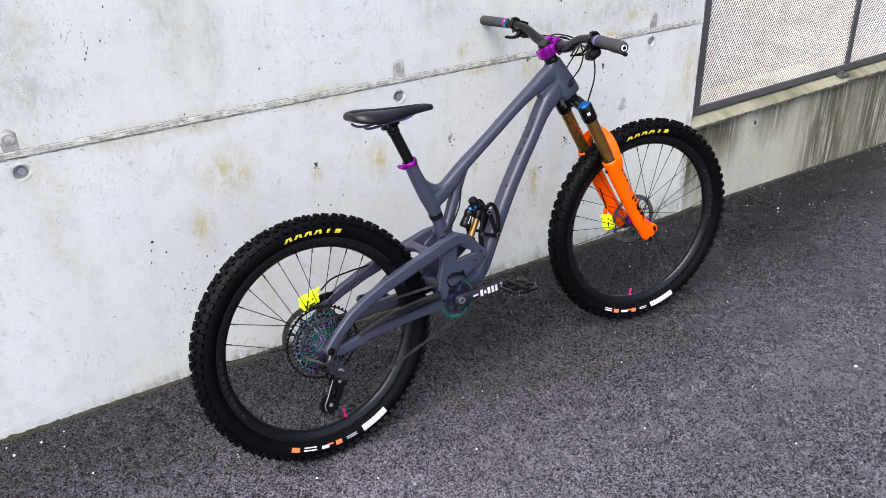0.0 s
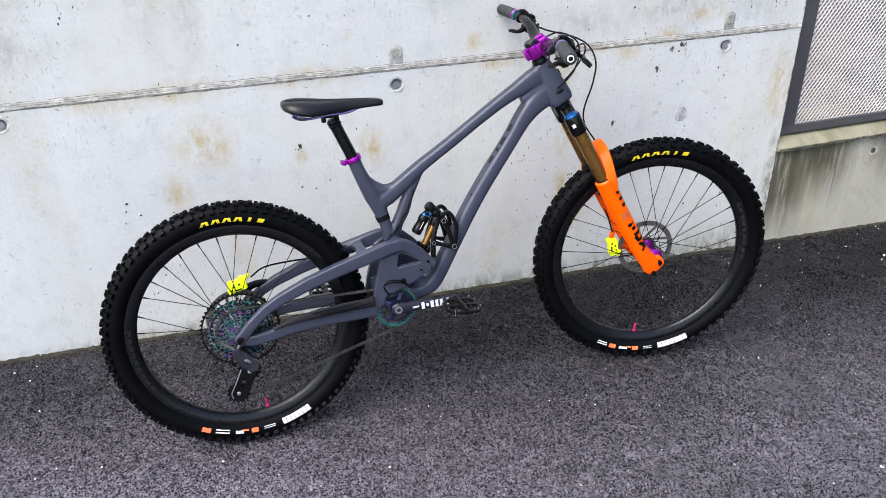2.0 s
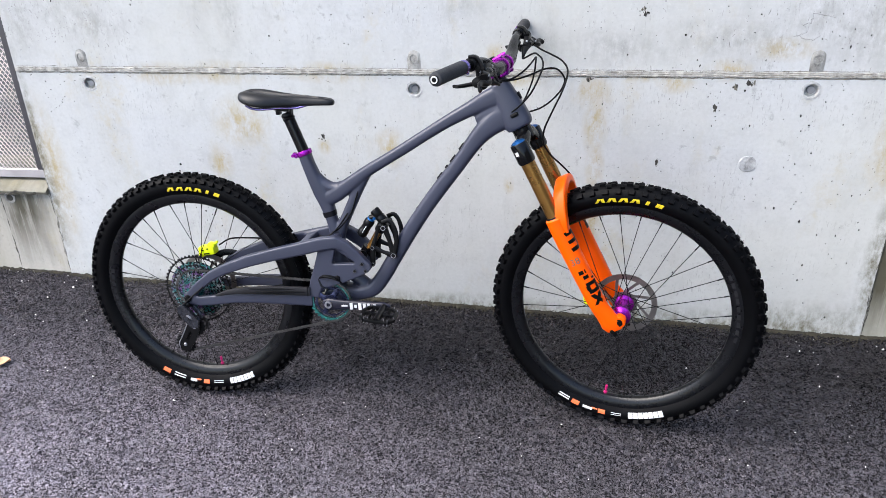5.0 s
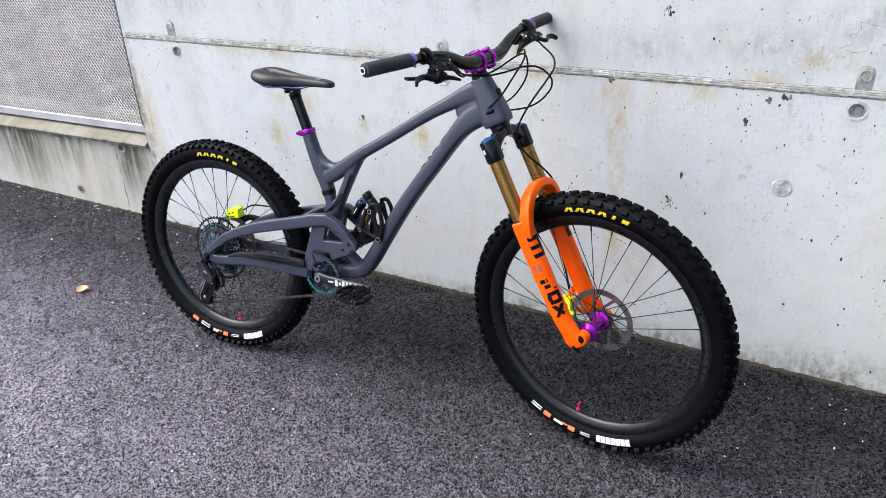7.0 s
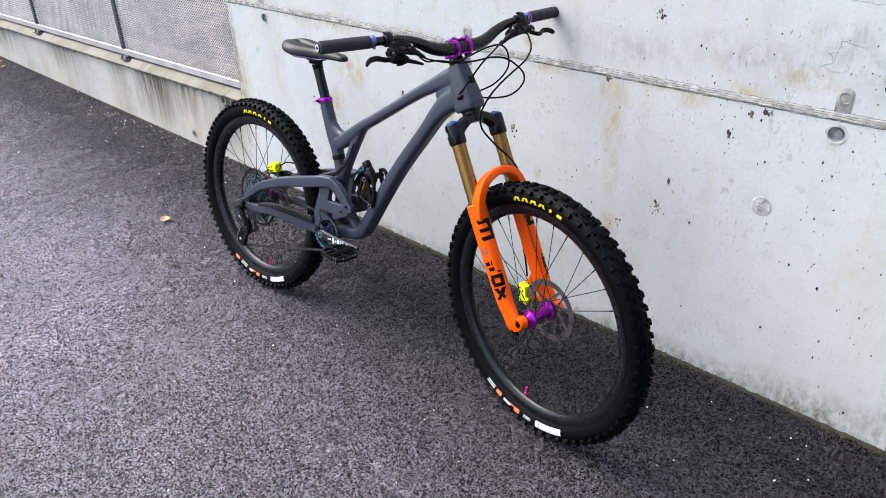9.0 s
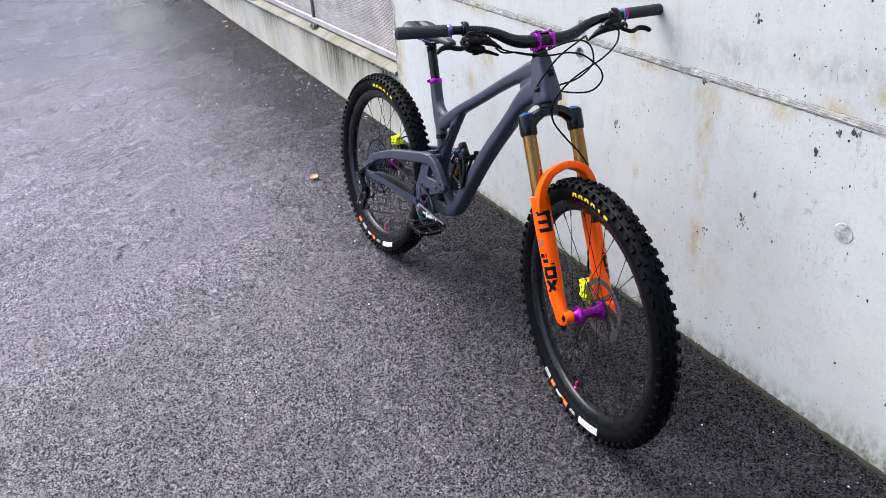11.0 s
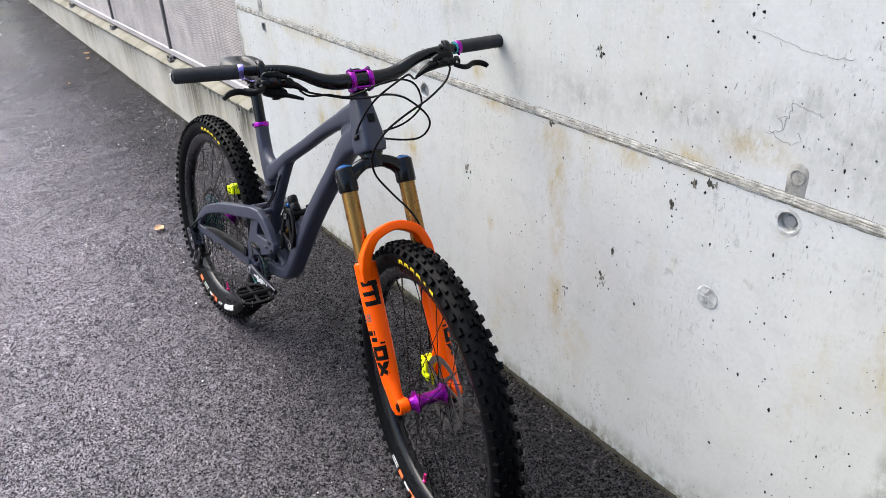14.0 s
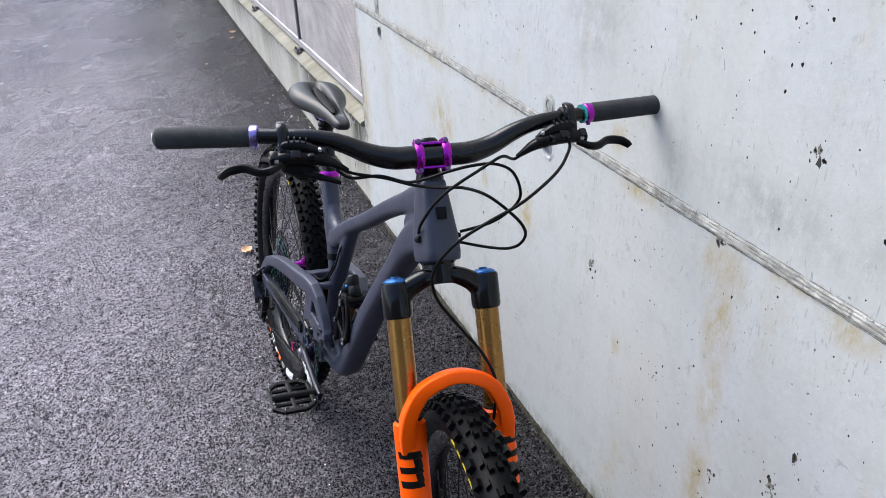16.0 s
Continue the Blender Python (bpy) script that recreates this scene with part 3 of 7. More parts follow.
def make_wall():
    """The tall cast panel: front face with tie holes and air pits cut in, and a plain box behind."""
    rng = random.Random(5)
    bm = bmesh.new()
    loops, depth = [], []
    # the face is filled field by field; field lines keep clear of the tie holes
    lines_x = [WALL_L] + [x for x in (-1.4 + 0.11 * k for k in range(26)) if WALL_L + 0.05 < x < WALL_R - 0.03 and all(abs(x - a) > 0.03 for a, b in TIES)] + [WALL_R]
    lines_z = [-0.25] + [z for z in (0.02 + 0.11 * k for k in range(13)) if all(abs(z - b) > 0.03 for a, b in TIES)] + [WALL_TOP]
    for x, z in TIES:
        loops.append(arc_poly(x, z, 0.0215, 24)), depth.append(0.016)
    taken = [(x, z, 0.05) for x, z in TIES + PATCHES] + [(1.042, 0.592, 0.045)]

    def pit(x, z, r, squash=1.0):
        if not (WALL_L + 0.02 < x < WALL_R - 0.02 and 0.03 < z < 2.6) or abs(z - joint_z(x)) < 0.02 + r:
            return
        reach = r * 1.4 * max(1, squash)
        if any(math.hypot(x - a, z - b) < c + reach for a, b, c in taken):
            return
        if any(abs(x - a) < reach + 0.0006 for a in lines_x) or any(abs(z - b) < reach + 0.0006 for b in lines_z):
            return
        taken.append((x, z, reach))
        loops.append(blob(x, z, r, rng, 10, squash)), depth.append(max(0.012, r * 6))

    for cx, cz, count, spread in ((0.692, 1.048, 22, 0.014), (0.744, 0.490, 22, 0.017), (0.774, 0.584, 6, 0.010), (0.985, 0.836, 6, 0.025), (-0.32, 0.62, 8, 0.012), (0.20, 0.61, 9, 0.014), (0.93, 0.76, 9, 0.016), (0.45, 0.50, 7, 0.03), (0.62, 0.36, 7, 0.03), (1.05, 1.16, 6, 0.025), (-0.85, 0.47, 6, 0.02), (1.20, 0.42, 8, 0.04)):
        for i in range(count):
            pit(cx + rng.gauss(0, spread * 0.55), cz + rng.gauss(0, spread), min(0.0052, rng.expovariate(1 / 0.0014) + 0.0012), rng.uniform(0.7, 2.2))
    for k in range(48):
        cx, cz = rng.uniform(-1.35, 1.42) if k % 3 else rng.uniform(0.5, 1.42), rng.uniform(0.1, 1.25)
        for i in range(rng.randint(3, 9)):
            pit(cx + rng.gauss(0, 0.035), cz + rng.gauss(0, 0.035), rng.uniform(0.0012, 0.0026), rng.uniform(0.7, 2.0))
    for i in range(560):
        x = rng.uniform(-1.4, 1.46) if i % 2 else rng.uniform(0.25, 1.46)
        pit(x, rng.uniform(0.05, 1.3), min(0.0038, rng.expovariate(1 / 0.0006) + 0.0008), rng.uniform(0.7, 1.9))
    outer = [(WALL_L, -0.25), (WALL_R, -0.25), (WALL_R, WALL_TOP), (WALL_L, WALL_TOP)]
    field = {}
    for lp in loops:
        field.setdefault((bisect(lines_x, lp[0][0]), bisect(lines_z, lp[0][1])), []).append(lp)
    for i, (x0, x1) in enumerate(zip(lines_x, lines_x[1:])):
        for j, (z0, z1) in enumerate(zip(lines_z, lines_z[1:])):
            edges = []
            for lp in [[(x0, z0), (x1, z0), (x1, z1), (x0, z1)], *field.get((i, j), [])]:
                vs = [bm.verts.new((x, 0.0, z)) for x, z in lp]
                edges += [bm.edges.new((vs[k], vs[(k + 1) % len(vs)])) for k in range(len(vs))]
            bmesh.ops.triangle_fill(bm, edges=edges, use_beauty=True)
    for lp, d in zip(loops, depth):
        a = [bm.verts.new((x, 0.0, z)) for x, z in lp]
        cx, cz = sum(p[0] for p in lp) / len(lp), sum(p[1] for p in lp) / len(lp)
        b = [bm.verts.new((cx + (x - cx) * 0.92, d, cz + (z - cz) * 0.92)) for x, z in lp]
        for i in range(len(lp)):
            j = (i + 1) % len(lp)
            made = bm.faces.new((a[i], a[j], b[j], b[i]))
            # pit sides and floors take the painted shade, tie holes stay concrete
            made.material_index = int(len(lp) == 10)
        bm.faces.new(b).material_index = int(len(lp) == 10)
    f = [bm.verts.new((x, y, z)) for y in (0.0, THICK) for x, z in outer]
    for q in ((0, 1, 5, 4), (1, 2, 6, 5), (2, 3, 7, 6), (3, 0, 4, 7), (4, 5, 6, 7)):
        bm.faces.new([f[i] for i in q])
    bmesh.ops.remove_doubles(bm, verts=bm.verts, dist=1e-5)
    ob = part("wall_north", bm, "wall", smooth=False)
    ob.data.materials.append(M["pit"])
    return tagged(ob, "pale grey cast concrete wall with formwork marks and air pits", "wall", kind="structure")


wall = make_wall()


def make_tie(x, z, seed):
    """Mortar collar round a tie hole, and the plug at its bottom."""
    rng = random.Random(seed)
    bm = bmesh.new()
    n = 28
    prof = []
    for k in range(n):
        a = 6.283 * k / n
        ro = 0.0275 + rng.uniform(-0.0015, 0.003)
        prof.append([bm.verts.new((x + r * math.cos(a), y, z + r * math.sin(a))) for r, y in ((0.0190, 0.007), (0.0205, -0.0002), (ro - 0.003, -0.0005 - rng.uniform(0, 0.0004)), (ro, 0.0004))])
    for k in range(n):
        a, b = prof[k], prof[(k + 1) % n]
        for j in range(3):
            bm.faces.new((a[j], b[j], b[j + 1], a[j + 1]))
    part("mortar_collar", bm, "collar", wall)
    bm = bmesh.new()
    lathe(bm, (x + 0.001, 0.0165, z), (x + 0.001, 0.0075, z), ((0, 0.0120), (0.8, 0.0118), (1, 0.0105)), 20)
    part("tie_plug", bm, "plug", wall)


for i, (x, z) in enumerate(TIES):
    make_tie(x, z, i)


def make_patch(x, z, seed):
    """A filled tie: an upright mortar tongue that runs down to the joint, with a ring in it."""
    rng = random.Random(seed)
    bm = bmesh.new()
    low = joint_z(x) + 0.009
    outline = [(x - 0.021, low), (x + 0.021, low), (x + 0.022, z)] + [(x + 0.022 * math.cos(a), z + 0.004 + 0.024 * math.sin(a)) for a in (0.5, 1.0, 1.57, 2.1, 2.6)] + [(x - 0.022, z)]
    outline = [(a + rng.uniform(-0.0015, 0.0015), b + rng.uniform(-0.001, 0.001)) for a, b in outline]
    cx = sum(a for a, b in outline) / len(outline)
    cz = sum(b for a, b in outline) / len(outline)
    o = [bm.verts.new((a, 0.0005, b)) for a, b in outline]
    t = [bm.verts.new((cx + (a - cx) * 0.92, -0.0008, cz + (b - cz) * 0.9)) for a, b in outline]
    for i in range(len(o)):
        j = (i + 1) % len(o)
        bm.faces.new((o[i], o[j], t[j], t[i]))
    bm.faces.new(t)
    part("mortar_patch", bm, "patch", wall)
    bm = bmesh.new()
    ring_band(bm, (x, -0.0006, z), (0, 1, 0), ((0.002, 0.0155), (-0.0016, 0.0145), (-0.0016, 0.0125), (0.002, 0.0112)), 24)
    part("plug_ring", bm, "patch", wall)


for i, (x, z) in enumerate(PATCHES):
    make_patch(x, z, 20 + i)


def make_rough_plug(x, z, r, seed):
    rng = random.Random(seed)
    bm = bmesh.new()
    rows = []
    for rr, y in ((1.0, 0.0004), (0.95, -0.0016), (0.7, -0.0012), (0.4, -0.0016), (0.15, -0.001)):
        rows.append([bm.verts.new((x + r * rr * rng.uniform(0.94, 1.06) * math.cos(6.283 * k / 22), y + (rng.uniform(-0.0008, 0.0006) if rr < 1 else 0), z + r * rr * rng.uniform(0.94, 1.06) * math.sin(6.283 * k / 22))) for k in range(22)])
    for a, b in zip(rows, rows[1:]):
        for k in range(22):
            bm.faces.new((a[k], a[(k + 1) % 22], b[(k + 1) % 22], b[k]))
    bm.faces.new(rows[-1])
    part("rough_plug", bm, "collar", wall, smooth=False)


make_rough_plug(1.042, 0.592, 0.0265, 3)


def make_joint():
    """The ragged ridge of mortar along the cast joint."""
    bm = bmesh.new()
    rows, n = [], 2000
    for i in range(n + 1):
        x = WALL_L + 0.001 + (WALL_R - WALL_L - 0.002) * i / n
        z = joint_z(x) + 0.0012 * noise.noise((x * 6, 0, 3))
        a, b, c = (0.7 * noise.noise((x * 70, k * 7.7, 1)) + 0.9 * noise.noise((x * 300, k * 3.1, 5)) for k in range(3))
        d = noise.noise((x * 520, 4, 2))
        rows.append([bm.verts.new(p) for p in (
            (x, 0.001, z + 0.0115 + 0.0030 * a), (x, -0.0010 - 0.0010 * b, z + 0.0088 + 0.0026 * a), (x, -0.0006 - 0.0010 * abs(d), z + 0.0060 + 0.0022 * c),
            (x, -0.0016 - 0.0014 * c, z + 0.0034 + 0.0020 * a), (x, -0.0010 - 0.001 * abs(b), z + 0.0006 + 0.0018 * d), (x, -0.0022 - 0.0016 * c, z - 0.0024 + 0.0018 * b),
            (x, -0.0018 - 0.0014 * d, z - 0.0056), (x, 0.001, z - 0.0074 - 0.0022 * c))])
    for a, b in zip(rows, rows[1:]):
        for j in range(7):
            bm.faces.new((a[j], a[j + 1], b[j + 1], b[j]))
    part("joint_ridge", bm, "joint", wall, "ragged mortar ridge along the casting joint", smooth=False)


make_joint()


def make_crack(pts, seed):
    rng = random.Random(seed)
    bm = bmesh.new()
    path = []
    for (x0, z0), (x1, z1) in zip(pts, pts[1:]):
        k = max(2, int(math.hypot(x1 - x0, z1 - z0) / 0.006))
        path += [(x0 + (x1 - x0) * i / k + rng.uniform(-0.0032, 0.0032), z0 + (z1 - z0) * i / k + rng.uniform(-0.0032, 0.0032)) for i in range(k)]
    prev = None
    for x, z in path:
        h = rng.uniform(0.00005, 0.0003)
        now = [bm.verts.new(p) for p in ((x, 0.0004, z + h + 0.0004), (x, -0.0007, z + h), (x, -0.0007, z - h), (x, 0.0004, z - h - 0.0004))]
        if prev:
            for j in range(3):
                bm.faces.new((prev[j], prev[j + 1], now[j + 1], now[j]))
        prev = now
    part("hairline_crack", bm, "crack", wall)


make_crack([(1.110, 0.978), (1.139, 0.993), (1.149, 1.027), (1.152, 1.046), (1.181, 1.042), (1.206, 1.036), (1.210, 1.029)], 1)
make_crack([(1.112, 0.991), (1.129, 0.977), (1.165, 0.968)], 2)
make_crack([(1.139, 0.993), (1.131, 1.012), (1.149, 1.027)], 5)
make_crack([(1.165, 0.968), (1.176, 0.985), (1.168, 1.003)], 8)
make_crack([(1.052, 1.155), (1.087, 1.150), (1.128, 1.143), (1.168, 1.134), (1.204, 1.135), (1.249, 1.141)], 6)


def sliver(bm, x, z, length, lean, w, rng, y=0.0, lift=0.0003):
    """A thin ragged mark that runs along the face, tapering at both ends."""
    k = max(3, int(length / 0.005))
    prev = None
    for i in range(k + 1):
        t = i / k
        h = w * (0.25 + math.sin(math.pi * t)) * rng.uniform(0.5, 1.2) * 0.6
        px, pz = x + length * t * math.sin(lean) + rng.uniform(-0.4, 0.4) * w, z + length * t * math.cos(lean) + rng.uniform(-0.4, 0.4) * w
        ax, az = math.cos(lean) * h, -math.sin(lean) * h
        now = [bm.verts.new(p) for p in ((px - ax, y + 0.0002, pz - az), (px, y - lift, pz), (px + ax, y + 0.0002, pz + az))]
        if prev:
            for j in range(2):
                bm.faces.new((prev[j], prev[j + 1], now[j + 1], now[j]))
        prev = now


def make_scratches():
    """Scratches of the formwork in the upper cast, and ticks that rise from the joint."""
    rng = random.Random(31)
    bm = bmesh.new()
    fields = ((-1.42, -0.95, 0.90, 1.38, 520, 0.25), (-1.42, -1.0, 0.92, 1.25, 320, -0.3), (-0.95, -0.50, 0.95, 1.40, 150, -0.45), (-0.50, 0.10, 0.98, 1.40, 40, -0.2), (0.10, 0.80, 0.95, 1.35, 70, 0.1), (0.80, 1.45, 0.94, 1.25, 130, 0.0), (1.0, 1.40, 0.95, 1.10, 60, 0.0), (0.45, 0.95, 0.93, 1.05, 60, 0.0), (-1.35, 1.40, 0.1, 0.75, 60, 0.0))
    for x0, x1, z0, z1, count, lean in fields:
        for i in range(count):
            x, z = rng.uniform(x0, x1), rng.uniform(z0, z1)
            sliver(bm, x, z, min(0.022, rng.expovariate(1 / 0.005) + 0.002), 0.6 * lean + rng.gauss(0, 0.35), rng.uniform(0.0008, 0.0038) * (1.4 if x < -0.95 else 1.0), rng)
    for i in range(260):
        x = rng.uniform(WALL_L + 0.02, WALL_R - 0.02)
        sliver(bm, x, joint_z(x) + 0.011, rng.expovariate(1 / 0.007) + 0.002, rng.gauss(0, 0.15), rng.uniform(0.0006, 0.0022), rng)
    tagged(part("scratches", bm, "scratch", wall, smooth=False), kind="stuff")
    # dirt on the joint, and the ridge's shade painted as thin dark lines
    bm = bmesh.new()
    for level, out in ((0.0125, 0.0), (0.0125, 0.0), (0.0064, -0.0014), (0.0008, -0.0020), (-0.0085, 0.0), (-0.0085, 0.0), (-0.0095, 0.0), (-0.0105, 0.0), (-0.0050, -0.0024)):
        x = WALL_L + 0.01
        while x < WALL_R - 0.08:
            run = rng.uniform(0.012, 0.06)
            sliver(bm, x, joint_z(x) + level + rng.uniform(-0.0006, 0.0006), run, 1.5708 - math.atan2(joint_z(x + 0.1) - joint_z(x), 0.1), rng.uniform(0.0006, 0.0018), rng, out, 0.0006)
            x += run * rng.uniform(0.8, 1.8)
    tagged(part("joint_dirt_and_shade", bm, "joint_line", wall, smooth=False), kind="stuff")
    bm = bmesh.new()
    for i in range(26):
        x = rng.uniform(WALL_L + 0.05, WALL_R - 0.05)
        sliver(bm, x, joint_z(x) - rng.uniform(0.014, 0.03), rng.uniform(0.004, 0.016), 1.5 + rng.gauss(0, 0.5), rng.uniform(0.001, 0.003), rng)
    # the ragged ends of the tall wall
    for x in (WALL_L + 0.002, WALL_R - 0.002):
        for i in range(26):
            sliver(bm, x + rng.uniform(-0.001, 0.001), rng.uniform(0.02, 0.95), rng.uniform(0.01, 0.05), rng.gauss(0, 0.08), rng.uniform(0.0012, 0.003), rng)
    tagged(part("grime", bm, "grime", wall, smooth=False), kind="stuff")


make_scratches()


def make_chips():
    """Places where the skin of the cast broke away: thin dark plates paint the shade of hollows."""
    rng = random.Random(77)
    for name, material, count, lift in (("broken_skin", "joint_line", 9, 0.0003), ("chip_shade", "pit", 4, 0.0006)):
        bm = bmesh.new()
        for cx, cz, wx, wz in ((0.692, 1.048, 0.008, 0.014), (0.744, 0.490, 0.009, 0.011), (0.774, 0.584, 0.004, 0.008), (0.971, 0.831, 0.012, 0.004), (1.014, 0.841, 0.010, 0.003), (0.924, 0.760, 0.005, 0.009), (-0.32, 0.620, 0.006, 0.007), (0.20, 0.610, 0.006, 0.008), (0.55, 0.842, 0.012, 0.004), (0.62, 0.40, 0.008, 0.012), (-1.13, 1.26, 0.03, 0.008), (0.30, 0.86, 0.014, 0.003)):
            for i in range(count):
                x, z = cx + rng.gauss(0, wx * 0.55), cz + rng.gauss(0, wz * 0.7)
                if abs(z - joint_z(x)) < 0.012:
                    continue
                ring = blob(x, z, min(0.0058, 0.0008 + rng.expovariate(1 / 0.0019)), rng, 7, rng.uniform(0.7, 2.4))
                low, top = [bm.verts.new((a, 0.0003, b)) for a, b in ring], [bm.verts.new((x + (a - x) * 0.8, -lift, z + (b - z) * 0.8)) for a, b in ring]
                for k in range(7):
                    bm.faces.new((low[k], low[(k + 1) % 7], top[(k + 1) % 7], top[k]))
                bm.faces.new(top)
        tagged(part(name, bm, material, wall, smooth=False), kind="stuff")


make_chips()


def sill_z(x):
    return (0.4326 if x < 0 else 0.3938) + 0.031 * x


def make_low_wall(name, x0, x1, label, face, top):
    """A knee-high weathered wall whose coping slopes forward and has a drip edge."""
    rng = random.Random(int(abs(x0) * 10))
    bm = bmesh.new()
    n = max(8, int(abs(x1 - x0) / 0.05))
    rows = []
    for i in range(n + 1):
        x = x0 + (x1 - x0) * i / n
        s = sill_z(x)
        rows.append([bm.verts.new(p) for p in ((x, 0.006, -0.25), (x, 0.006, s - 0.046 + rng.uniform(-0.002, 0.002)), (x, THICK, s - 0.045), (x, THICK, -0.25))])
    for a, b in zip(rows, rows[1:]):
        for j in range(4):
            bm.faces.new((a[j], a[(j + 1) % 4], b[(j + 1) % 4], b[j]))
    bm.faces.new(rows[0]), bm.faces.new(rows[-1][::-1])
    base = tagged(part(name, bm, face, smooth=False), label, "wall", kind="structure")
    bm = bmesh.new()
    rows = []
    n *= 3
    for i in range(n + 1):
        x = x0 + (x1 - x0) * i / n
        s = sill_z(x)
        e = 0.003 * noise.noise((x * 22, 0, 0)) + 0.002 * noise.noise((x * 90, 3, 0))
        rows.append([bm.verts.new(p) for p in ((x, 0.0065, s - 0.044), (x, -0.012 + e, s - 0.040 + e), (x, -0.016 + e, s - 0.030 - e), (x, -0.010 + e * 0.5, s - 0.022), (x, 0.030, s - 0.003), (x, THICK, s + 0.004), (x, THICK, s - 0.044))])
    for a, b in zip(rows, rows[1:]):
        for j in range(7):
            bm.faces.new((a[j], a[(j + 1) % 7], b[(j + 1) % 7], b[j]))
    bm.faces.new(rows[0]), bm.faces.new(rows[-1][::-1])
    part("coping", bm, top, base, "mossy yellowish concrete coping with a drip edge")
    return base


low_left = make_low_wall("wall_west", WALL_L - 0.001, -14.0, "low weathered concrete wall with dark water streaks", "low_wall_pale", "sill_pale")
low_right = make_low_wall("wall_east", WALL_R + 0.001, 14.0, "low mossy concrete wall with dark water streaks", "low_wall", "sill")


def make_small_tie(parent, x, z, r):
    bm = bmesh.new()
    ring_band(bm, (x, 0.006, z), (0, 1, 0), ((0.004, r * 1.15), (-0.0018, r * 1.1), (-0.0022, r * 0.72), (0.002, r * 0.62)), 22)
    part("plug_ring", bm, "patch", parent)
    bm = bmesh.new()
    lathe(bm, (x, 0.008, z), (x, 0.0045, z), ((0, r * 0.68), (1, r * 0.6)), 18)
    part("tie_plug", bm, "grime", parent)


def make_coping_dirt(parent, x0, x1, count, seed):
    """Black lichen and dirt along the drip edge of the coping."""
    rng = random.Random(seed)
    bm = bmesh.new()
    for i in range(count):
        x = rng.uniform(x0, x1)
        z = sill_z(x) - rng.choice((0.041, 0.040, 0.036, 0.031)) + rng.gauss(0, 0.002)
        sliver(bm, x, z, rng.uniform(0.01, 0.05), 1.5708 - 0.031 + rng.gauss(0, 0.06), rng.uniform(0.0015, 0.0060), rng, -0.0165, 0.0016)
    tagged(part("coping_dirt", bm, "grime", parent, smooth=False), kind="stuff")


def make_seam(parent, x):
    """A narrow ragged joint down the low wall."""
    rng = random.Random(17)
    bm = bmesh.new()
    for i in range(40):
        sliver(bm, x + rng.uniform(-0.0015, 0.0015), rng.uniform(-0.005, sill_z(x) - 0.07), rng.uniform(0.01, 0.03), rng.gauss(0, 0.1), rng.uniform(0.0015, 0.0040), rng, 0.006)
    tagged(part("seam_dirt", bm, "grime", parent, smooth=False), kind="stuff")


make_coping_dirt(low_right, WALL_R + 0.02, 3.4, 210, 51)
make_coping_dirt(low_left, -4.5, WALL_L - 0.02, 90, 52)
make_seam(low_left, -1.656)
make_seam(low_left, WALL_L - 0.006)
make_seam(low_right, WALL_R + 0.006)
make_small_tie(low_right, 1.955, 0.346, 0.018)
make_small_tie(low_left, -1.616, 0.317, 0.021)
make_small_tie(low_left, -1.969, 0.060, 0.022)
make_small_tie(low_right, 3.1, 0.346, 0.018)


def make_dirt(name, x0, x1, count, seed, label):
    """Damp crumbs and moss along the foot of the wall."""
    rng = random.Random(seed)
    bm = bmesh.new()
    for i in range(count):
        x = rng.uniform(x0, x1)
        y = -min(0.09, rng.expovariate(1 / 0.012))
        r = rng.uniform(0.0012, 0.0042)
        z = ground_z(y)
        if i % 3 == 0:
            r *= 0.5
            y, z = -0.001, abs(rng.gauss(0, 0.0035))
        top = bm.verts.new((x, y, z + r * rng.uniform(0.5, 1.1)))
        base = [bm.verts.new((x + r * rng.uniform(0.6, 1.3) * math.cos(1.2566 * k), y + 0.8 * r * rng.uniform(0.6, 1.2) * math.sin(1.2566 * k), z - 0.001)) for k in range(5)]
        for k in range(5):
            bm.faces.new((base[k], base[(k + 1) % 5], top))
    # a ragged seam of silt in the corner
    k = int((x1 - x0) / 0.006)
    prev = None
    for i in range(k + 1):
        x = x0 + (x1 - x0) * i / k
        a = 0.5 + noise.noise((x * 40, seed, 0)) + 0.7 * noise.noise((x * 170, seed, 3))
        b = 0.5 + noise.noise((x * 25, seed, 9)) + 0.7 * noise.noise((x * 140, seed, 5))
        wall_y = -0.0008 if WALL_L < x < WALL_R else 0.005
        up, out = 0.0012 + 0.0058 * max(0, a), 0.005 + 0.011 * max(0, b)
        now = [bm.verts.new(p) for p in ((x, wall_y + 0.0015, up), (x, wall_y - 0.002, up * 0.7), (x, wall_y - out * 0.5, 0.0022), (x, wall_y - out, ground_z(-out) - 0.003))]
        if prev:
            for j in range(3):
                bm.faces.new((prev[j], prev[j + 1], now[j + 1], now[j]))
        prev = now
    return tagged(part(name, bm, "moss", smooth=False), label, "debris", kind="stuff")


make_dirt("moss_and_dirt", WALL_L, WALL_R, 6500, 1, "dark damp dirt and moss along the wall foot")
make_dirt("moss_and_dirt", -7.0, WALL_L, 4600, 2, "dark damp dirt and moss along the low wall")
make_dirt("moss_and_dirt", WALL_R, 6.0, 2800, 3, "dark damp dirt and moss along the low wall")


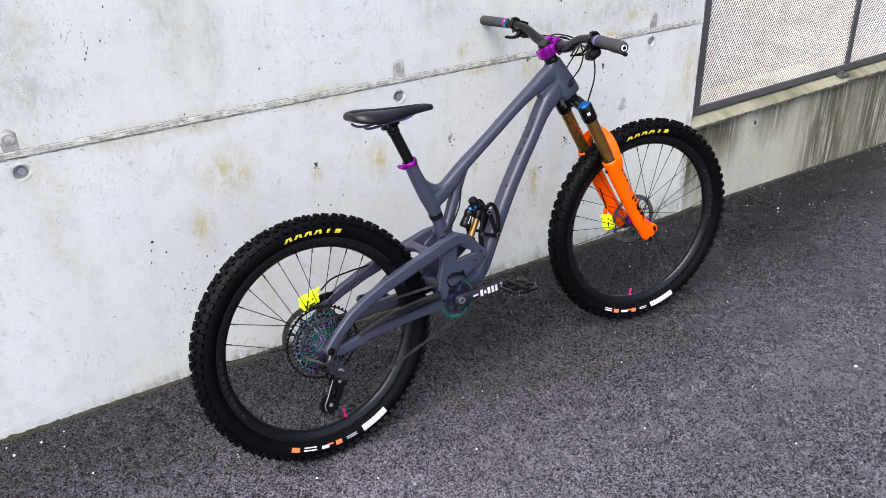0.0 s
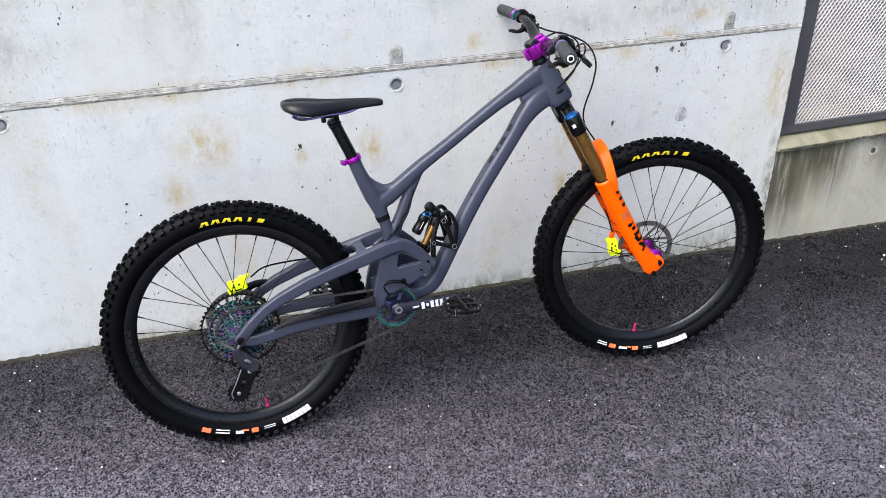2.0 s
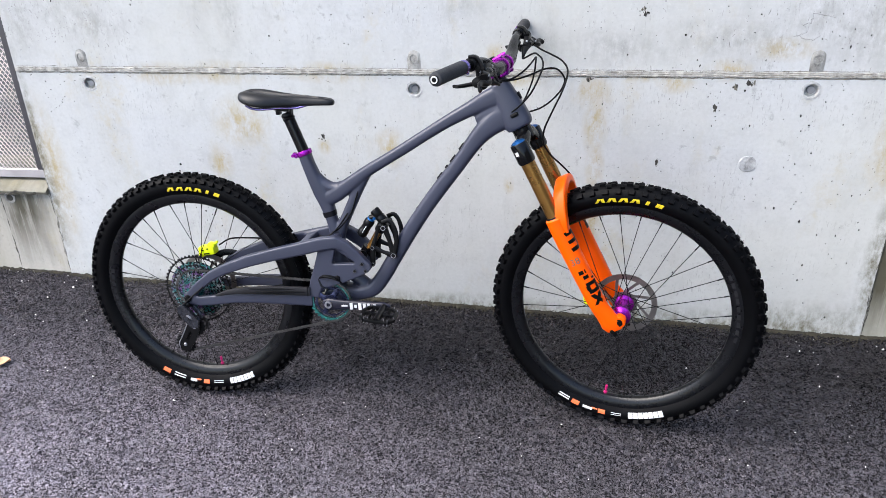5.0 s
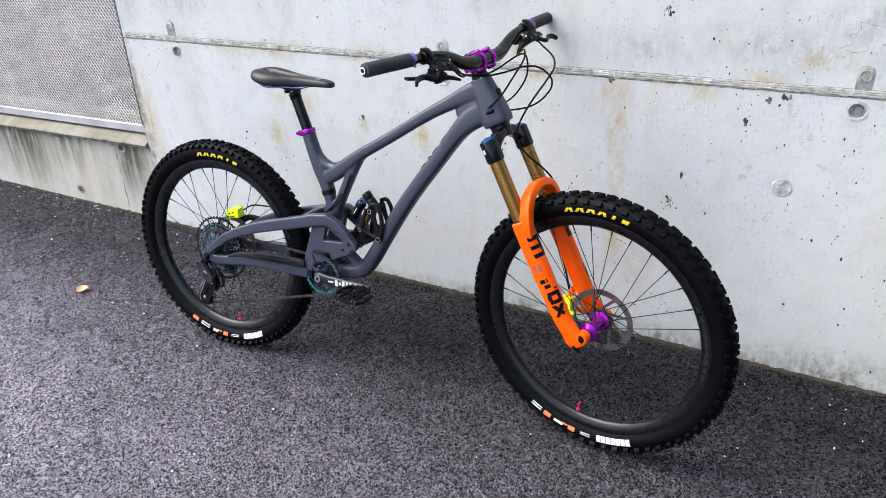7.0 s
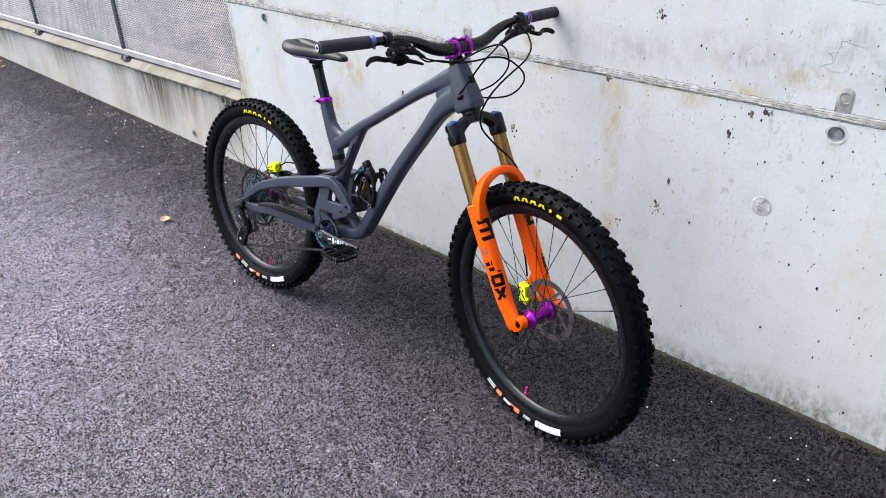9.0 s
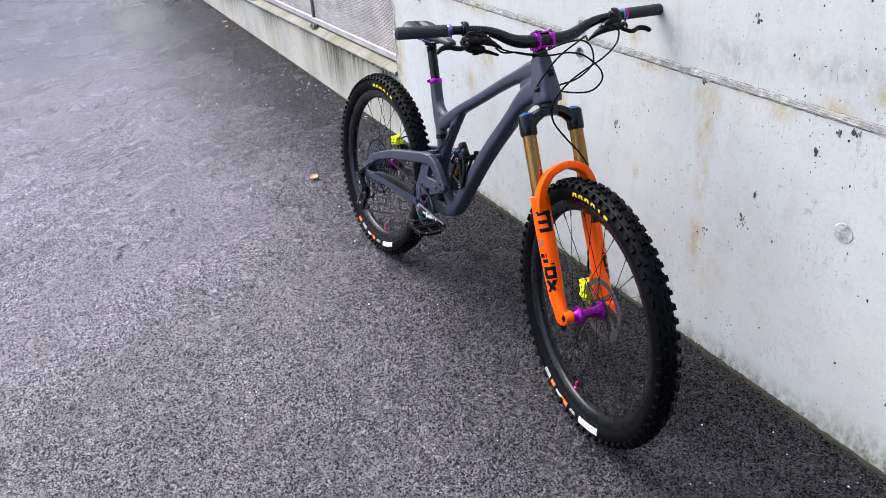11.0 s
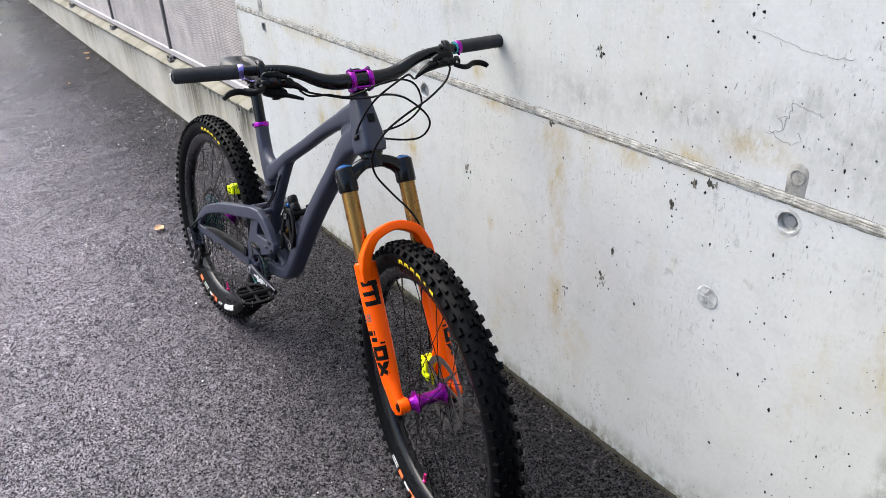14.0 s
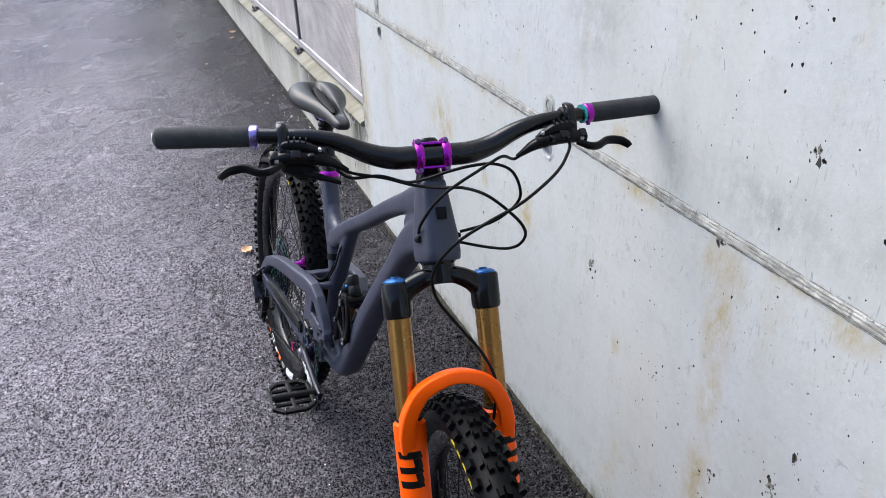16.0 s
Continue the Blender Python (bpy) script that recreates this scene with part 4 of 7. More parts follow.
def make_grit():
    rng = random.Random(11)
    bm = bmesh.new()
    spots = [(rng.uniform(-4, 3.2), rng.uniform(-2.6, -0.01)) for i in range(420)]
    spots += [(rng.uniform(-3.5, -1.2), -rng.expovariate(1 / 0.08)) for i in range(150)] + [(rng.uniform(1.2, 3.2), -rng.expovariate(1 / 0.2)) for i in range(60)]
    for x, y in spots:
        r = rng.uniform(0.0014, 0.0036) * (1.6 if rng.random() < 0.08 else 1)
        z = ground_z(y) + 0.001
        vs = [bm.verts.new((x + r * rng.uniform(0.6, 1.2) * math.cos(1.5708 * k), y + r * rng.uniform(0.6, 1.2) * math.sin(1.5708 * k), z)) for k in range(4)]
        t = bm.verts.new((x, y, z + r * 1.2))
        for k in range(4):
            bm.faces.new((vs[k], vs[(k + 1) % 4], t))
    tagged(part("grit", bm, "grit", smooth=False), "scattered pale stone chips on the asphalt", "grit", kind="stuff")


make_grit()


def make_leaf(x, y, size, turn, label):
    bm = bmesh.new()
    prof = ((0.0, 0.03), (0.2, 0.32), (0.45, 0.42), (0.7, 0.30), (0.9, 0.12), (1.0, 0.01))
    for dz in (0.0, 0.0012):
        rows = [[bm.verts.new((size * (t - 0.5), size * w * s, 0.004 + dz + size * 0.16 * abs(s) + size * 0.10 * (t - 0.5) ** 2 * 4)) for s in (-1, -0.5, 0, 0.5, 1)] for t, w in prof]
        for a, b in zip(rows, rows[1:]):
            for j in range(4):
                bm.faces.new((a[j], a[j + 1], b[j + 1], b[j]))
    ob = tagged(part("leaf", bm, "leaf"), label, "leaf")
    ob.matrix_basis = pose(x, y, ground_z(y), 5, 0, turn)
    return ob


make_leaf(-1.343, -0.536, 0.052, 20, "curled dry orange-brown leaf lying on asphalt")
make_leaf(-4.58, -0.06, 0.045, 70, "dry brown leaf at the foot of the low wall")
make_leaf(-4.42, -0.09, 0.038, -30, "dry brown leaf at the foot of the low wall")
make_leaf(-3.92, -0.34, 0.022, 10, "small dry brown leaf fragment on asphalt")

# ---------------------------------------------------------------- mesh fences
FENCE_Y, FENCE_TOP = 0.045, 1.36


def make_mesh_panel(x0, x1, z_of, deep):
    """Expanded metal: rows of zigzag strands."""
    verts, faces = [], []
    pitch, rise, thin = (0.0088, 0.0128, 0.66) if deep else (0.0125, 0.0140, 0.85)
    n = int((x1 - x0) / pitch)
    rows = int((FENCE_TOP - 0.03 - z_of(0.5 * (x0 + x1)) - 0.03) / rise)
    for k in range(rows):
        first = len(verts)
        for i in range(n + 1):
            x = x0 + (x1 - x0) * i / n
            z = z_of(x) + 0.032 + k * rise + (rise * 0.5 if (i + k) % 2 else -rise * 0.5) * 0.86
            for dy, dz in ((-0.0026, -0.0019), (-0.0004, 0.0022), (0.0026, 0.0019), (0.0004, -0.0022)):
                verts.append((x, FENCE_Y + dy * thin, z + dz * thin))
        sides = ((0, 1), (1, 2), (3, 0)) if deep else ((0, 1), (1, 2))
        for i in range(n):
            a, b = first + 4 * i, first + 4 * (i + 1)
            for p, q in sides:
                faces.append((a + p, b + p, b + q, a + q))
    me = bpy.data.meshes.new("metal_mesh")
    me.from_pydata(verts, [], faces)
    me.materials.append(M["mesh"])
    return me


def make_fence(x_near, x_far, posts, deep_until, label, rail):
    """A run of mesh panels in a steel frame, from the tall wall outwards. Its pieces follow the slope of the coping."""
    base = tagged(new("mesh_fence"), label, "fence")
    base.empty_display_size = 0.1
    sgn = 1 if x_far > x_near else -1
    # bottom rail: an angle section
    bm = bmesh.new()
    prof = ((-0.012, 0.010), (-0.012, 0.040), (-0.006, 0.044), (-0.004, 0.030), (0.030, 0.026), (0.030, 0.010))
    ends = []
    for x in (x_near, x_far):
        ends.append([bm.verts.new((x, FENCE_Y + y, sill_z(x) + z)) for y, z in prof])
    for j in range(6):
        bm.faces.new((ends[0][j], ends[0][(j + 1) % 6], ends[1][(j + 1) % 6], ends[1][j]))
    bm.faces.new(ends[0]), bm.faces.new(ends[1][::-1])
    part("bottom_rail", bm, rail, base, smooth=False)
    bm = bmesh.new()
    box(bm, ((x_near + x_far) / 2, FENCE_Y, FENCE_TOP), (abs(x_far - x_near), 0.04, 0.04), bevel=0.004)
    part("top_rail", bm, "steel", base)
    xs = [x_near + (-0.025 if sgn < 0 else 0.0425)] + list(posts)
    for i, x in enumerate(xs):
        z0 = sill_z(x) + 0.012
        bm = bmesh.new()
        w = (0.050 if sgn < 0 else 0.085) if i == 0 else 0.034
        box(bm, (x, FENCE_Y + 0.004, (z0 + FENCE_TOP) / 2), (w, 0.03, FENCE_TOP - z0), bevel=0.003)
        part("post", bm, "steel", base)
        if i:
            bm = bmesh.new()
            bx = x - sgn * 0.062
            box(bm, (bx, 0.012, sill_z(bx) - 0.004), (0.075, 0.036, 0.007), bevel=0.002)
            box(bm, (bx, 0.028, sill_z(bx) + 0.006), (0.04, 0.02, 0.016), bevel=0.002)
            lathe(bm, (bx + 0.026, 0.006, sill_z(bx) - 0.002), (bx + 0.026, 0.006, sill_z(bx) + 0.014), ((0, 0.006), (0.7, 0.006), (1, 0.003)), 6)
            lathe(bm, (bx - 0.026, 0.006, sill_z(bx) - 0.002), (bx - 0.026, 0.006, sill_z(bx) + 0.014), ((0, 0.006), (0.7, 0.006), (1, 0.003)), 6)
            part("foot_bracket", bm, "steel", base)
    for i, (a, b) in enumerate(zip(xs, xs[1:])):
        me = make_mesh_panel(min(a, b) + 0.012, max(a, b) - 0.012, sill_z, i < deep_until)
        tagged(shared("metal_mesh", me, base), kind="stuff")
    return base


make_fence(WALL_L - 0.002, -8.9, [-2.672, -3.905, -5.14, -6.37, -7.6, -8.85], 2, "grey expanded-metal fence panels on the low wall", "steel_lit")
make_fence(WALL_R + 0.002, 6.4, [2.70, 3.93, 5.16, 6.35], 1, "grey expanded-metal fence panels on the mossy wall", "steel")

# ---------------------------------------------------------------- the bicycle
# Its own space: x forward, y to its left side (towards the wall), z up, from the rear tyre's foot.
bike = tagged(new("mountain_bike"), "slate grey full-suspension mountain bike with orange fork, leaning on the wall", "bicycle")
bike.empty_display_size = 0.2
bike.matrix_world = pose(-0.572, -0.547, -0.048, -7.9, 0, 1.0)

REAR, FRONT = Vector((0.0, 0, 0.356)), Vector((1.256, 0, 0.379))
HEAD = Vector((0.968, 0, 0.852))                      # fork crown on the steering axis
UP, AHEAD = Vector((-0.463, 0, 0.886)), Vector((0.886, 0, 0.463))
STEER = Matrix.Translation(HEAD) @ Matrix.Rotation(radians(-10.6), 4, UP) @ Matrix.Translation(-HEAD)


def fork_at(down, ahead=0.0, y=0.0):
    """A place in the fork: metres down its axis from the crown, ahead of it, and to the side."""
    return HEAD - UP * down + AHEAD * ahead + Vector((0, y, 0))


def remeshed(ob, voxel, rounds):
    m = ob.modifiers.new("remesh", "REMESH")
    m.mode, m.voxel_size, m.use_smooth_shade = "VOXEL", voxel, True
    s = ob.modifiers.new("smooth", "SMOOTH")
    s.factor, s.iterations = 0.5, rounds
    return ob


# ---- front triangle
def make_frame():
    bm = bmesh.new()
    # top tube, running on into the seat tube's flare
    tube(bm, [(0.908, 0, 0.964), (0.865, 0, 0.945), (0.822, 0, 0.922), (0.764, 0, 0.889), (0.703, 0, 0.850), (0.643, 0, 0.810), (0.582, 0, 0.771), (0.535, 0, 0.741), (0.49, 0, 0.706), (0.445, 0, 0.672), (0.415, 0, 0.655)],
         [(0.022, 0.030), (0.0215, 0.026), (0.020, 0.0200), (0.0190, 0.0168), (0.0185, 0.0155), (0.0185, 0.0155), (0.019, 0.0155), (0.020, 0.0165), (0.020, 0.020), (0.019, 0.023), (0.018, 0.022)], 20, power=3.2, steps=4)
    # seat tube
    tube(bm, [(0.3535, 0, 0.786), (0.363, 0, 0.755), (0.379, 0, 0.715), (0.397, 0, 0.675), (0.412, 0, 0.640), (0.424, 0, 0.600), (0.434, 0, 0.555), (0.440, 0, 0.50), (0.440, 0, 0.45), (0.436, 0, 0.39)],
         [(0.019, 0.018), (0.019, 0.018), (0.019, 0.020), (0.019, 0.023), (0.018, 0.021), (0.017, 0.0165), (0.017, 0.0165), (0.019, 0.018), (0.022, 0.022), (0.026, 0.026)], 18, power=2.8, steps=4)
    # fillet between seat tube and top tube
    tube(bm, [(0.386, 0, 0.722), (0.41, 0, 0.695), (0.44, 0, 0.688), (0.475, 0, 0.703)], [(0.014, 0.012), (0.016, 0.018), (0.016, 0.016), (0.016, 0.012)], 16, steps=4)
    # brace from the top tube down to the pivot tower
    tube(bm, [(0.535, 0, 0.738), (0.513, 0, 0.700), (0.489, 0, 0.650), (0.470, 0, 0.608), (0.450, 0, 0.562), (0.440, 0, 0.51), (0.438, 0, 0.45)],
         [(0.015, 0.013), (0.016, 0.0145), (0.016, 0.0145), (0.016, 0.0145), (0.018, 0.016), (0.02, 0.018), (0.02, 0.02)], 16, power=3.2, steps=4)
    # down tube with its bend at the foot
    tube(bm, [(0.925, 0, 0.912), (0.892, 0, 0.893), (0.862, 0, 0.868), (0.836, 0, 0.838), (0.812, 0, 0.803), (0.782, 0, 0.760), (0.738, 0, 0.700), (0.70, 0, 0.645), (0.664, 0, 0.588), (0.636, 0, 0.540), (0.603, 0, 0.482), (0.572, 0, 0.428), (0.545, 0, 0.393), (0.51, 0, 0.379), (0.47, 0, 0.374), (0.43, 0, 0.366)],
         [(0.026, 0.032), (0.026, 0.032), (0.0265, 0.027), (0.026, 0.023), (0.026, 0.0205), (0.026, 0.0205), (0.026, 0.021), (0.026, 0.021), (0.026, 0.0215), (0.026, 0.0215), (0.026, 0.0215), (0.027, 0.022), (0.028, 0.023), (0.03, 0.022), (0.032, 0.024), (0.034, 0.028)], 20, power=3.4, steps=4)
    # head tube: narrow on top, wide and flat-fronted below
    tube(bm, [HEAD + UP * 0.030, HEAD + UP * 0.045, HEAD + UP * 0.075, HEAD + UP * 0.11, HEAD + UP * 0.145, HEAD + UP * 0.158],
         [(0.031, 0.034), (0.032, 0.037), (0.030, 0.035), (0.026, 0.030), (0.0215, 0.025), (0.0205, 0.0235)], 24, power=4.0, steps=4)
    # gusset on the flanks where the down tube meets the head
    tube(bm, [(0.952, 0, 0.907), (0.912, 0, 0.912), (0.876, 0, 0.907), (0.852, 0, 0.899), (0.836, 0, 0.893)], [(0.028, 0.030), (0.0245, 0.033), (0.0205, 0.030), (0.0175, 0.019), (0.015, 0.009)], 20, power=3.0, steps=4)
    # bottom bracket shell
    lathe(bm, (0.428, -0.037, 0.362), (0.428, 0.037, 0.362), ((0, 0.029), (0.1, 0.031), (0.9, 0.031), (1, 0.029)), 24)
    # main pivot tower and shock cradle
    tube(bm, [(0.44, 0, 0.47), (0.475, 0, 0.435), (0.52, 0, 0.40)], [(0.022, 0.02), (0.018, 0.02), (0.02, 0.02)], 16, steps=3)
    ob = part("frame", bm, "frame", bike, "matt slate grey carbon main frame")
    return remeshed(ob, 0.0026, 6)


frame_ob = make_frame()


def strip(name, pts, h, material, parent, y, thick=0.0008, label=""):
    """A flat printed bar along a line in the x, z plane on the flank at y."""
    bm = bmesh.new()
    (x0, z0), (x1, z1) = pts
    d = Vector((x1 - x0, 0, z1 - z0)).normalized()
    nn = Vector((-d.z, 0, d.x)) * h / 2
    vs = []
    for yy in (y, y - thick):
        for p, s in (((x0, z0), -1), ((x1, z1), -1), ((x1, z1), 1), ((x0, z0), 1)):
            vs.append(bm.verts.new(Vector((p[0], yy, p[1])) + nn * s))
    for q in ((4, 5, 6, 7), (0, 4, 7, 3), (1, 2, 6, 5), (0, 1, 5, 4), (3, 7, 6, 2)):
        bm.faces.new([vs[i] for i in q])
    return part(name, bm, material, parent, label, smooth=False)


# four dark shapes of the mark on the down tube, and frame screws
WAY = Vector((0.577, 0, 0.817))
TOP_SIDE = (Vector((-0.817, 0, 0.577)) * 0.82 + Vector((0, -0.57, 0))).normalized()
for a, b, h in ((0.00, 0.022, 0.018), (0.038, 0.048, 0.018), (0.060, 0.084, 0.015), (0.102, 0.124, 0.018)):
    bm = bmesh.new()
    over = WAY.cross(TOP_SIDE)
    foot = Vector((0.752, 0, 0.716)) + TOP_SIDE * 0.0232
    vs = [bm.verts.new(foot + WAY * q + over * h * k + TOP_SIDE * e) for e in (-0.003, 0.0019) for q, k in ((a, -0.5), (b, -0.5), (b, 0.5), (a, 0.5))]
    for q in ((4, 5, 6, 7), (0, 1, 5, 4), (1, 2, 6, 5), (2, 3, 7, 6), (3, 0, 4, 7)):
        bm.faces.new([vs[i] for i in q])
    part("logo_block", bm, "dark_print", frame_ob, smooth=False)
for q in (-0.055, -0.102):
    bm = bmesh.new()
    c = Vector((0.752, 0, 0.716)) + TOP_SIDE * 0.0228 + WAY * q
    lathe(bm, c, c + TOP_SIDE * 0.0028, ((0, 0.0050), (0.6, 0.0048), (1, 0.0032)), 12)
    part("frame_screw", bm, "black", frame_ob)
bm = bmesh.new()
m = Matrix.Rotation(radians(-27.6), 4, "Y")
box(bm, HEAD + UP * 0.105 + AHEAD * 0.0325, (0.006, 0.016, 0.019), m, 0.001)
part("head_badge", bm, "dark_print", frame_ob, "dark square badge")
bm = bmesh.new()
lathe(bm, HEAD + UP * 0.026, HEAD + UP * 0.033, ((0, 0.027), (0.5, 0.029), (1, 0.029)), 28)
part("lower_headset", bm, "gloss", bike)
bm = bmesh.new()
lathe(bm, HEAD + UP * 0.155, HEAD + UP * 0.171, ((0, 0.0215), (0.4, 0.0225), (1, 0.020)), 28)
part("upper_headset", bm, "gloss", bike)
for y in (-0.024, 0.026):
    bm = bmesh.new()
    c = HEAD + UP * 0.066 + AHEAD * 0.004 + Vector((0, y * 1.2, 0))
    lathe(bm, c - Vector((0.010, 0, 0.004)), c + AHEAD * 0.008 + Vector((0, y * 0.12, 0.002)), ((0, 0.005), (0.6, 0.0062), (1, 0.0045)), 14)
    part("cable_port", bm, "plastic", frame_ob)


bm = bmesh.new()
tube(bm, [(0.4175, 0, 0.6190), (0.4220, 0, 0.6045)], [(0.0182, 0.0198), (0.0180, 0.0188)], 20, power=2.8)
part("frame_label", bm, "dark_print", frame_ob, "dark printed band")


# ---- swingarm
def make_swingarm():
    bm = bmesh.new()
    for s in (-1, 1):
        # upper stay
        tube(bm, [(-0.006, s * 0.074, 0.350), (0.03, s * 0.074, 0.388), (0.072, s * 0.073, 0.424), (0.115, s * 0.071, 0.447), (0.19, s * 0.068, 0.477), (0.27, s * 0.065, 0.501), (0.35, s * 0.062, 0.522), (0.41, s * 0.058, 0.539), (0.449, s * 0.055, 0.545), (0.476, s * 0.052, 0.534), (0.505, s * 0.050, 0.509), (0.532, s * 0.048, 0.478)],
             [(0.009, 0.013), (0.010, 0.014), (0.011, 0.014), (0.012, 0.015), (0.013, 0.017), (0.013, 0.0180), (0.013, 0.0190), (0.013, 0.0190), (0.0125, 0.0180), (0.012, 0.016), (0.0115, 0.0155), (0.011, 0.015)], 20, power=6.0, steps=0)
        # lower stay
        tube(bm, [(-0.010, s * 0.074, 0.346), (0.03, s * 0.074, 0.342), (0.075, s * 0.073, 0.348), (0.135, s * 0.070, 0.359), (0.21, s * 0.066, 0.365), (0.30, s * 0.058, 0.366), (0.372, s * 0.050, 0.366)],
             [(0.008, 0.014), (0.009, 0.015), (0.0095, 0.015), (0.010, 0.016), (0.010, 0.018), (0.010, 0.021), (0.010, 0.024)], 20, power=6.0, steps=0)
        # broad upright and yoke in one plate, with a three-cornered window
        plate(bm, [(0.398, 0.520), (0.384, 0.470), (0.370, 0.425), (0.360, 0.375), (0.392, 0.372), (0.402, 0.400), (0.428, 0.408), (0.470, 0.424), (0.515, 0.445), (0.543, 0.461), (0.552, 0.473), (0.548, 0.486), (0.509, 0.516), (0.460, 0.540), (0.430, 0.540)], s * 0.042, s * 0.0605,
              [[(0.447, 0.522), (0.452, 0.522), (0.503, 0.490), (0.505, 0.486), (0.500, 0.484), (0.442, 0.479), (0.438, 0.482)]])
        # dropout boss
        lathe(bm, (-0.004, s * 0.065, 0.350), (-0.004, s * 0.083, 0.350), ((0, 0.015), (0.7, 0.015), (1, 0.012)), 18)
    # flat web between the upper stays, hollowed round the tyre, and the bridge ahead of its slot
    tube(bm, [(0.342, -0.062, 0.522), (0.348, -0.04, 0.526), (0.350, 0, 0.528), (0.348, 0.04, 0.526), (0.342, 0.062, 0.522)], [(0.030, 0.009), (0.017, 0.009), (0.0125, 0.009), (0.017, 0.009), (0.030, 0.009)], 16, (0.96, 0, 0.28), 5.0, 4)
    tube(bm, [(0.440, -0.055, 0.548), (0.446, 0, 0.550), (0.440, 0.055, 0.548)], [(0.012, 0.008)] * 3, 12, (0.96, 0, 0.28), 4.0, 3)
    tube(bm, [(0.388, -0.05, 0.40), (0.396, 0, 0.405), (0.388, 0.05, 0.40)], [(0.014, 0.02)] * 3, 12, (1, 0, 0), 3.0, 3)
    ob = part("swingarm", bm, "frame", bike, "matt slate grey carbon swingarm")
    return remeshed(ob, 0.0022, 1)


swing = make_swingarm()
for s in (-1, 1):
    for x, z, r in ((0.526, 0.485, 0.0055), (0.504, 0.463, 0.005), (0.536, 0.465, 0.005)):
        bm = bmesh.new()
        lathe(bm, (x, s * 0.056, z), (x, s * 0.0632, z), ((0, r * 1.3), (0.5, r * 1.25), (0.55, r), (1, r * 0.8)), 14)
        bolt = part("pivot_bolt", bm, "black", swing)
        bm = bmesh.new()
        ring_band(bm, (x, s * 0.0632, z), (0, 1, 0), ((-0.0008, r * 0.80), (-0.0008, r * 1.0), (0.0008, r * 1.0), (0.0008, r * 0.80)), 16)
        part("bolt_rim", bm, "bolt", bolt)
# rubber guard over the chain stay
bm = bmesh.new()
tube(bm, [(0.085, -0.0815, 0.366), (0.13, -0.0805, 0.380), (0.20, -0.0770, 0.388), (0.28, -0.0700, 0.391), (0.368, -0.0620, 0.391)], [(0.003, 0.003), (0.0055, 0.008), (0.0055, 0.0115), (0.0055, 0.0135), (0.0055, 0.0135)], 12, power=4.0, steps=3)
part("chainstay_guard", bm, "guard", swing, "ribbed dark grey rubber chainstay guard")
for z, a, b in ((0.3985, 0.19, 0.33), (0.3910, 0.21, 0.36), (0.3825, 0.17, 0.36)):
    bm = bmesh.new()
    tube(bm, [(a, -0.0835 + 0.08 * (a - 0.19), z - 0.003), (0.5 * (a + b), -0.0790, z - 0.0005), (b, -0.0835 + 0.08 * (b - 0.19) + 0.004, z)], [(0.0022, 0.0014)] * 3, 8, power=3.0, steps=3)
    part("guard_rib", bm, "plastic", swing)
bm = bmesh.new()
tube(bm, [(0.362, -0.0655, 0.408), (0.362, -0.0660, 0.378)], [(0.003, 0.0016)] * 2, 8, (0, 1, 0))
part("guard_rib", bm, "plastic", swing)
# axle bolt and hanger
bm = bmesh.new()
lathe(bm, (-0.004, -0.080, 0.350), (-0.004, -0.089, 0.350), ((0, 0.011), (0.6, 0.011), (0.61, 0.008), (1, 0.007)), 16)
part("axle_bolt", bm, "black", swing)


# ---- shock and its links
shock = part("shock", hose([(0.522, -0.002, 0.500), (0.532, -0.002, 0.518)], 0.017, 18, 1), "gloss", bike, "black air shock with a gold shaft")
bm = bmesh.new()
lathe(bm, (0.530, -0.002, 0.508), (0.570, -0.002, 0.580), ((0, 0.0095), (1, 0.0095)), 20)
part("shaft", bm, "gold", shock, "gold-coated shaft")
bm = bmesh.new()
lathe(bm, (0.562, 0, 0.566), (0.583, 0, 0.600), ((0, 0.0130), (0.15, 0.0150), (0.8, 0.0150), (1, 0.012)), 22)
lathe(bm, (0.580, -0.002, 0.594), (0.549, -0.002, 0.630), ((0, 0.0120), (0.08, 0.0140), (0.45, 0.0140), (0.48, 0.0130), (0.55, 0.0130), (0.58, 0.0140), (0.92, 0.0140), (1, 0.0115)), 22)
tube(bm, [(0.572, -0.004, 0.606), (0.556, -0.005, 0.610), (0.538, -0.006, 0.606)], [(0.010, 0.009), (0.0095, 0.008), (0.0095, 0.008)], 14, steps=3)
part("shock_head", bm, "black", shock)
bm = bmesh.new()
lathe(bm, (0.540, -0.004, 0.600), (0.510, -0.004, 0.552), ((0, 0.0125), (0.06, 0.0148), (0.30, 0.0148), (0.33, 0.0136), (0.62, 0.0136), (0.65, 0.0148), (0.92, 0.0148), (1, 0.0120)), 22)
part("reservoir", bm, "black", shock)
bm = bmesh.new()
lathe(bm, (0.5445, -0.004, 0.607), (0.5395, -0.004, 0.599), ((0, 0.0070), (0.3, 0.0105), (1, 0.0118)), 18)
part("reservoir_cap", bm, "blue", shock, "blue anodised reservoir cap")
bm = bmesh.new()
lathe(bm, (0.553, -0.012, 0.606), (0.553, -0.018, 0.606), ((0, 0.0050), (0.7, 0.0046), (1, 0.0030)), 14)
part("adjuster_knob", bm, "blue", shock, "blue rebound knob")
for i in range(3):
    bm = bmesh.new()
    box(bm, (0.520 + 0.0045 * i, -0.0190, 0.568 + 0.0072 * i), (0.008, 0.001, 0.0016), Matrix.Rotation(radians(-64), 4, "Y"))
    part("print_bar", bm, "white_print", shock, smooth=False)
bm = bmesh.new()
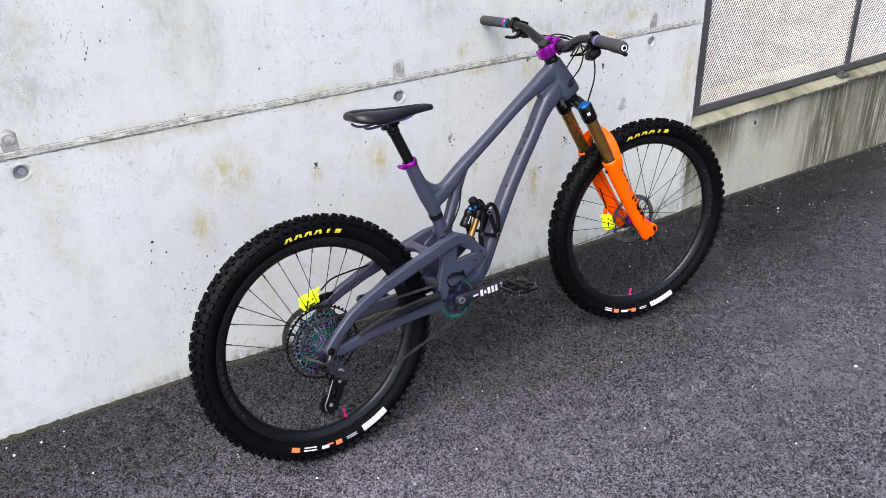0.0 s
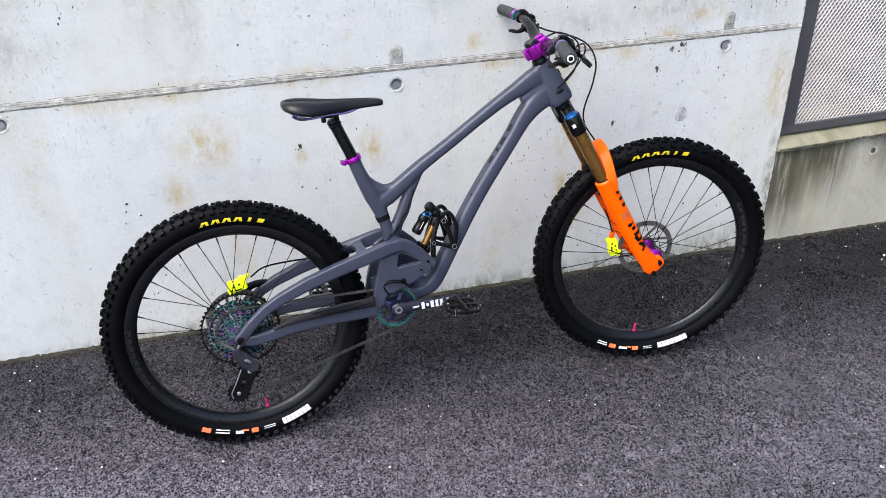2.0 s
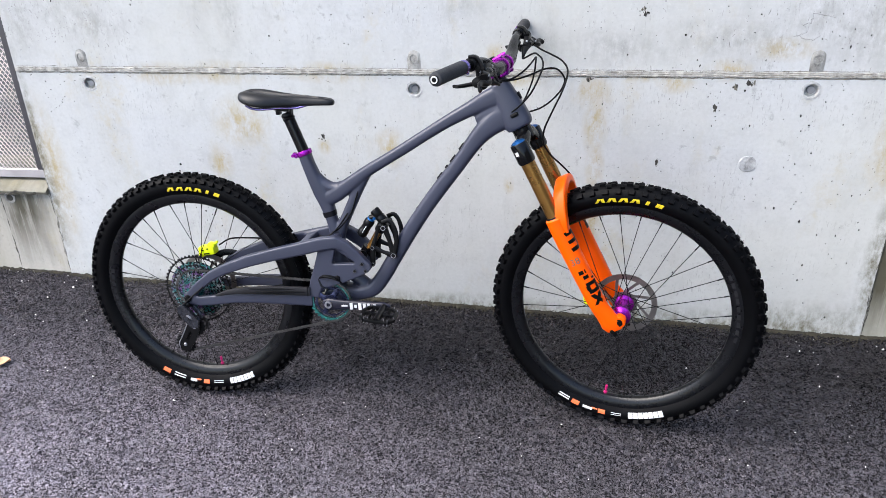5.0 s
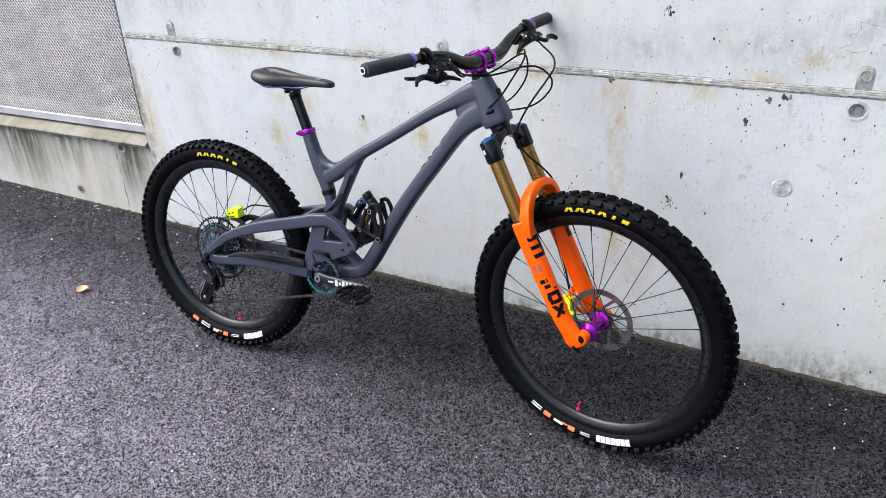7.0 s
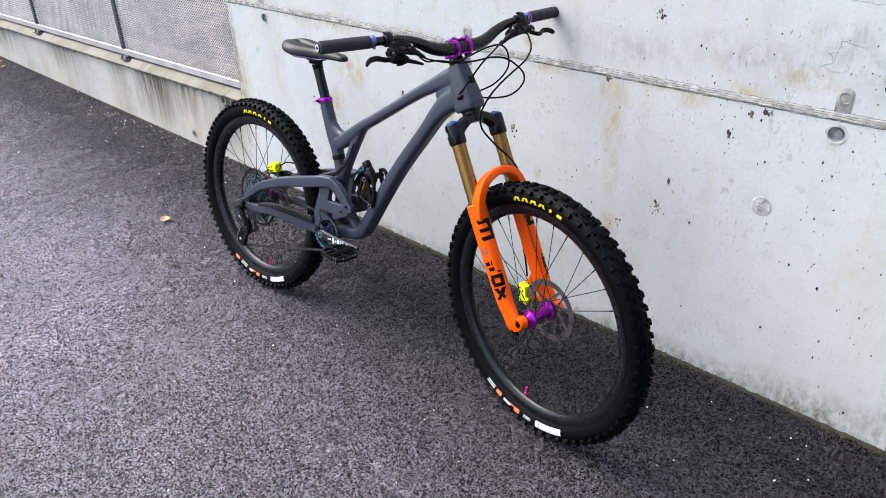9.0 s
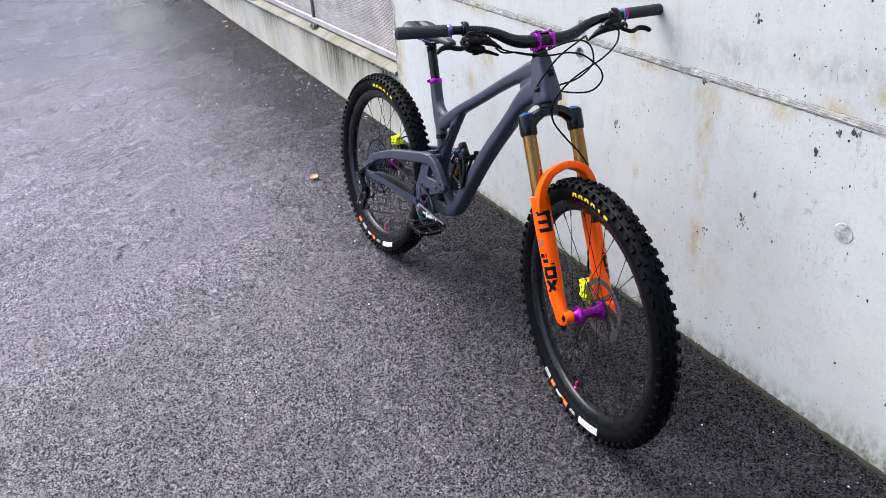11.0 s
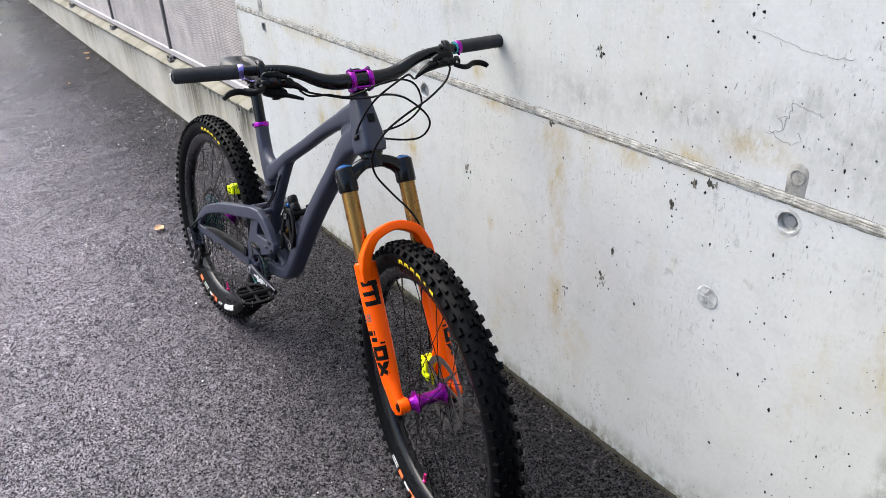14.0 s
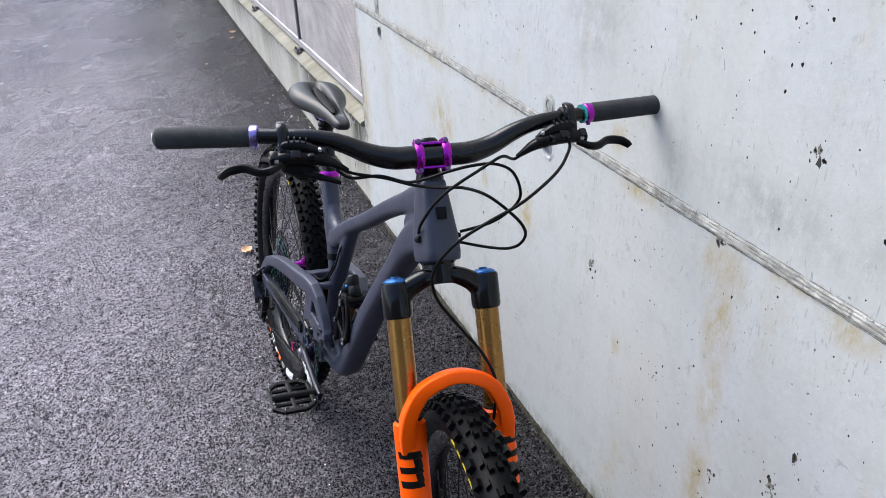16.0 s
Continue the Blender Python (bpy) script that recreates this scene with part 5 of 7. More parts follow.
lathe(bm, (0.518, -0.022, 0.498), (0.518, 0.022, 0.498), ((0, 0.013), (1, 0.013)), 18)
part("lower_eye", bm, "black", shock)
bm = bmesh.new()
lathe(bm, (0.584, -0.026, 0.590), (0.584, 0.026, 0.590), ((0, 0.0095), (1, 0.0095)), 16)
part("upper_eye", bm, "black", shock)
for s in (-1, 1):
    bm = bmesh.new()
    y = s * 0.031
    # rocker from the shock's upper eye forward and down to the frame pivot
    tube(bm, [(0.580, y, 0.602), (0.599, y, 0.609), (0.614, y, 0.590), (0.621, y, 0.555), (0.612, y, 0.508)], [(0.0045, 0.0065), (0.0045, 0.0060), (0.0045, 0.0058), (0.0045, 0.0065), (0.005, 0.0085)], 12, power=3, steps=4)
    tube(bm, [(0.585, y, 0.590), (0.600, y, 0.550), (0.611, y, 0.508)], [(0.005, 0.0095), (0.0042, 0.0062), (0.005, 0.0092)], 12, power=3, steps=3)
    tube(bm, [(0.610, y, 0.506), (0.582, y, 0.515), (0.552, y, 0.526)], [(0.005, 0.0085), (0.0042, 0.0050), (0.005, 0.0080)], 12, power=3, steps=3)
    tube(bm, [(0.570, y, 0.590), (0.560, y, 0.558), (0.552, y, 0.526), (0.550, y, 0.477)], [(0.0045, 0.0065), (0.004, 0.0048), (0.005, 0.0080), (0.005, 0.0078)], 12, power=3, steps=3)
    link = part("shock_link", bm, "black", bike, "black alloy suspension link")
    for x, z, r in ((0.584, 0.588, 0.0095), (0.612, 0.508, 0.0100), (0.552, 0.527, 0.0072), (0.551, 0.478, 0.0072)):
        bm = bmesh.new()
        lathe(bm, (x, y + s * 0.003, z), (x, y + s * 0.0085, z), ((0, r), (0.6, r), (0.7, r * 0.65), (1, r * 0.6)), 16)
        bolt = part("link_bolt", bm, "black", link)
        bm = bmesh.new()
        ring_band(bm, (x, y + s * 0.0085, z), (0, 1, 0), ((-0.0008, r * 0.58), (-0.0008, r * 0.72), (0.0008, r * 0.72), (0.0008, r * 0.58)), 18)
        part("bolt_rim", bm, "silver", bolt)
# hose of the shock lockout along the brace
part("cable", hose([(0.43, -0.018, 0.560), (0.455, -0.024, 0.578), (0.487, -0.022, 0.620), (0.503, -0.018, 0.665), (0.510, -0.012, 0.690)], 0.0024), "plastic", bike)
part("cable", hose([(0.40, -0.045, 0.556), (0.425, -0.036, 0.556), (0.452, -0.026, 0.582), (0.478, -0.022, 0.62)], 0.0022), "plastic", bike)

# ---- seat post and saddle
TOP, LOW = Vector((0.309, 0, 0.893)), Vector((0.352, 0, 0.788))
post = part("seatpost", hose([LOW - (TOP - LOW) * 0.2, TOP - (TOP - LOW) * 0.12], 0.0158, 24, 1), "gloss", bike, "gloss black dropper seatpost")
bm = bmesh.new()
lathe(bm, TOP - (TOP - LOW) * 0.16, TOP + (TOP - LOW) * 0.03, ((0, 0.0165), (0.2, 0.018), (0.35, 0.0155), (0.5, 0.0175), (0.7, 0.0175), (1, 0.013)), 24)
part("post_head", bm, "black", post)
bm = bmesh.new()
box(bm, (0.303, 0, 0.909), (0.042, 0.05, 0.014), Matrix.Rotation(radians(4), 4, "Y"), 0.004)
box(bm, (0.320, 0, 0.902), (0.012, 0.02, 0.026), None, 0.003)
box(bm, (0.286, 0, 0.900), (0.012, 0.02, 0.022), None, 0.003)
part("rail_clamp", bm, "black", post)
bm = bmesh.new()
d = (TOP - LOW).normalized()
ring_band(bm, LOW - d * 0.002, d, ((-0.008, 0.0165), (-0.008, 0.0212), (-0.0065, 0.0220), (0.0035, 0.0220), (0.005, 0.021), (0.005, 0.0165)), 36)
box(bm, LOW - d * 0.003 + Vector((-0.026, 0, -0.009)), (0.016, 0.018, 0.012), Matrix.Rotation(radians(22), 4, "Y"), 0.003)
lathe(bm, LOW + Vector((-0.028, -0.015, -0.011)), LOW + Vector((-0.028, 0.015, -0.011)), ((0, 0.0045), (1, 0.0045)), 12)
part("seat_collar", bm, "purple", bike, "purple anodised seat collar")


def make_saddle():
    bm = bmesh.new()
    #        x     half   top    drop
    secs = [(0.181, 0.026, 0.948, 0.010), (0.188, 0.048, 0.952, 0.020), (0.205, 0.066, 0.955, 0.030), (0.232, 0.072, 0.954, 0.036), (0.262, 0.068, 0.950, 0.036), (0.292, 0.054, 0.947, 0.032), (0.322, 0.039, 0.945, 0.028), (0.355, 0.029, 0.943, 0.024), (0.395, 0.0235, 0.941, 0.020), (0.425, 0.021, 0.939, 0.017), (0.440, 0.017, 0.936, 0.014), (0.447, 0.009, 0.932, 0.008)]
    rows = []
    for x, w, top, drop in secs:
        row = []
        w *= 0.92
        g = 0.024 * max(0.0, min(1.0, (x - 0.195) / 0.025)) * max(0.0, min(1.0, (0.405 - x) / 0.05))
        gw = min(0.0125, w * 0.42)
        for s, z in ((-1.0, -1.0), (-1.03, -0.72), (-0.97, -0.40), (-0.82, -0.14), (-0.6, -0.02), (-gw / w * 1.35, 0.0), (-gw / w * 1.0, None), (0.0, None), (gw / w * 1.0, None), (gw / w * 1.35, 0.0), (0.6, -0.02), (0.82, -0.14), (0.97, -0.40), (1.03, -0.72), (1.0, -1.0)):
            row.append(bm.verts.new((x, s * w, top + (drop * z if z is not None else -g * (1.0 if s == 0 else 0.8)))))
        for s in (0.75, 0.3, -0.3, -0.75):
            row.append(bm.verts.new((x, s * w, top - max(drop * 0.9 + 0.004, g + 0.004))))
        rows.append(row)
    n = len(rows[0])
    for a, b in zip(rows, rows[1:]):
        for k in range(n):
            bm.faces.new((a[k], a[(k + 1) % n], b[(k + 1) % n], b[k]))
    bm.faces.new(rows[0]), bm.faces.new(rows[-1][::-1])
    ob = part("saddle", bm, "saddle", bike, "black padded saddle with a long centre channel")
    for p in ob.data.polygons:
        p.use_smooth = True
    s = ob.modifiers.new("sub", "SUBSURF")
    s.levels = s.render_levels = 2
    return ob


saddle = make_saddle()
# solid dark insert that paints the shade inside the saddle's channel
bm = bmesh.new()
tube(bm, [(0.214, 0, 0.942), (0.222, 0, 0.9425), (0.250, 0, 0.9405), (0.290, 0, 0.937), (0.330, 0, 0.935), (0.362, 0, 0.9335), (0.372, 0, 0.933)], [(0.002, 0.002), (0.0070, 0.003), (0.0105, 0.003), (0.0105, 0.003), (0.0090, 0.003), (0.0060, 0.003), (0.002, 0.002)], 12, (0, 1, 0), 2.4, 3)
part("channel_shade", bm, "plastic", saddle, "dark insert painting the shade in the centre channel")
for s in (-1, 1):
    bm = hose([(0.205, s * 0.034, 0.918), (0.222, s * 0.028, 0.908), (0.25, s * 0.022, 0.906), (0.30, s * 0.022, 0.911), (0.345, s * 0.022, 0.913), (0.375, s * 0.019, 0.921), (0.400, s * 0.012, 0.928)], 0.0036, 10, 5)
    part("saddle_rail", bm, "violet", saddle, "oil-slick metal rail")


# ---- wheels
def tyre_profile(R, bead):
    """Half of a tyre's section: (half width, radius) from the bead to the crown."""
    c = R - 0.0065
    return [(0.0155, bead), (0.0185, bead + 0.004), (0.0265, bead + 0.013), (0.0302, bead + 0.023), (0.0300, bead + 0.031), (0.0272, c - 0.0165), (0.0225, c - 0.0085), (0.0150, c - 0.0030), (0.0070, c - 0.0006), (0.0, c)]


def make_tyre(centre, R, bead, parent, name, m, n):
    bm = bmesh.new()
    half = tyre_profile(R, bead)
    full = [(-y, r) for y, r in half] + [(y, r) for y, r in half[-2::-1]] + [(0.012, bead - 0.004), (-0.012, bead - 0.004)]
    ring_band(bm, centre, (0, 1, 0), full, 120)
    c = Vector(centre)

    def knob(a, y, r, lean, sy, st, h, skew=0.0):
        """A tread block at angle a: width sy, length st, height h, tipped outwards by lean."""
        rad = Vector((math.sin(a), 0, math.cos(a)))
        tan = Vector((math.cos(a), 0, -math.sin(a)))
        out = (rad * math.cos(lean) + Vector((0, math.sin(lean), 0))).normalized()
        side = Vector((0, 1, 0)) * math.cos(lean) - rad * math.sin(lean)
        base = c + rad * r + Vector((0, y, 0)) - out * 0.002
        lo, hi = [], []
        for i, j in ((-1, -1), (1, -1), (1, 1), (-1, 1)):
            p = base + side * (i * sy / 2) + tan * (j * st / 2 + i * skew)
            q = base + out * (h + 0.002) + side * (i * sy * 0.42) + tan * (j * st * 0.40 + i * skew)
            lo.append(bm.verts.new(p)), hi.append(bm.verts.new(q))
        for k in range(4):
            bm.faces.new((lo[k], lo[(k + 1) % 4], hi[(k + 1) % 4], hi[k]))
        bm.faces.new(hi)

    crown = R - 0.0065
    f = 66 / n
    for i in range(n):
        a = 2 * math.pi * i / n
        odd = i % 2
        for s in (-1, 1):
            knob(a + (0.5 if s > 0 else 0) * 2 * math.pi / n, s * 0.0262, crown - 0.0125, s * radians(52), 0.0125, f * (0.0145 if odd else 0.0175), 0.0072, 0)
            knob(a + 0.25 * 2 * math.pi / n, s * (0.0160 if odd else 0.0145), crown - 0.0038, s * radians(22), 0.0085, f * 0.0125, 0.0058, s * 0.0015)
            knob(a + (0.75 if odd else 0.6) * 2 * math.pi / n, s * (0.0048 if odd else 0.0062), crown - 0.0002, s * radians(4), 0.0082, f * (0.0170 if odd else 0.0140), 0.0062, s * 0.001)
    spin(bm, m)
    return part(name, bm, "rubber", parent, "black knobbly rubber tyre with moulded tread blocks", smooth=True)


def sidewall_patch(centre, R, bead, a0, a1, r0, r1, m, slant=0.0, lift=0.0007):
    """A printed patch on the drive-side wall of a tyre, from angle a0 to a1 (degrees from straight up, forward positive)."""
    half = tyre_profile(R, bead)[1:8]

    def width(r):
        for (y0, q0), (y1, q1) in zip(half, half[1:]):
            if q0 <= r <= q1:
                return y0 + (y1 - y0) * (r - q0) / (q1 - q0)
        return half[-1][0]

    bm = bmesh.new()
    c = Vector(centre)
    n = max(2, int(abs(a1 - a0) / 2))
    grid = []
    for i in range(n + 1):
        row = []
        for j in range(5):
            r = r0 + (r1 - r0) * j / 4
            a = radians(a0 + (a1 - a0) * i / n + slant * (j / 4 - 0.5))
            row.append(bm.verts.new(c + Vector((math.sin(a) * r, -width(r) - lift, math.cos(a) * r))))
        grid.append(row)
    for a, b in zip(grid, grid[1:]):
        for j in range(4):
            bm.faces.new((a[j], a[j + 1], b[j + 1], b[j]))
    return spin(bm, m)


def make_wheel(name, centre, R, bead, m, marks, prints, valve, label):
    hub_w = 0.050 if name == "front_wheel" else 0.060
    bm = bmesh.new()
    c = Vector(centre)
    y = Vector((0, 1, 0))
    lathe(bm, c - y * (hub_w + 0.002), c + y * (hub_w + 0.002), ((0, 0.014), (0.06, 0.016), (0.1, 0.020), (0.14, 0.0265), (0.18, 0.0265), (0.22, 0.018), (0.36, 0.0142), (0.64, 0.0142), (0.78, 0.018), (0.82, 0.0265), (0.86, 0.0265), (0.9, 0.020), (1, 0.014)), 30)
    spin(bm, m)
    wheel = part(name, bm, "purple", bike, label)
    # deep rim
    bm = bmesh.new()
    d = bead - 0.027
    prof = ((-0.0185, bead + 0.003), (-0.0190, bead - 0.004), (-0.0165, bead - 0.014), (-0.0110, d + 0.004), (-0.0055, d), (0.0055, d), (0.0110, d + 0.004), (0.0165, bead - 0.014), (0.0190, bead - 0.004), (0.0185, bead + 0.003), (0.0140, bead + 0.001), (0.0, bead - 0.004), (-0.0140, bead + 0.001))
    ring_band(bm, centre, (0, 1, 0), prof, 120)
    spin(bm, m)
    part("rim", bm, "rim", wheel, "satin black deep carbon rim")
    make_tyre(centre, R, bead, wheel, "tyre", m, 66 if name == "front_wheel" else 80)
    # spokes, crossed three times
    n = 32
    for i in range(n):
        s = -1 if i % 2 else 1
        t = 1 if (i // 2) % 2 else -1
        a = 2 * math.pi * (i + 0.5) / n
        ah = a + t * radians(58)
        p = c + Vector((math.sin(ah) * 0.027, s * hub_w * 0.70, math.cos(ah) * 0.027))
        q = c + Vector((math.sin(a) * (d + 0.002), s * 0.003, math.cos(a) * (d + 0.002)))
        bm = bmesh.new()
        tube(bm, [m @ p, m @ (p.lerp(q, 0.93)), m @ (p.lerp(q, 0.935)), m @ q], [0.00105, 0.00105, 0.0019, 0.0019], 6, (0.3, 0.9, 0.2))
        part("spoke", bm, "black", wheel)
    # rotor on the far side
    bm = bmesh.new()
    ry = hub_w * 0.80
    slots = []
    for i in range(8):
        a = 2 * math.pi * i / 8
        inner = [(0.035, a + 0.10 + 0.5 * k / 4) for k in range(5)]
        outer = [(0.074, a + 0.50 + 0.66 * k / 6) for k in range(7)]
        slots.append([(c.x + r * math.sin(q), c.z + r * math.cos(q)) for r, q in inner + outer[::-1]])
    plate(bm, arc_poly(c.x, c.z, 0.090, 72), c.y + ry * y.y - 0.0009, c.y + ry * y.y + 0.0009, [arc_poly(c.x, c.z, 0.022, 24), *slots])
    spin(bm, m)
    part("brake_rotor", bm, "rotor", wheel, "thin steel brake rotor with curved arms")
    # faint printed bars on the rim
    first = 241 if name == "rear_wheel" else 60
    for k in range(9):
        bm = bmesh.new()
        q0, q1 = radians(first + 4.4 * k), radians(first + 4.4 * k + 3.0)
        vs = [bm.verts.new(c + Vector((math.sin(q) * r, yy, math.cos(q) * r))) for q in (q0, 0.5 * (q0 + q1), q1) for r, yy in ((bead - 0.005, -0.0192), (bead - 0.0135, -0.0170))]
        for i in (0, 2):
            bm.faces.new((vs[i], vs[i + 1], vs[i + 3], vs[i + 2]))
        bmesh.ops.solidify(bm, geom=bm.faces[:], thickness=0.0004)
        spin(bm, m)
        part("rim_print", bm, "faint_print", wheel, smooth=False)
    # valve
    a = radians(valve)
    bm = bmesh.new()
    p = c + Vector((math.sin(a) * d, 0, math.cos(a) * d))
    q = c + Vector((math.sin(a) * (d - 0.026), 0, math.cos(a) * (d - 0.026)))
    lathe(bm, m @ p, m @ q, ((0, 0.0055), (0.2, 0.0055), (0.25, 0.003), (0.55, 0.003), (0.6, 0.0042), (1, 0.0035)), 12)
    part("valve", bm, "pink", wheel, "pink anodised valve")
    # printed marks on the wall of the tyre, as plain shapes
    a0, a1 = marks
    w = (a1 - a0) / 6
    for i in range(6):
        mid = a0 + w * (i + 0.5)
        strokes = ((-0.22, 2.0), (0.19, -0.6)) if i < 4 else ((0.0, 0.8),) if i == 4 else ((-0.14, 0.8), (0.16, 0.8))
        for off, lean in strokes:
            bm = sidewall_patch(centre, R, bead, mid + w * (off - 0.145), mid + w * (off + 0.145), bead + 0.0168, bead + 0.0284, m, lean * (a1 - a0) / 40)
            part("yellow_mark", bm, "yellow_print", wheel)
    for b0, b1, mat_name, lo, hi in prints:
        bm = sidewall_patch(centre, R, bead, b0, b1, bead + lo, bead + hi, m, 0)
        part("printed_mark", bm, mat_name, wheel)
    return wheel


ID = Matrix()
rear = make_wheel("rear_wheel", REAR, 0.357, 0.292, ID, (-11.5, 19.5),
                  ((207.5, 203.0, "orange_print", 0.015, 0.028), (200.5, 193.5, "white_print", 0.015, 0.018), (200.5, 193.5, "white_print", 0.022, 0.026), (190.5, 186.5, "white_print", 0.018, 0.027), (187.5, 184.0, "orange_print", 0.016, 0.020), (182.5, 179.0, "orange_print", 0.015, 0.028), (176, 170, "white_print", 0.017, 0.019), (176, 170, "white_print", 0.022, 0.024), *((k, k - 2.05, "white_print", 0.012, 0.0300) for k in np.linspace(166, 152.29, 7))),
                  171, "purple hub in a black spoked wheel")
front = make_wheel("front_wheel", FRONT, 0.3724, 0.311, STEER, (-16, 15),
                   ((209.0, 203.0, "white_print", 0.015, 0.018), (209.0, 203.0, "white_print", 0.021, 0.025), (201.5, 197.5, "orange_print", 0.015, 0.028), (195.5, 190.5, "white_print", 0.018, 0.026), (191.0, 188.0, "orange_print", 0.016, 0.020), (187.5, 184.0, "orange_print", 0.015, 0.028), (181, 176, "white_print", 0.017, 0.019), (181, 176, "white_print", 0.022, 0.024), *((k, k - 2.25, "white_print", 0.012, 0.0300) for k in np.linspace(172.5, 157.50, 7))),
                   186, "purple hub in a black spoked wheel")


# ---- cassette, derailleur, crank and chain
def gear(bm, centre, y0, y1, r, teeth, inner, tooth=0.0035):
    """A toothed ring in the x, z plane."""
    n = teeth * 4
    c = Vector(centre)
    rows = []
    for i in range(n):
        a = 2 * math.pi * i / n
        rr = r + (tooth if i % 4 in (1, 2) else -tooth * 0.4)
        d = Vector((math.sin(a), 0, math.cos(a)))
        rows.append([bm.verts.new(c + d * q + Vector((0, y, 0))) for q, y in ((rr, y0), (rr, y1), (inner, y1), (inner, y0))])
    for i in range(n):
        a, b = rows[i], rows[(i + 1) % n]
        for j in range(4):
            bm.faces.new((a[j], b[j], b[(j + 1) % 4], a[(j + 1) % 4]))


COGS = (52, 42, 36, 32, 28, 24, 21, 18, 16, 14, 12, 10)
for i, t in enumerate(COGS):
    r = t * 0.0127 / (2 * math.pi)
    y = -0.0205 - 0.0035 * i
    bm = bmesh.new()
    nxt = COGS[min(i + 1, 11)] * 0.0127 / (2 * math.pi)
    gear(bm, REAR, y - 0.0009, y + 0.0009, r, t, r - 0.0052 if t > 14 else 0.006)
    if t > 14:
        bars = 12 if i < 1 else t // 2
        for k in range(bars):
            a = 2 * math.pi * k / bars + i * 0.13
            p0 = REAR + Vector((math.sin(a) * (r - 0.004), y, math.cos(a) * (r - 0.004)))
            p1 = REAR + Vector((math.sin(a + 0.06) * (nxt - 0.004), y - 0.003, math.cos(a + 0.06) * (nxt - 0.004)))
            tube(bm, [p0, p1], [(0.0012, 0.0022)] * 2, 5)
    part("sprocket", bm, "slick" if i else "black", rear, smooth=False)
# dark cone added behind the sprockets, so that the gaps between them look shaded
bm = bmesh.new()
lathe(bm, REAR + Vector((0, -0.0215, 0)), REAR + Vector((0, -0.0635, 0)), ((0, 0.088), (0.06, 0.080), (0.16, 0.068), (0.33, 0.052), (0.52, 0.036), (0.72, 0.022), (0.9, 0.016), (1, 0.012)), 36)
part("cassette_backing", bm, "plastic", rear)

BB = Vector((0.428, 0, 0.362))
crank = part("crank_arm", hose([(0.428, -0.076, 0.362), (0.428, -0.055, 0.362)], 0.014, 20, 1), "black", bike, "dark glossy crank arm with white print")
bm = bmesh.new()
tube(bm, [(0.412, -0.073, 0.3605), (0.43, -0.074, 0.3615), (0.47, -0.076, 0.3635), (0.54, -0.081, 0.3675), (0.585, -0.084, 0.3700), (0.612, -0.084, 0.3715)],
     [(0.005, 0.012), (0.008, 0.018), (0.0075, 0.0145), (0.0075, 0.0125), (0.0075, 0.0125), (0.005, 0.008)], 14, power=3, steps=4)
part("arm", bm, "crank", crank)
bm = bmesh.new()
ring_band(bm, (0.428, -0.0825, 0.362), (0, 1, 0), ((0.004, 0.0115), (-0.0025, 0.0105), (-0.0025, 0.006), (0.004, 0.006)), 24)
part("crank_bolt", bm, "silver", crank)
for x0, x1, h in ((0.468, 0.486, 0.005), (0.493, 0.502, 0.020), (0.507, 0.514, 0.009), (0.519, 0.528, 0.020), (0.533, 0.541, 0.020), (0.546, 0.554, 0.020), (0.564, 0.571, 0.020)):
    strip("printed_mark", ((x0, 0.3635 + (x0 - 0.47) * 0.057), (x1, 0.3635 + (x1 - 0.47) * 0.057)), h, "white_print", crank, -0.0845 - (x0 - 0.47) * 0.07)
bm = bmesh.new()
tube(bm, [(0.444, 0.079, 0.3635), (0.40, 0.080, 0.3605), (0.32, 0.086, 0.3565), (0.262, 0.090, 0.353), (0.244, 0.090, 0.352)], [(0.006, 0.012), (0.0075, 0.016), (0.0075, 0.0125), (0.0075, 0.0125), (0.005, 0.008)], 14, power=3, steps=4)
lathe(bm, (0.428, 0.03, 0.362), (0.428, 0.085, 0.362), ((0, 0.015), (1, 0.015)), 20)
part("arm", bm, "crank", crank)
bm = bmesh.new()
gear(bm, (BB.x, 0, BB.z), -0.0575, -0.0535, 0.0605, 30, 0.0525)
part("chainring", bm, "teal", crank, "teal oil-slick chainring", smooth=False)
bm = bmesh.new()
ring_band(bm, (BB.x, -0.0565, BB.z), (0, 1, 0), ((-0.0014, 0.0445), (0.0014, 0.0445), (0.0014, 0.0405), (-0.0014, 0.0405)), 40)
for k in range(16):
    a = 2 * math.pi * k / 16
    q = 0.22 if k % 2 else -0.22
    tube(bm, [Vector((BB.x + math.sin(a) * 0.0425, -0.0565, BB.z + math.cos(a) * 0.0425)), Vector((BB.x + math.sin(a + q) * 0.0545, -0.0560, BB.z + math.cos(a + q) * 0.0545))], [(0.0013, 0.0016)] * 2, 6)
for k in range(4):
    a = 2 * math.pi * k / 4 + 0.5
    tube(bm, [Vector((BB.x + math.sin(a) * 0.014, -0.0600, BB.z + math.cos(a) * 0.014)), Vector((BB.x + math.sin(a) * 0.030, -0.0580, BB.z + math.cos(a) * 0.030)), Vector((BB.x + math.sin(a) * 0.0435, -0.0565, BB.z + math.cos(a) * 0.0435))], [(0.0016, 0.011), (0.0016, 0.007), (0.0016, 0.0105)], 8, power=3, steps=3)
ring_band(bm, (BB.x, -0.060, BB.z), (0, 1, 0), ((-0.0025, 0.023), (0.0025, 0.023), (0.0025, 0.012), (-0.0025, 0.012)), 24)
part("chainring_spider", bm, "spider", crank, "violet oil-slick spider")


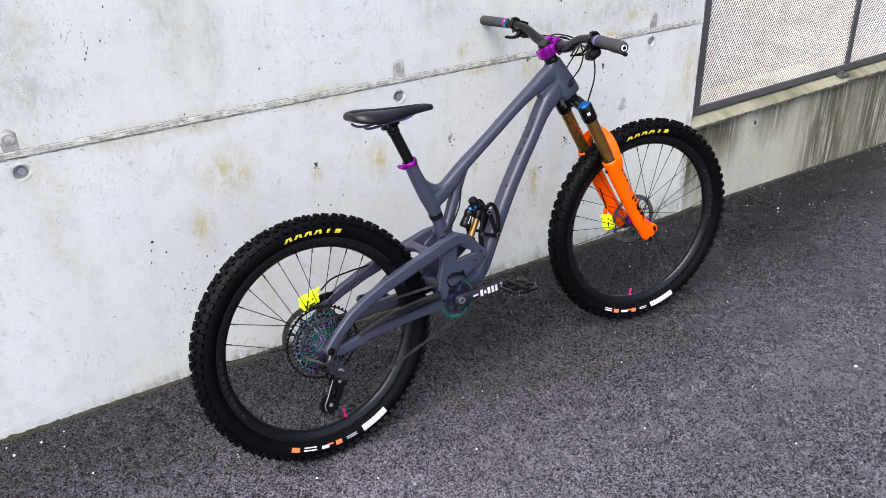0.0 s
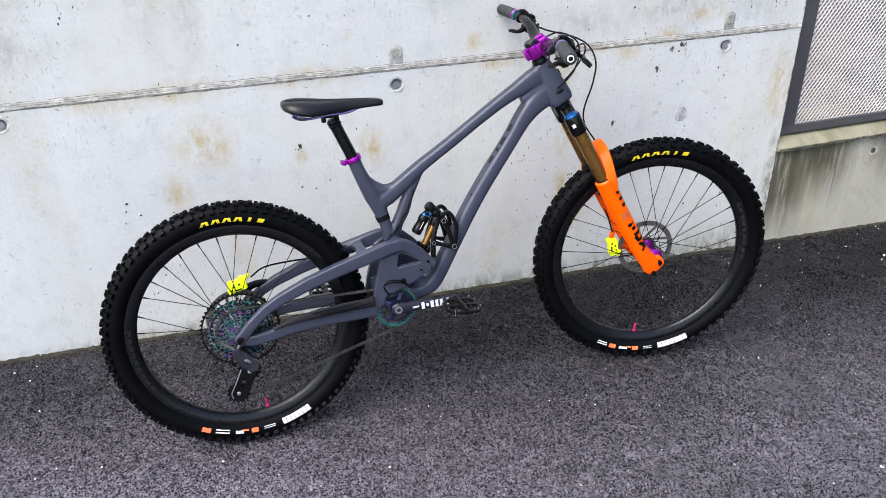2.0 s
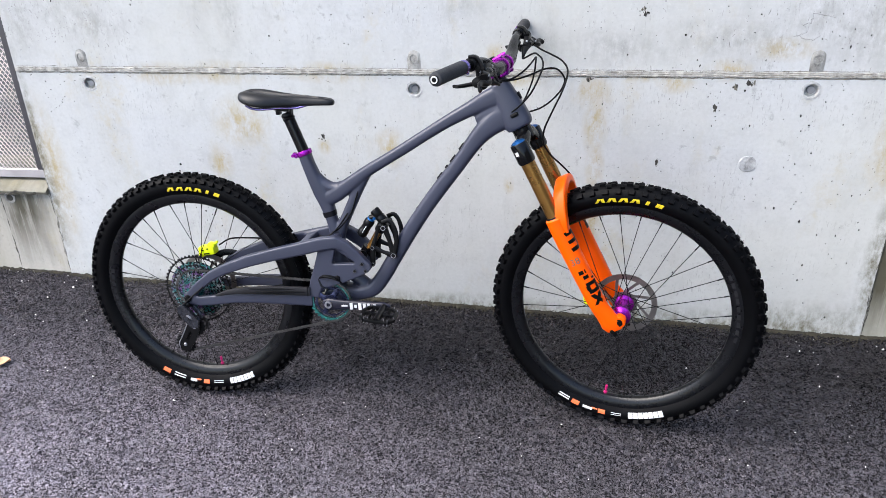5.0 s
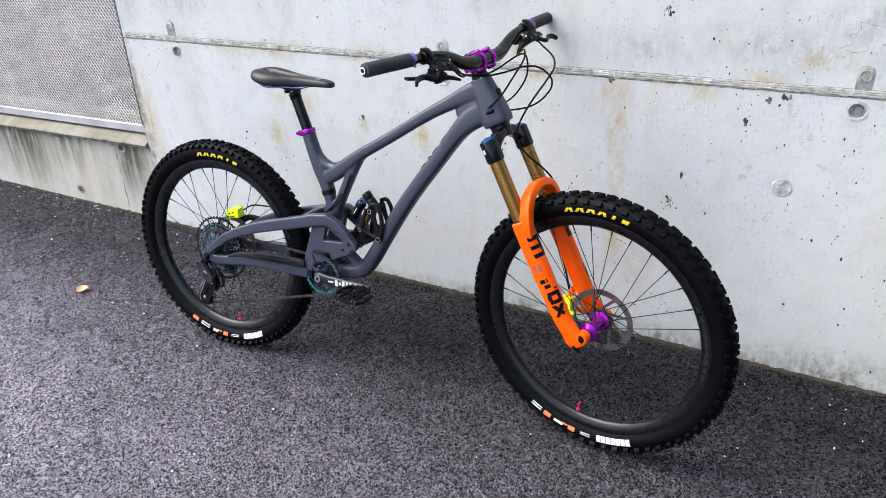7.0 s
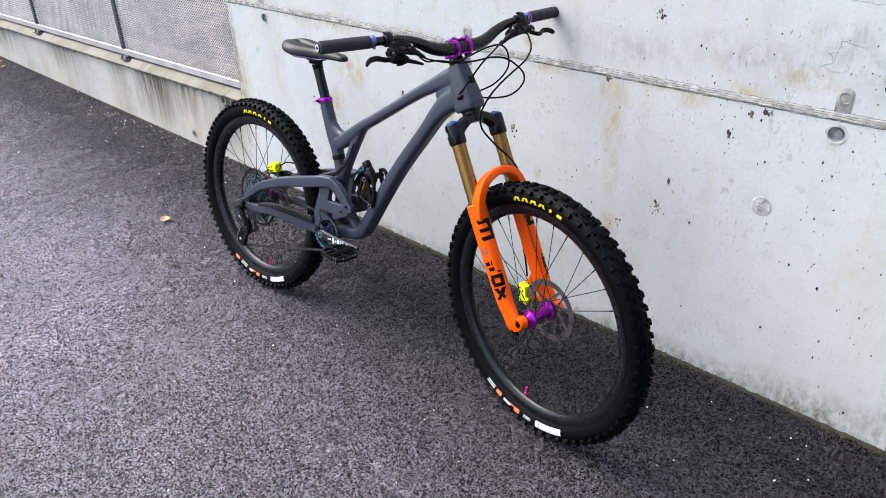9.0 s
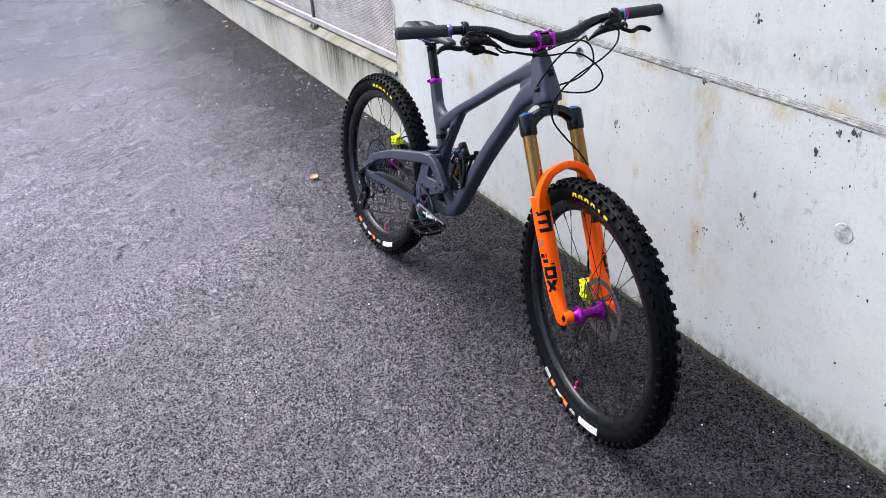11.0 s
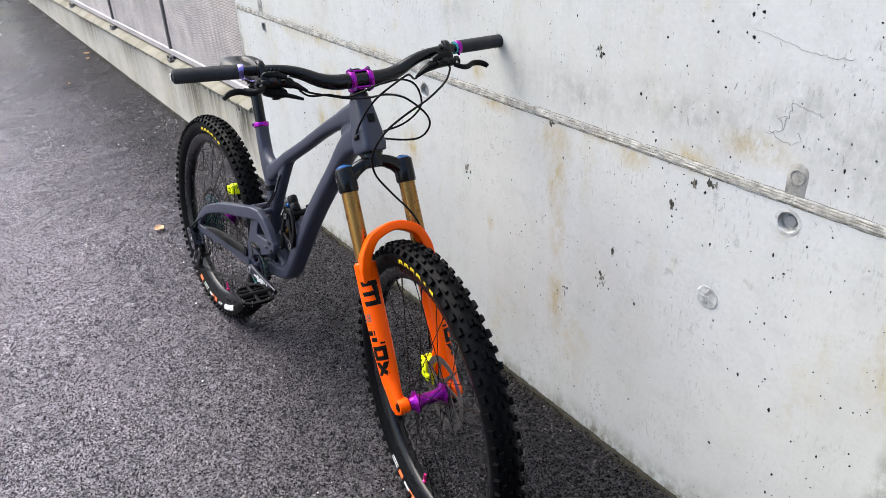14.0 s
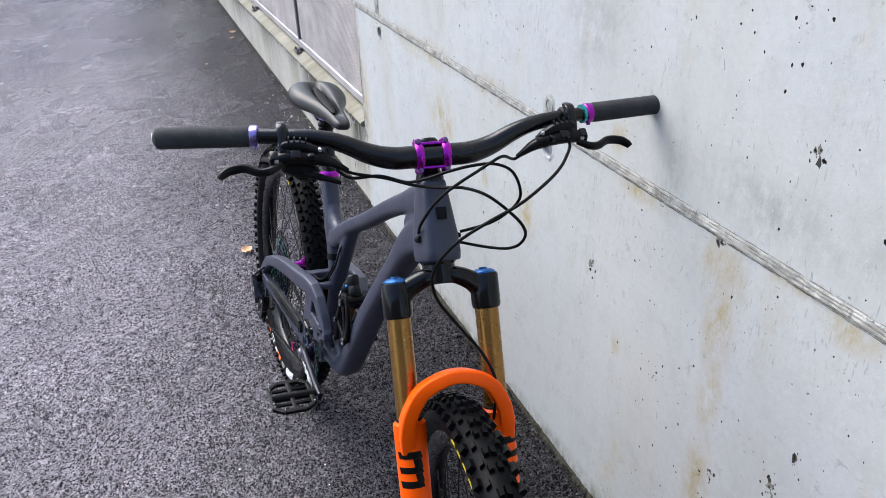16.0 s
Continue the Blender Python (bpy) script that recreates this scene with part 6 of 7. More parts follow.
def make_pedal(x, y, z, s, tip):
    """A flat pedal: an open cage round an axle body, with pins."""
    bm = bmesh.new()
    L, W = 0.090, 0.086
    body = [(-0.5 * L, -0.28 * W), (-0.36 * L, -0.5 * W), (0.36 * L, -0.5 * W), (0.5 * L, -0.28 * W), (0.5 * L, 0.28 * W), (0.36 * L, 0.5 * W), (-0.36 * L, 0.5 * W), (-0.5 * L, 0.28 * W)]
    pts = [Vector((a, b, 0)) for a, b in body]
    for p, q in zip(pts, pts[1:] + pts[:1]):
        tube(bm, [p, q], [(0.0048, 0.0055)] * 2, 8, (0, 0, 1), 4)
    tube(bm, [Vector((-0.5 * L, 0, 0)), Vector((0.5 * L, 0, 0))], [(0.0045, 0.005)] * 2, 8, (0, 0, 1), 4)
    tube(bm, [Vector((0, -0.5 * W, 0)), Vector((0, 0.62 * W, 0))], [0.0095] * 2, 14, (0, 0, 1))
    for a, b in ((-0.25, -0.5), (-0.25, 0.5), (0.25, -0.5), (0.25, 0.5)):
        tube(bm, [Vector((a * L, -0.46 * W, 0)), Vector((a * L, 0.46 * W, 0))], [(0.003, 0.004)] * 2, 6, (0, 0, 1), 4)
    place = Matrix.Translation((x, y, z)) @ Matrix.Rotation(radians(tip), 4, "Y") @ (Matrix.Rotation(math.pi, 4, "Z") if s > 0 else Matrix())
    spin(bm, place)
    ped = part("pedal", bm, "black", bike, "black alloy flat pedal with silver pins")
    for a, b in body + [(0.25 * L, -0.5 * W), (-0.25 * L, -0.5 * W)]:
        bm = bmesh.new()
        lathe(bm, (a, b, -0.0095), (a, b, 0.0095), ((0, 0.0014), (1, 0.0014)), 6)
        spin(bm, place)
        part("pin", bm, "silver", ped)
    return ped


make_pedal(0.594, -0.143, 0.371, -1, 4)
make_pedal(0.258, 0.152, 0.353, 1, 4)

# derailleur
mech = part("rear_derailleur", hose([(-0.006, -0.080, 0.336), (-0.016, -0.088, 0.318), (-0.012, -0.092, 0.300)], 0.011, 14, 4), "gloss", bike, "black rear derailleur with a long cage")
bm = bmesh.new()
box(bm, (-0.004, -0.092, 0.297), (0.030, 0.022, 0.034), Matrix.Rotation(radians(-35), 4, "Y"), 0.005)
tube(bm, [(-0.020, -0.086, 0.318), (0.004, -0.096, 0.300), (0.024, -0.088, 0.281)], [(0.010, 0.008), (0.012, 0.010), (0.011, 0.010)], 12, power=3, steps=3)
tube(bm, [(-0.006, -0.072, 0.330), (0.018, -0.074, 0.305), (0.028, -0.076, 0.285)], [(0.005, 0.007)] * 3, 10, power=3, steps=3)
part("parallelogram", bm, "mech", mech)
bm = bmesh.new()
tube(bm, [(-0.012, -0.1035, 0.312), (0.008, -0.1075, 0.300), (0.020, -0.100, 0.287)], [(0.0015, 0.004)] * 3, 8, power=3, steps=3)
part("bright_trim", bm, "silver", mech)
P_UP, P_LOW = Vector((0.006, 0, 0.257)), Vector((-0.030, 0, 0.197))
for y in (-0.068, -0.082):
    bm = bmesh.new()
    d = (P_LOW - P_UP).normalized()
    w = Vector((d.z, 0, -d.x))
    o = Vector((0, y, 0))
    loop = [P_UP - d * 0.017, P_UP - d * 0.010 - w * 0.012, P_UP + d * 0.010 - w * 0.013, P_UP.lerp(P_LOW, 0.5) - w * 0.010, P_LOW - d * 0.008 - w * 0.014, P_LOW + d * 0.012 - w * 0.012, P_LOW + d * 0.020, P_LOW + d * 0.012 + w * 0.012, P_LOW - d * 0.010 + w * 0.013, P_UP.lerp(P_LOW, 0.5) + w * 0.008, P_UP + d * 0.010 + w * 0.012, P_UP - d * 0.010 + w * 0.012, P_UP - d * 0.017]
    tube(bm, [q + o for q in loop], [(0.0013, 0.0038)] * len(loop), 8, power=3, steps=3)
    tube(bm, [P_UP - w * 0.012 + o, P_UP + w * 0.012 + o], [(0.0012, 0.006)] * 2, 8)
    tube(bm, [P_LOW - w * 0.013 + o, P_LOW + w * 0.013 + o], [(0.0012, 0.006)] * 2, 8)
    part("cage_plate", bm, "black", mech)
    for q in (P_UP, P_LOW):
        bm = bmesh.new()
        lathe(bm, q + o, q + o + Vector((0, -0.004 if y < -0.075 else 0.004, 0)), ((0, 0.0055), (0.7, 0.0055), (1, 0.004)), 12)
        part("pulley_bolt", bm, "silver", mech)
bm = bmesh.new()
plate(bm, [(-0.014, 0.268), (0.006, 0.272), (0.019, 0.262), (0.021, 0.247), (0.006, 0.214), (-0.014, 0.183), (-0.030, 0.176), (-0.046, 0.186), (-0.047, 0.201), (-0.034, 0.226)], -0.0850, -0.0835,
      [[(-0.026, 0.219), (-0.010, 0.243), (-0.003, 0.238), (-0.016, 0.212)], arc_poly(-0.030, 0.197, 0.0085, 14)])
part("outer_cage", bm, "black", mech, smooth=False)
bm = bmesh.new()
tube(bm, [(-0.015, -0.086, 0.268), (-0.034, -0.086, 0.228), (-0.048, -0.086, 0.202), (-0.046, -0.086, 0.186)], [(0.0012, 0.0016)] * 4, 8, steps=3)
part("cage_edge", bm, "silver", mech)
bm = bmesh.new()
plate(bm, [(-0.030, 0.330), (-0.012, 0.338), (0.010, 0.318), (0.034, 0.290), (0.030, 0.268), (0.010, 0.266), (-0.012, 0.288), (-0.028, 0.312)], -0.108, -0.096,
      [[(-0.004, 0.306), (0.008, 0.308), (0.016, 0.292), (0.006, 0.286)]])
part("knuckle", bm, "mech", mech, smooth=False)
for p, t in ((P_UP, 14), (P_LOW, 14)):
    bm = bmesh.new()
    gear(bm, p, -0.077, -0.073, t * 0.0127 / (2 * math.pi), t, 0.007, 0.003)
    part("jockey_wheel", bm, "plastic", mech, smooth=False)
part("cable", hose([(0.050, -0.086, 0.392), (0.020, -0.094, 0.366), (-0.012, -0.100, 0.335), (-0.030, -0.098, 0.312), (-0.034, -0.092, 0.292), (-0.026, -0.090, 0.284)], 0.0024), "plastic", mech)


def chain_path():
    """Points round the drive: sprocket, chainring, cage."""
    r1, r2, rj = 32 * 0.0127 / (2 * math.pi), 0.0605, 14 * 0.0127 / (2 * math.pi)
    y1, y2 = -0.031, -0.0555
    pts = []
    for a in range(250, 361, 10):
        pts.append(Vector((REAR.x + r1 * math.sin(radians(a)), y1, REAR.z + r1 * math.cos(radians(a)))))
    pts.append(Vector((REAR.x + r1 * math.sin(radians(4)), y1, REAR.z + r1 * math.cos(radians(4)))))
    for a in range(-2, 171, 10):
        pts.append(Vector((BB.x + r2 * math.sin(radians(a)), y2, BB.z + r2 * math.cos(radians(a)))))
    for a in range(170, 301, 16):
        pts.append(Vector((P_LOW.x + rj * math.sin(radians(a)), -0.066, P_LOW.z + rj * math.cos(radians(a)))))
    for a in range(130, 30, -16):
        pts.append(Vector((P_UP.x + rj * math.sin(radians(a)), -0.066 + 0.01, P_UP.z + rj * math.cos(radians(a)))))
    pts.append(pts[0])
    return pts


def make_chain():
    pts = chain_path()
    dist = [0.0]
    for a, b in zip(pts, pts[1:]):
        dist.append(dist[-1] + (b - a).length)
    count = round(dist[-1] / 0.0127)
    bm = bmesh.new()

    def at(d):
        d = min(max(d, 0), dist[-1] - 1e-6)
        i = max(k for k in range(len(dist) - 1) if dist[k] <= d)
        return pts[i].lerp(pts[i + 1], (d - dist[i]) / max(1e-9, dist[i + 1] - dist[i]))

    for k in range(count):
        a, b = at(k * dist[-1] / count), at((k + 1) * dist[-1] / count)
        dy = 0.0032 if k % 2 else 0.0021
        for s in (-1, 1):
            o = Vector((0, s * dy, 0))
            mid = a.lerp(b, 0.5)
            ext = (b - a) * 0.18
            tube(bm, [a - ext + o, a + o, mid + o, b + o, b + ext + o], [(0.0005, 0.0025), (0.0005, 0.0042), (0.0005, 0.0031), (0.0005, 0.0042), (0.0005, 0.0025)], 6)
        tube(bm, [a - Vector((0, 0.0035, 0)), a + Vector((0, 0.0035, 0))], 0.0026, 6, (0, 0, 1))
    return part("chain", bm, "chain", bike, "dark steel bicycle chain")


make_chain()
# chain guide over the ring
bm = bmesh.new()
tube(bm, [(0.395, -0.052, 0.432), (0.415, -0.062, 0.442), (0.445, -0.062, 0.438), (0.462, -0.055, 0.425)], [(0.007, 0.003), (0.009, 0.004), (0.009, 0.004), (0.007, 0.003)], 12, power=3, steps=4)
tube(bm, [(0.395, -0.055, 0.430), (0.405, -0.058, 0.408), (0.420, -0.058, 0.402)], [(0.006, 0.003)] * 3, 10, power=3, steps=3)
lathe(bm, (0.452, -0.045, 0.437), (0.452, -0.064, 0.437), ((0, 0.009), (0.8, 0.009), (1, 0.007)), 18)
part("chain_guide", bm, "gloss", bike, "black chain guide")


# ---- brakes
def make_caliper(place, parent, label, m):
    bm = bmesh.new()
    box(bm, (0, 0, 0), (0.052, 0.034, 0.030), None, 0.007)
    box(bm, (0.018, -0.004, 0.012), (0.022, 0.026, 0.018), Matrix.Rotation(radians(20), 4, "Y"), 0.005)
    box(bm, (-0.020, 0, -0.010), (0.018, 0.030, 0.016), Matrix.Rotation(radians(-15), 4, "Y"), 0.005)
    lathe(bm, (0.026, -0.004, 0.014), (0.040, -0.004, 0.022), ((0, 0.006), (0.6, 0.005), (1, 0.0035)), 12)
    spin(bm, m @ place)
    ob = part("brake_caliper", bm, "neon", parent, label)
    for x, z, w, h in ((-0.010, 0.004, 0.006, 0.004), (0.006, 0.006, 0.005, 0.004), (0.000, -0.008, 0.018, 0.0035), (-0.019, -0.006, 0.005, 0.005)):
        bm = bmesh.new()
        box(bm, (x, -0.0172, z), (w, 0.0016, h))
        spin(bm, m @ place)
        part("dark_inset", bm, "black", ob, smooth=False)
    return ob


make_caliper(Matrix.Translation((0.008, 0.050, 0.458)) @ Matrix.Rotation(radians(-12), 4, "Y"), bike, "neon yellow rear brake caliper", ID)
bm = bmesh.new()
tube(bm, [(0.020, 0.062, 0.432), (0.055, 0.068, 0.446), (0.088, 0.070, 0.442)], [(0.006, 0.012), (0.006, 0.010), (0.006, 0.012)], 12, power=3, steps=3)
part("caliper_mount", bm, "black", bike)
part("brake_hose", hose([(0.046, 0.047, 0.476), (0.085, 0.050, 0.498), (0.15, 0.056, 0.502), (0.215, 0.062, 0.500)], 0.0025), "plastic", bike)


# ---- fork
fork = part("fork_crown", spin(hose([fork_at(-0.026), fork_at(0.004)], 0.026, 24, 2), STEER), "gloss", bike, "gloss black fork crown")
bm = bmesh.new()
for s in (-1, 1):
    tube(bm, [fork_at(-0.008, 0.002, 0), fork_at(-0.006, 0.004, s * 0.025), fork_at(0.006, 0.003, s * 0.050), fork_at(0.022, 0.0, s * 0.072)], [(0.020, 0.014), (0.019, 0.014), (0.017, 0.016), (0.016, 0.022)], 16, (0.886, 0, 0.463), 2.8, 4)
    lathe(bm, fork_at(-0.004, 0, s * 0.072), fork_at(0.052, 0, s * 0.072), ((0, 0.0215), (0.06, 0.0235), (0.9, 0.0235), (1, 0.0215)), 28)
spin(bm, STEER)
part("crown_arm", bm, "gloss", fork)
for s in (-1, 1):
    y = s * 0.072
    bm = bmesh.new()
    lathe(bm, fork_at(-0.010, 0, y), fork_at(-0.003, 0, y), ((0, 0.013), (0.3, 0.0165), (0.6, 0.0195), (1, 0.020)), 28)
    lathe(bm, fork_at(-0.0125, 0, y), fork_at(-0.009, 0, y), ((0, 0.007), (1, 0.008)), 6)
    spin(bm, STEER)
    part("top_cap", bm, "blue", fork, "blue anodised top cap")
    bm = bmesh.new()
    lathe(bm, fork_at(0.045, 0, y), fork_at(0.30, 0, y), ((0, 0.019), (1, 0.019)), 32)
    spin(bm, STEER)
    part("stanchion", bm, "gold", fork, "bronze-gold coated stanchion")
    if s < 0:
        # white sticker on the crown
        bm = bmesh.new()
        rows = [[bm.verts.new(fork_at(d, -0.0239 * math.sin(radians(q)), y - 0.0239 * math.cos(radians(q)))) for q in (8, 16, 24, 32)] for d in (0.014, 0.025)]
        for k in range(3):
            bm.faces.new((rows[0][k], rows[0][k + 1], rows[1][k + 1], rows[1][k]))
        spin(bm, STEER)
        part("sticker", bm, "white_print", fork, "small white sticker", smooth=False)
    # lower leg
    bm = bmesh.new()
    lathe(bm, fork_at(0.214, 0, y), fork_at(0.236, 0, y), ((0, 0.0215), (0.2, 0.0262), (1, 0.0262)), 28)
    tube(bm, [fork_at(0.228, 0, y), fork_at(0.29, 0.0, y * 1.01), fork_at(0.36, 0.001, y * 1.01), fork_at(0.43, 0.002, y), fork_at(0.49, 0.004, y), fork_at(0.525, 0.010, y), fork_at(0.555, 0.014, y), fork_at(0.572, 0.014, y)],
         [(0.0262, 0.0262), (0.0255, 0.0262), (0.0245, 0.0258), (0.0235, 0.0250), (0.021, 0.0245), (0.017, 0.026), (0.014, 0.030), (0.010, 0.022)], 22, steps=3)
    lathe(bm, fork_at(0.5524, 0.036, s * 0.054), fork_at(0.5524, 0.036, s * 0.079), ((0, 0.015), (0.1, 0.0175), (0.85, 0.0175), (1, 0.0155)), 24)
    tube(bm, [fork_at(0.54, 0.015, s * 0.066), fork_at(0.5524, 0.034, s * 0.066)], [(0.012, 0.020), (0.011, 0.015)], 14)
    spin(bm, STEER)
    leg = part("lower_leg", bm, "orange", fork, "glossy orange fork lower leg")
    bm = bmesh.new()
    lathe(bm, fork_at(0.5524, 0.036, s * 0.077), fork_at(0.5524, 0.036, s * 0.083), ((0, 0.010), (0.7, 0.010), (0.75, 0.006), (1, 0.006)), 18)
    lathe(bm, fork_at(0.565, 0.010, y), fork_at(0.588, 0.010, y), ((0, 0.012), (0.5, 0.011), (0.55, 0.008), (1, 0.007)), 16)
    spin(bm, STEER)
    part("foot_bolt", bm, "black", leg)
    bm = bmesh.new()
    lathe(bm, fork_at(0.2105, 0, y), fork_at(0.215, 0, y), ((0, 0.0196), (0.4, 0.0210), (1, 0.0214)), 28)
    spin(bm, STEER)
    part("dust_seal", bm, "plastic", leg)
    bm = bmesh.new()
    lathe(bm, fork_at(0.245, -0.024, y), fork_at(0.245, -0.032, y), ((0, 0.006), (1, 0.005)), 12)
    spin(bm, STEER)
    part("bleed_button", bm, "black", leg)

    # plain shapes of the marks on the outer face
    def decal(d0, d1, a0, a1, mat_name, skew=0.0):
        bm = bmesh.new()
        grid = []
        for i in range(5):
            row = []
            for j in range(5):
                dn = d0 + (d1 - d0) * i / 4
                ang = radians(28 + a0 + (a1 - a0) * j / 4 + skew * i / 4)
                rr_y = float(np.interp(dn, (0.228, 0.29, 0.36, 0.43, 0.49), (0.0262, 0.0255, 0.0245, 0.0235, 0.021))) + 0.0008
                rr_a = float(np.interp(dn, (0.228, 0.29, 0.36, 0.43, 0.49), (0.0262, 0.0262, 0.0258, 0.0250, 0.0245))) + 0.0008
                row.append(bm.verts.new(fork_at(dn, rr_a * math.sin(ang) + 0.002 * (dn > 0.4), y * (1.01 if dn < 0.4 else 1.004) + s * rr_y * math.cos(ang))))
            grid.append(row)
        for a, b in zip(grid, grid[1:]):
            for j in range(4):
                bm.faces.new((a[j], a[j + 1], b[j + 1], b[j]))
        spin(bm, STEER)
        part("logo_block", bm, mat_name, leg)

    # a three-armed sign, a grey slash, then three bold blocks with cut-outs
    for d0, d1, a0, a1 in ((0.258, 0.269, -2, 84), (0.269, 0.284, 54, 84), (0.282, 0.292, -2, 84), (0.292, 0.306, 58, 84), (0.304, 0.315, -2, 84)):
        decal(d0, d1, a0, a1, "black_print", 6)
    if s < 0:
        # the figures printed round the leg
        face = bpy.data.curves.new("figures", "FONT")
        face.body, face.size, face.align_x, face.align_y, face.resolution_u = "38", 0.027, "CENTER", "CENTER", 3
        holder = bpy.data.objects.new("figures", face)
        scene.collection.objects.link(holder)
        bpy.context.view_layer.update()
        flat = bpy.data.meshes.new_from_object(holder.evaluated_get(bpy.context.evaluated_depsgraph_get()))
        bpy.data.objects.remove(holder)
        bm = bmesh.new()
        bm.from_mesh(flat)
        bmesh.ops.triangulate(bm, faces=bm.faces[:])
        bmesh.ops.subdivide_edges(bm, edges=[e for e in bm.edges if e.calc_length() > 0.006], cuts=2)
        for v in bm.verts:
            ang = v.co.x / 0.0252 + radians(15)
            v.co = fork_at(0.343 - v.co.y, 0.0268 * math.sin(ang), y * 1.01 - 0.0256 * math.cos(ang))
        spin(bm, STEER)
        part("printed_number", bm, "grey_print", leg, smooth=False)
    for d0, d1, a0, a1 in ((0.372, 0.383, -26, 60), (0.383, 0.404, 34, 60), (0.388, 0.398, -12, 34),
                           (0.409, 0.419, -20, 60), (0.419, 0.432, 36, 60), (0.419, 0.432, -26, 0), (0.432, 0.442, -20, 60)):
        decal(d0, d1, a0, a1, "black_print")
    decal(0.446, 0.462, 28, 60, "black_print", -22)
    decal(0.446, 0.462, -26, 4, "black_print", 22)
    decal(0.460, 0.478, -6, 24, "black_print", 34)
    decal(0.460, 0.478, 8, 34, "black_print", -34)
# arch over the tyre
bm = bmesh.new()
arch = [fork_at(0.258, 0.006, -0.081), fork_at(0.228, 0.014, -0.080), fork_at(0.198, 0.025, -0.073), fork_at(0.167, 0.036, -0.054), fork_at(0.152, 0.041, -0.026), fork_at(0.147, 0.042, 0.0), fork_at(0.152, 0.041, 0.026), fork_at(0.167, 0.036, 0.054), fork_at(0.198, 0.025, 0.073), fork_at(0.228, 0.014, 0.080), fork_at(0.258, 0.006, 0.081)]
tube(bm, arch, [(0.018, 0.011), (0.0200, 0.0125), (0.0170, 0.0120), (0.0160, 0.0115), (0.0165, 0.011), (0.0165, 0.0105), (0.0165, 0.011), (0.0160, 0.0115), (0.0170, 0.0120), (0.0200, 0.0125), (0.018, 0.011)], 28, tuple(AHEAD), 7.0, 4)
spin(bm, STEER)
part("fork_arch", bm, "orange", fork, "glossy orange arch over the tyre")
# front caliper behind the left leg
cal_m = Matrix.Translation(fork_at(0.500, -0.052, 0.050)) @ Matrix.Rotation(radians(82), 4, "Y")
make_caliper(cal_m, fork, "neon yellow front brake caliper", STEER)
bm = bmesh.new()
tube(bm, [fork_at(0.455, -0.018, 0.066), fork_at(0.475, -0.040, 0.064), fork_at(0.515, -0.040, 0.064), fork_at(0.535, -0.012, 0.066)], [(0.006, 0.008)] * 4, 10, steps=3)
spin(bm, STEER)
part("caliper_mount", bm, "orange", fork)

# ---- stem, bar and controls
stem = part("stem", spin(hose([fork_at(-0.168), fork_at(-0.178)], 0.0185, 28, 1), STEER), "gloss", bike, "black headset spacer under a purple stem")
CLAMP = fork_at(-0.194, 0.031)
bm = bmesh.new()
lathe(bm, fork_at(-0.175), fork_at(-0.214), ((0, 0.0185), (0.08, 0.0205), (0.92, 0.0205), (1, 0.019)), 28)
for s in (-1, 1):
    tube(bm, [fork_at(-0.194, 0.004, s * 0.013), fork_at(-0.194, 0.018, s * 0.019), CLAMP + Vector((0, s * 0.021, 0))], [(0.007, 0.016), (0.006, 0.017), (0.0065, 0.021)], 12, power=3, steps=3)
box(bm, fork_at(-0.194, -0.024), (0.014, 0.026, 0.030), Matrix.Rotation(radians(-27.6), 4, "Y"), 0.004)
spin(bm, STEER)
part("stem_body", bm, "purple", stem, "purple anodised stem")
for s in (-1, 1):
    bm = bmesh.new()
    ring_band(bm, CLAMP + Vector((0, s * 0.021, 0)), (0, 1, 0), ((-0.0062, 0.0172), (-0.0062, 0.0204), (-0.0045, 0.0214), (0.0045, 0.0214), (0.0062, 0.0204), (0.0062, 0.0172)), 32)
    for q in (-1, 1):
        b0 = CLAMP + Vector((0, s * 0.021, 0)) + UP * (q * 0.0215)
        lathe(bm, b0 - AHEAD * 0.012, b0 + AHEAD * 0.011, ((0, 0.0056), (0.8, 0.0056), (1, 0.0045)), 14)
        tube(bm, [CLAMP + UP * (q * 0.0182) + AHEAD * 0.0085 + Vector((0, s * 0.018, 0)), CLAMP + UP * (q * 0.0182) + AHEAD * 0.0085], [(0.0026, 0.0036)] * 2, 10, (0.463, 0, -0.886), 3)
    spin(bm, STEER)
    band = part("face_plate", bm, "purple", stem)
    for q in (-1, 1):
        bm = bmesh.new()
        b0 = CLAMP + Vector((0, s * 0.021, 0)) + UP * (q * 0.0215)
        lathe(bm, b0 + AHEAD * 0.0105, b0 + AHEAD * 0.0128, ((0, 0.0034), (0.8, 0.0032), (1, 0.0026)), 12)
        spin(bm, STEER)
        part("stem_bolt", bm, "bolt", band)
bm = bmesh.new()
lathe(bm, fork_at(-0.2135), fork_at(-0.224), ((0, 0.0195), (0.5, 0.0195), (1, 0.016)), 28)
spin(bm, STEER)
part("top_cover", bm, "gloss", stem)

cx, cz = CLAMP.x, CLAMP.z
BAR = [(0, 0), (0.030, 0.0), (0.062, 0.001), (0.095, 0.009), (0.130, 0.025), (0.160, 0.035), (0.195, 0.0405), (0.262, 0.043)]


def bar_at(t):
    """The right half of the bar, mirrored for the left: t metres out from its middle."""
    for (a, za), (b, zb) in zip(BAR, BAR[1:]):
        if a <= t <= b:
            k = (t - a) / (b - a)
            back = -0.036 * max(0, (t - 0.06) / 0.34)
            return Vector((cx + back - 0.006 * max(0, (t - 0.2) / 0.2), 0, cz + za + (zb - za) * k))
    k = (t - 0.262) / 0.138
    return Vector((cx - 0.036 * (t - 0.06) / 0.34 - 0.006 * (t - 0.2) / 0.2, 0, cz + 0.043))


